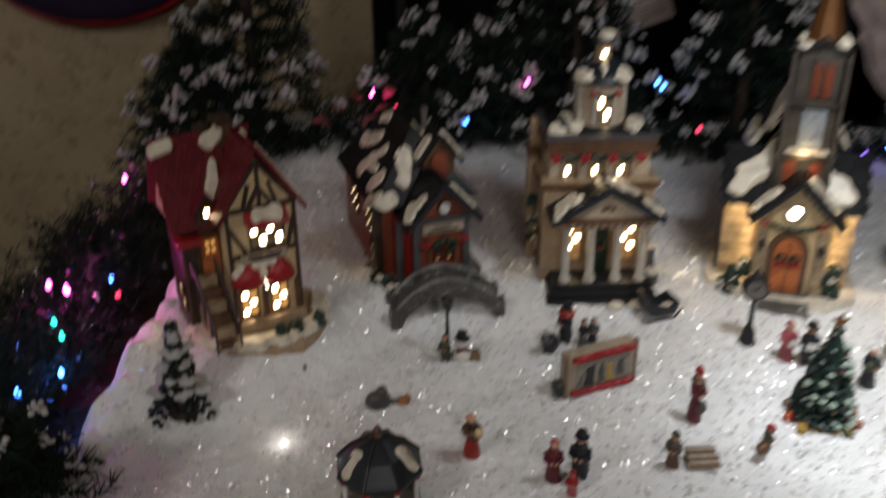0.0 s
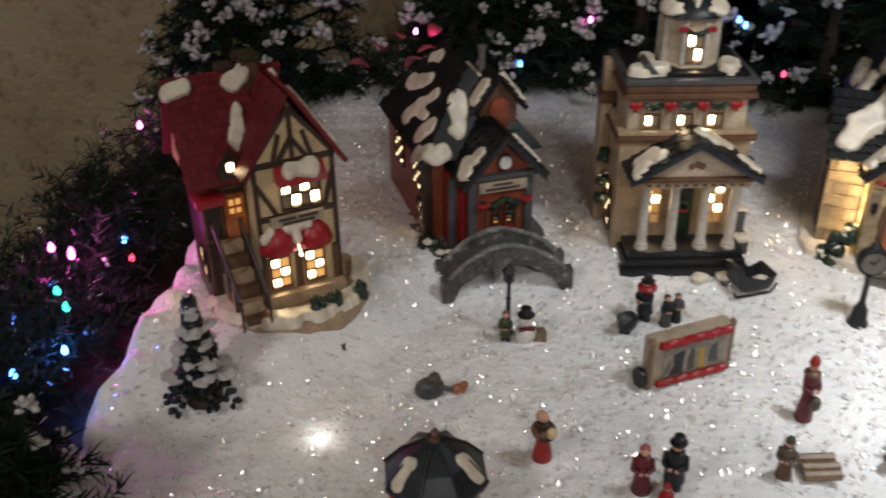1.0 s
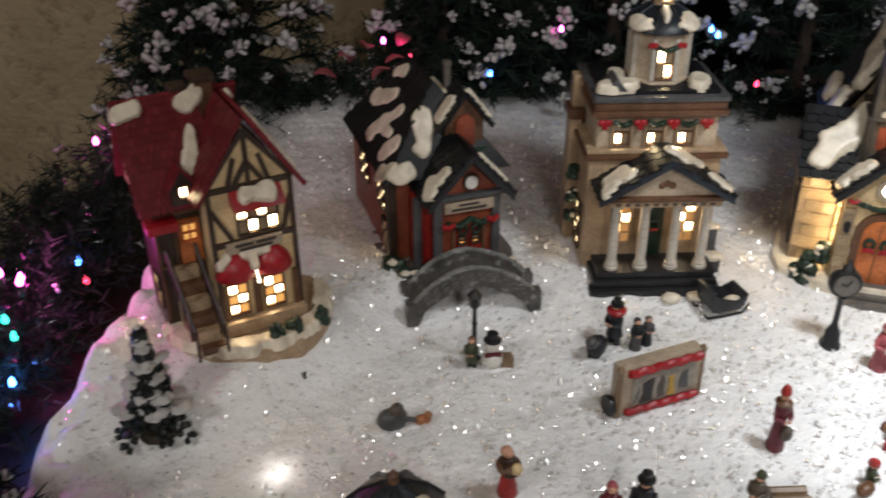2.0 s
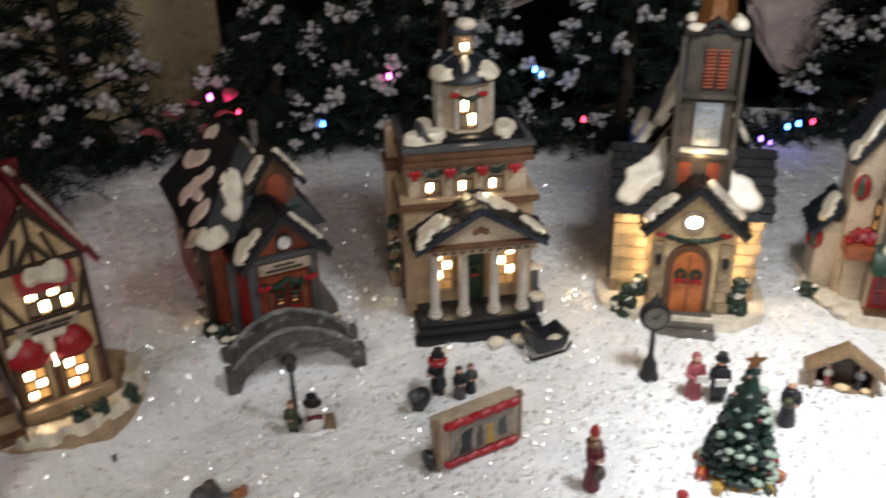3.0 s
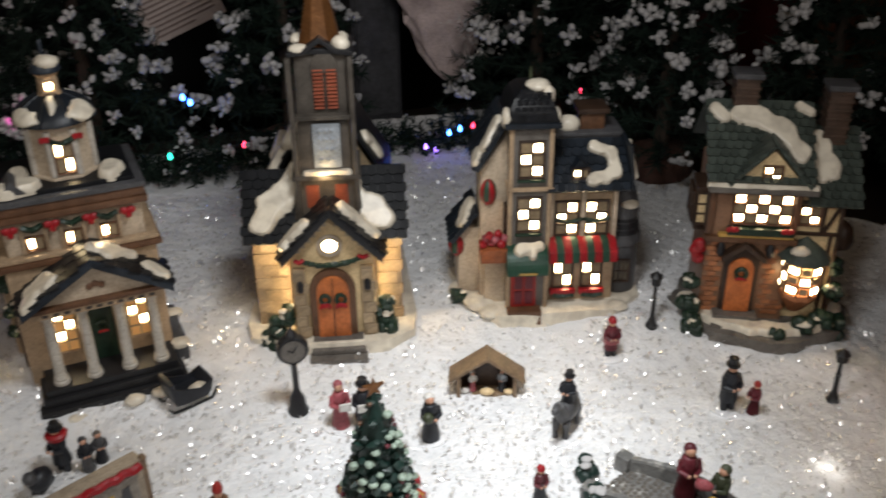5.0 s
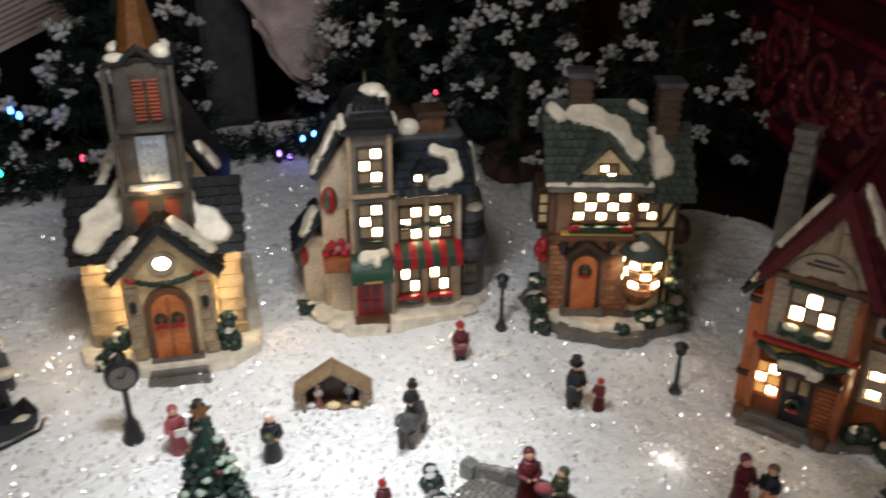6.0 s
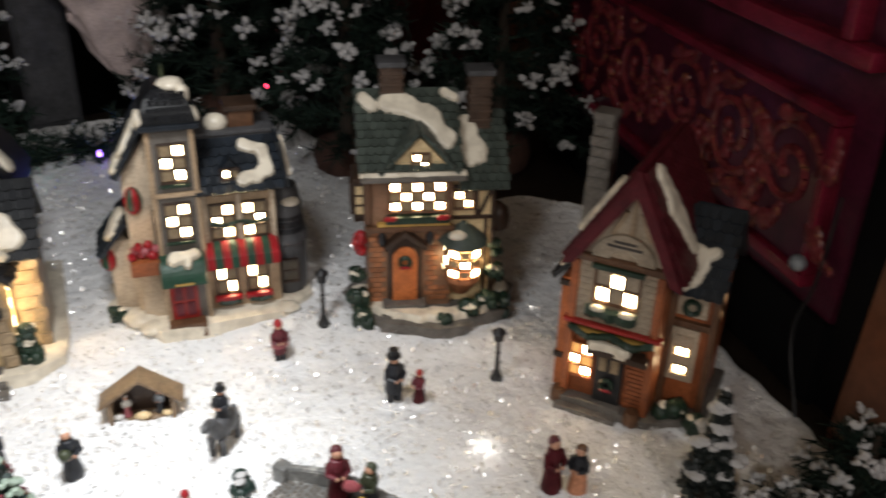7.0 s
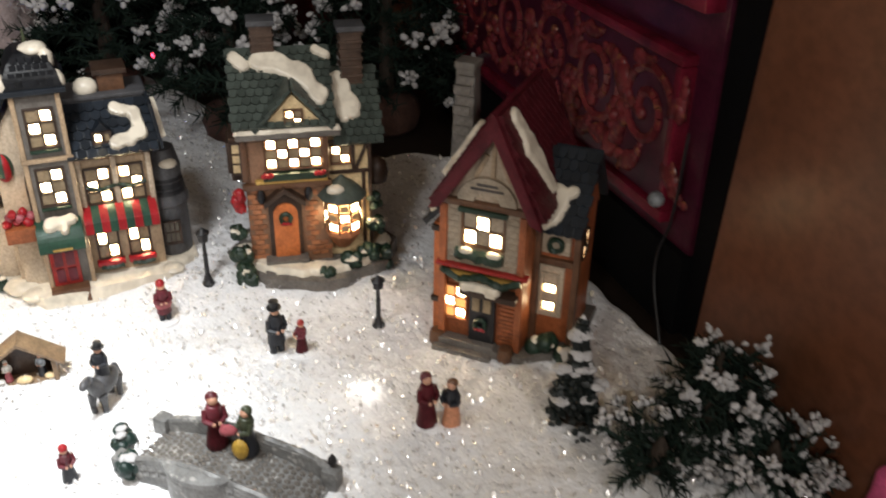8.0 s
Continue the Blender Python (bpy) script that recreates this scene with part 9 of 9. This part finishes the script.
for k in range(19):
    bm = bmesh.new()
    bx(bm, 0.012, 0.012 + (0.124 if k % 4 else 0.080), -0.0012, 0.0004, 0.010 + 0.0094 * k, 0.0136 + 0.0094 * k)
    part("print_line", bm, PRINT, card)

# lumpy pale gauze drape with silver tinsel, hanging between the trees
CLOTH = paint("pale_gauze", (0.56, 0.45, 0.43), rough=0.85, var=0.3, wide=24.0)
drape = thing("draped_gauze", 0.800, 1.50, 0.0, 0, "lumpy pale pink gauze drape with silver tinsel hanging between the trees", "drape")
bm = bmesh.new()
rings = []
for j in range(34):
    f = j / 33
    z = 0.065 + 0.40 * f
    r = 0.012 + 0.066 * min(1.0, f * 2.6) ** 0.7 + 0.020 * f
    rings.append([])
    for k in range(56):
        a = 2 * math.pi * k / 56
        lump = 1 + 0.20 * noise.noise(Vector((2.2 * math.cos(a), 2.2 * math.sin(a), 11 * f))) + 0.12 * noise.noise(Vector((6 * math.cos(a), 6 * math.sin(a), 26 * f)))
        rings[-1].append(bm.verts.new((r * lump * math.cos(a) - 0.03 * f, 0.5 * r * lump * math.sin(a), z)))
for p, q in zip(rings, rings[1:]):
    for k in range(56):
        bm.faces.new((p[k], p[(k + 1) % 56], q[(k + 1) % 56], q[k]))
bm.faces.new(rings[0][::-1])
bm.faces.new(rings[-1])
part("gauze", bm, CLOTH, drape)
rng = random.Random(31)
tv, tf = [], []
for k in range(240):
    p = Vector((rng.gauss(0.030, 0.024), -0.050 - 0.012 * rng.random(), rng.uniform(0.13, 0.44)))
    spray(tv, tf, p, p + Vector((rng.gauss(0, 0.01), -0.004, -0.018)), 5, 0.008, 0.0008, rng)
raw_mesh("tinsel", tv, tf, FLAKE, drape, "silver tinsel strands")["kind"] = "stuff"
GREY_PANEL = paint("dark_grey_panel", (0.045, 0.045, 0.05), rough=0.6, wide=10.0)
crate = plain_box("speaker_box", 0.655, 0.735, 1.56, 1.66, -0.012, 0.42, GREY_PANEL, "dark grey box standing behind the trees", "box", kind="")
bm = bmesh.new()
bx(bm, 0.662, 0.728, 1.556, 1.561, 0.0, 0.41)
part("front_panel", bm, GREY_DARK, crate, "darker front panel", bevel=0.002)
bm = bmesh.new()
lathe(bm, [(0.03, 0.0), (0.032, 0.01), (0.032, 0.13), (0.03, 0.14)], 20)
bmesh.ops.rotate(bm, verts=bm.verts, cent=(0, 0, 0), matrix=Matrix.Rotation(radians(84), 3, "Y"))
roll = part("paper_roll", bm, TRIM, None, "tan paper roll lying on a dark block behind the trees")
roll.matrix_basis = pose(1.06, 1.72, 0.250, 0, 0, -12)
tagged(roll, category="roll")
plain_box("dark_block", 1.00, 1.30, 1.66, 1.80, -0.012, 0.216, BLACK, "black block behind the trees", "box", kind="")
RED_CLOTH = paint("dim_red_cloth", (0.10, 0.010, 0.012), rough=0.8, wide=20.0)
plain_box("red_box", 1.32, 1.46, 1.50, 1.60, -0.012, 0.40, RED_CLOTH, "dim red box behind the trees", "box", kind="")
plain_box("brown_post", 1.42, 1.54, 1.25, 1.40, -0.012, 0.60, CABINET, "brown wooden post behind the trees", "post", kind="")

# purple cushion with red piping against the wall
bm = bmesh.new()
ball(bm, (0, 0, 0), 1.0, 0, 4, (0.20, 0.05, 0.11))
cushion = part("cushion", bm, PURPLE, None, "dark purple oval cushion with red piping against the wall", uneven=0.003)
cushion.matrix_basis = pose(-0.60, 1.655, 0.264, 0, -4, 0)
tagged(cushion, category="cushion")
bm = bmesh.new()
n = 48
for k in range(n):
    a, b = 2 * math.pi * k / n, 2 * math.pi * (k + 1) / n
    rod(bm, (0.203 * math.cos(a), 0, 0.112 * math.sin(a)), (0.203 * math.cos(b), 0, 0.112 * math.sin(b)), 0.006, segs=6)
part("piping", bm, RED, cushion, "red piping")
bm = bmesh.new()
ball(bm, (0, 0, 0.034), 0.034, 0, 3, (0.40, 0.75, 1.15), 0.30)
pink = part("pink_cloth", bm, PINK, None, "crumpled pink cloth tucked against the wooden cabinet")
pink.matrix_basis = pose(0.962, 0.236, ground_z(0.962, 0.236) - 0.004, 0, 0, -18)
tagged(pink, category="cloth")
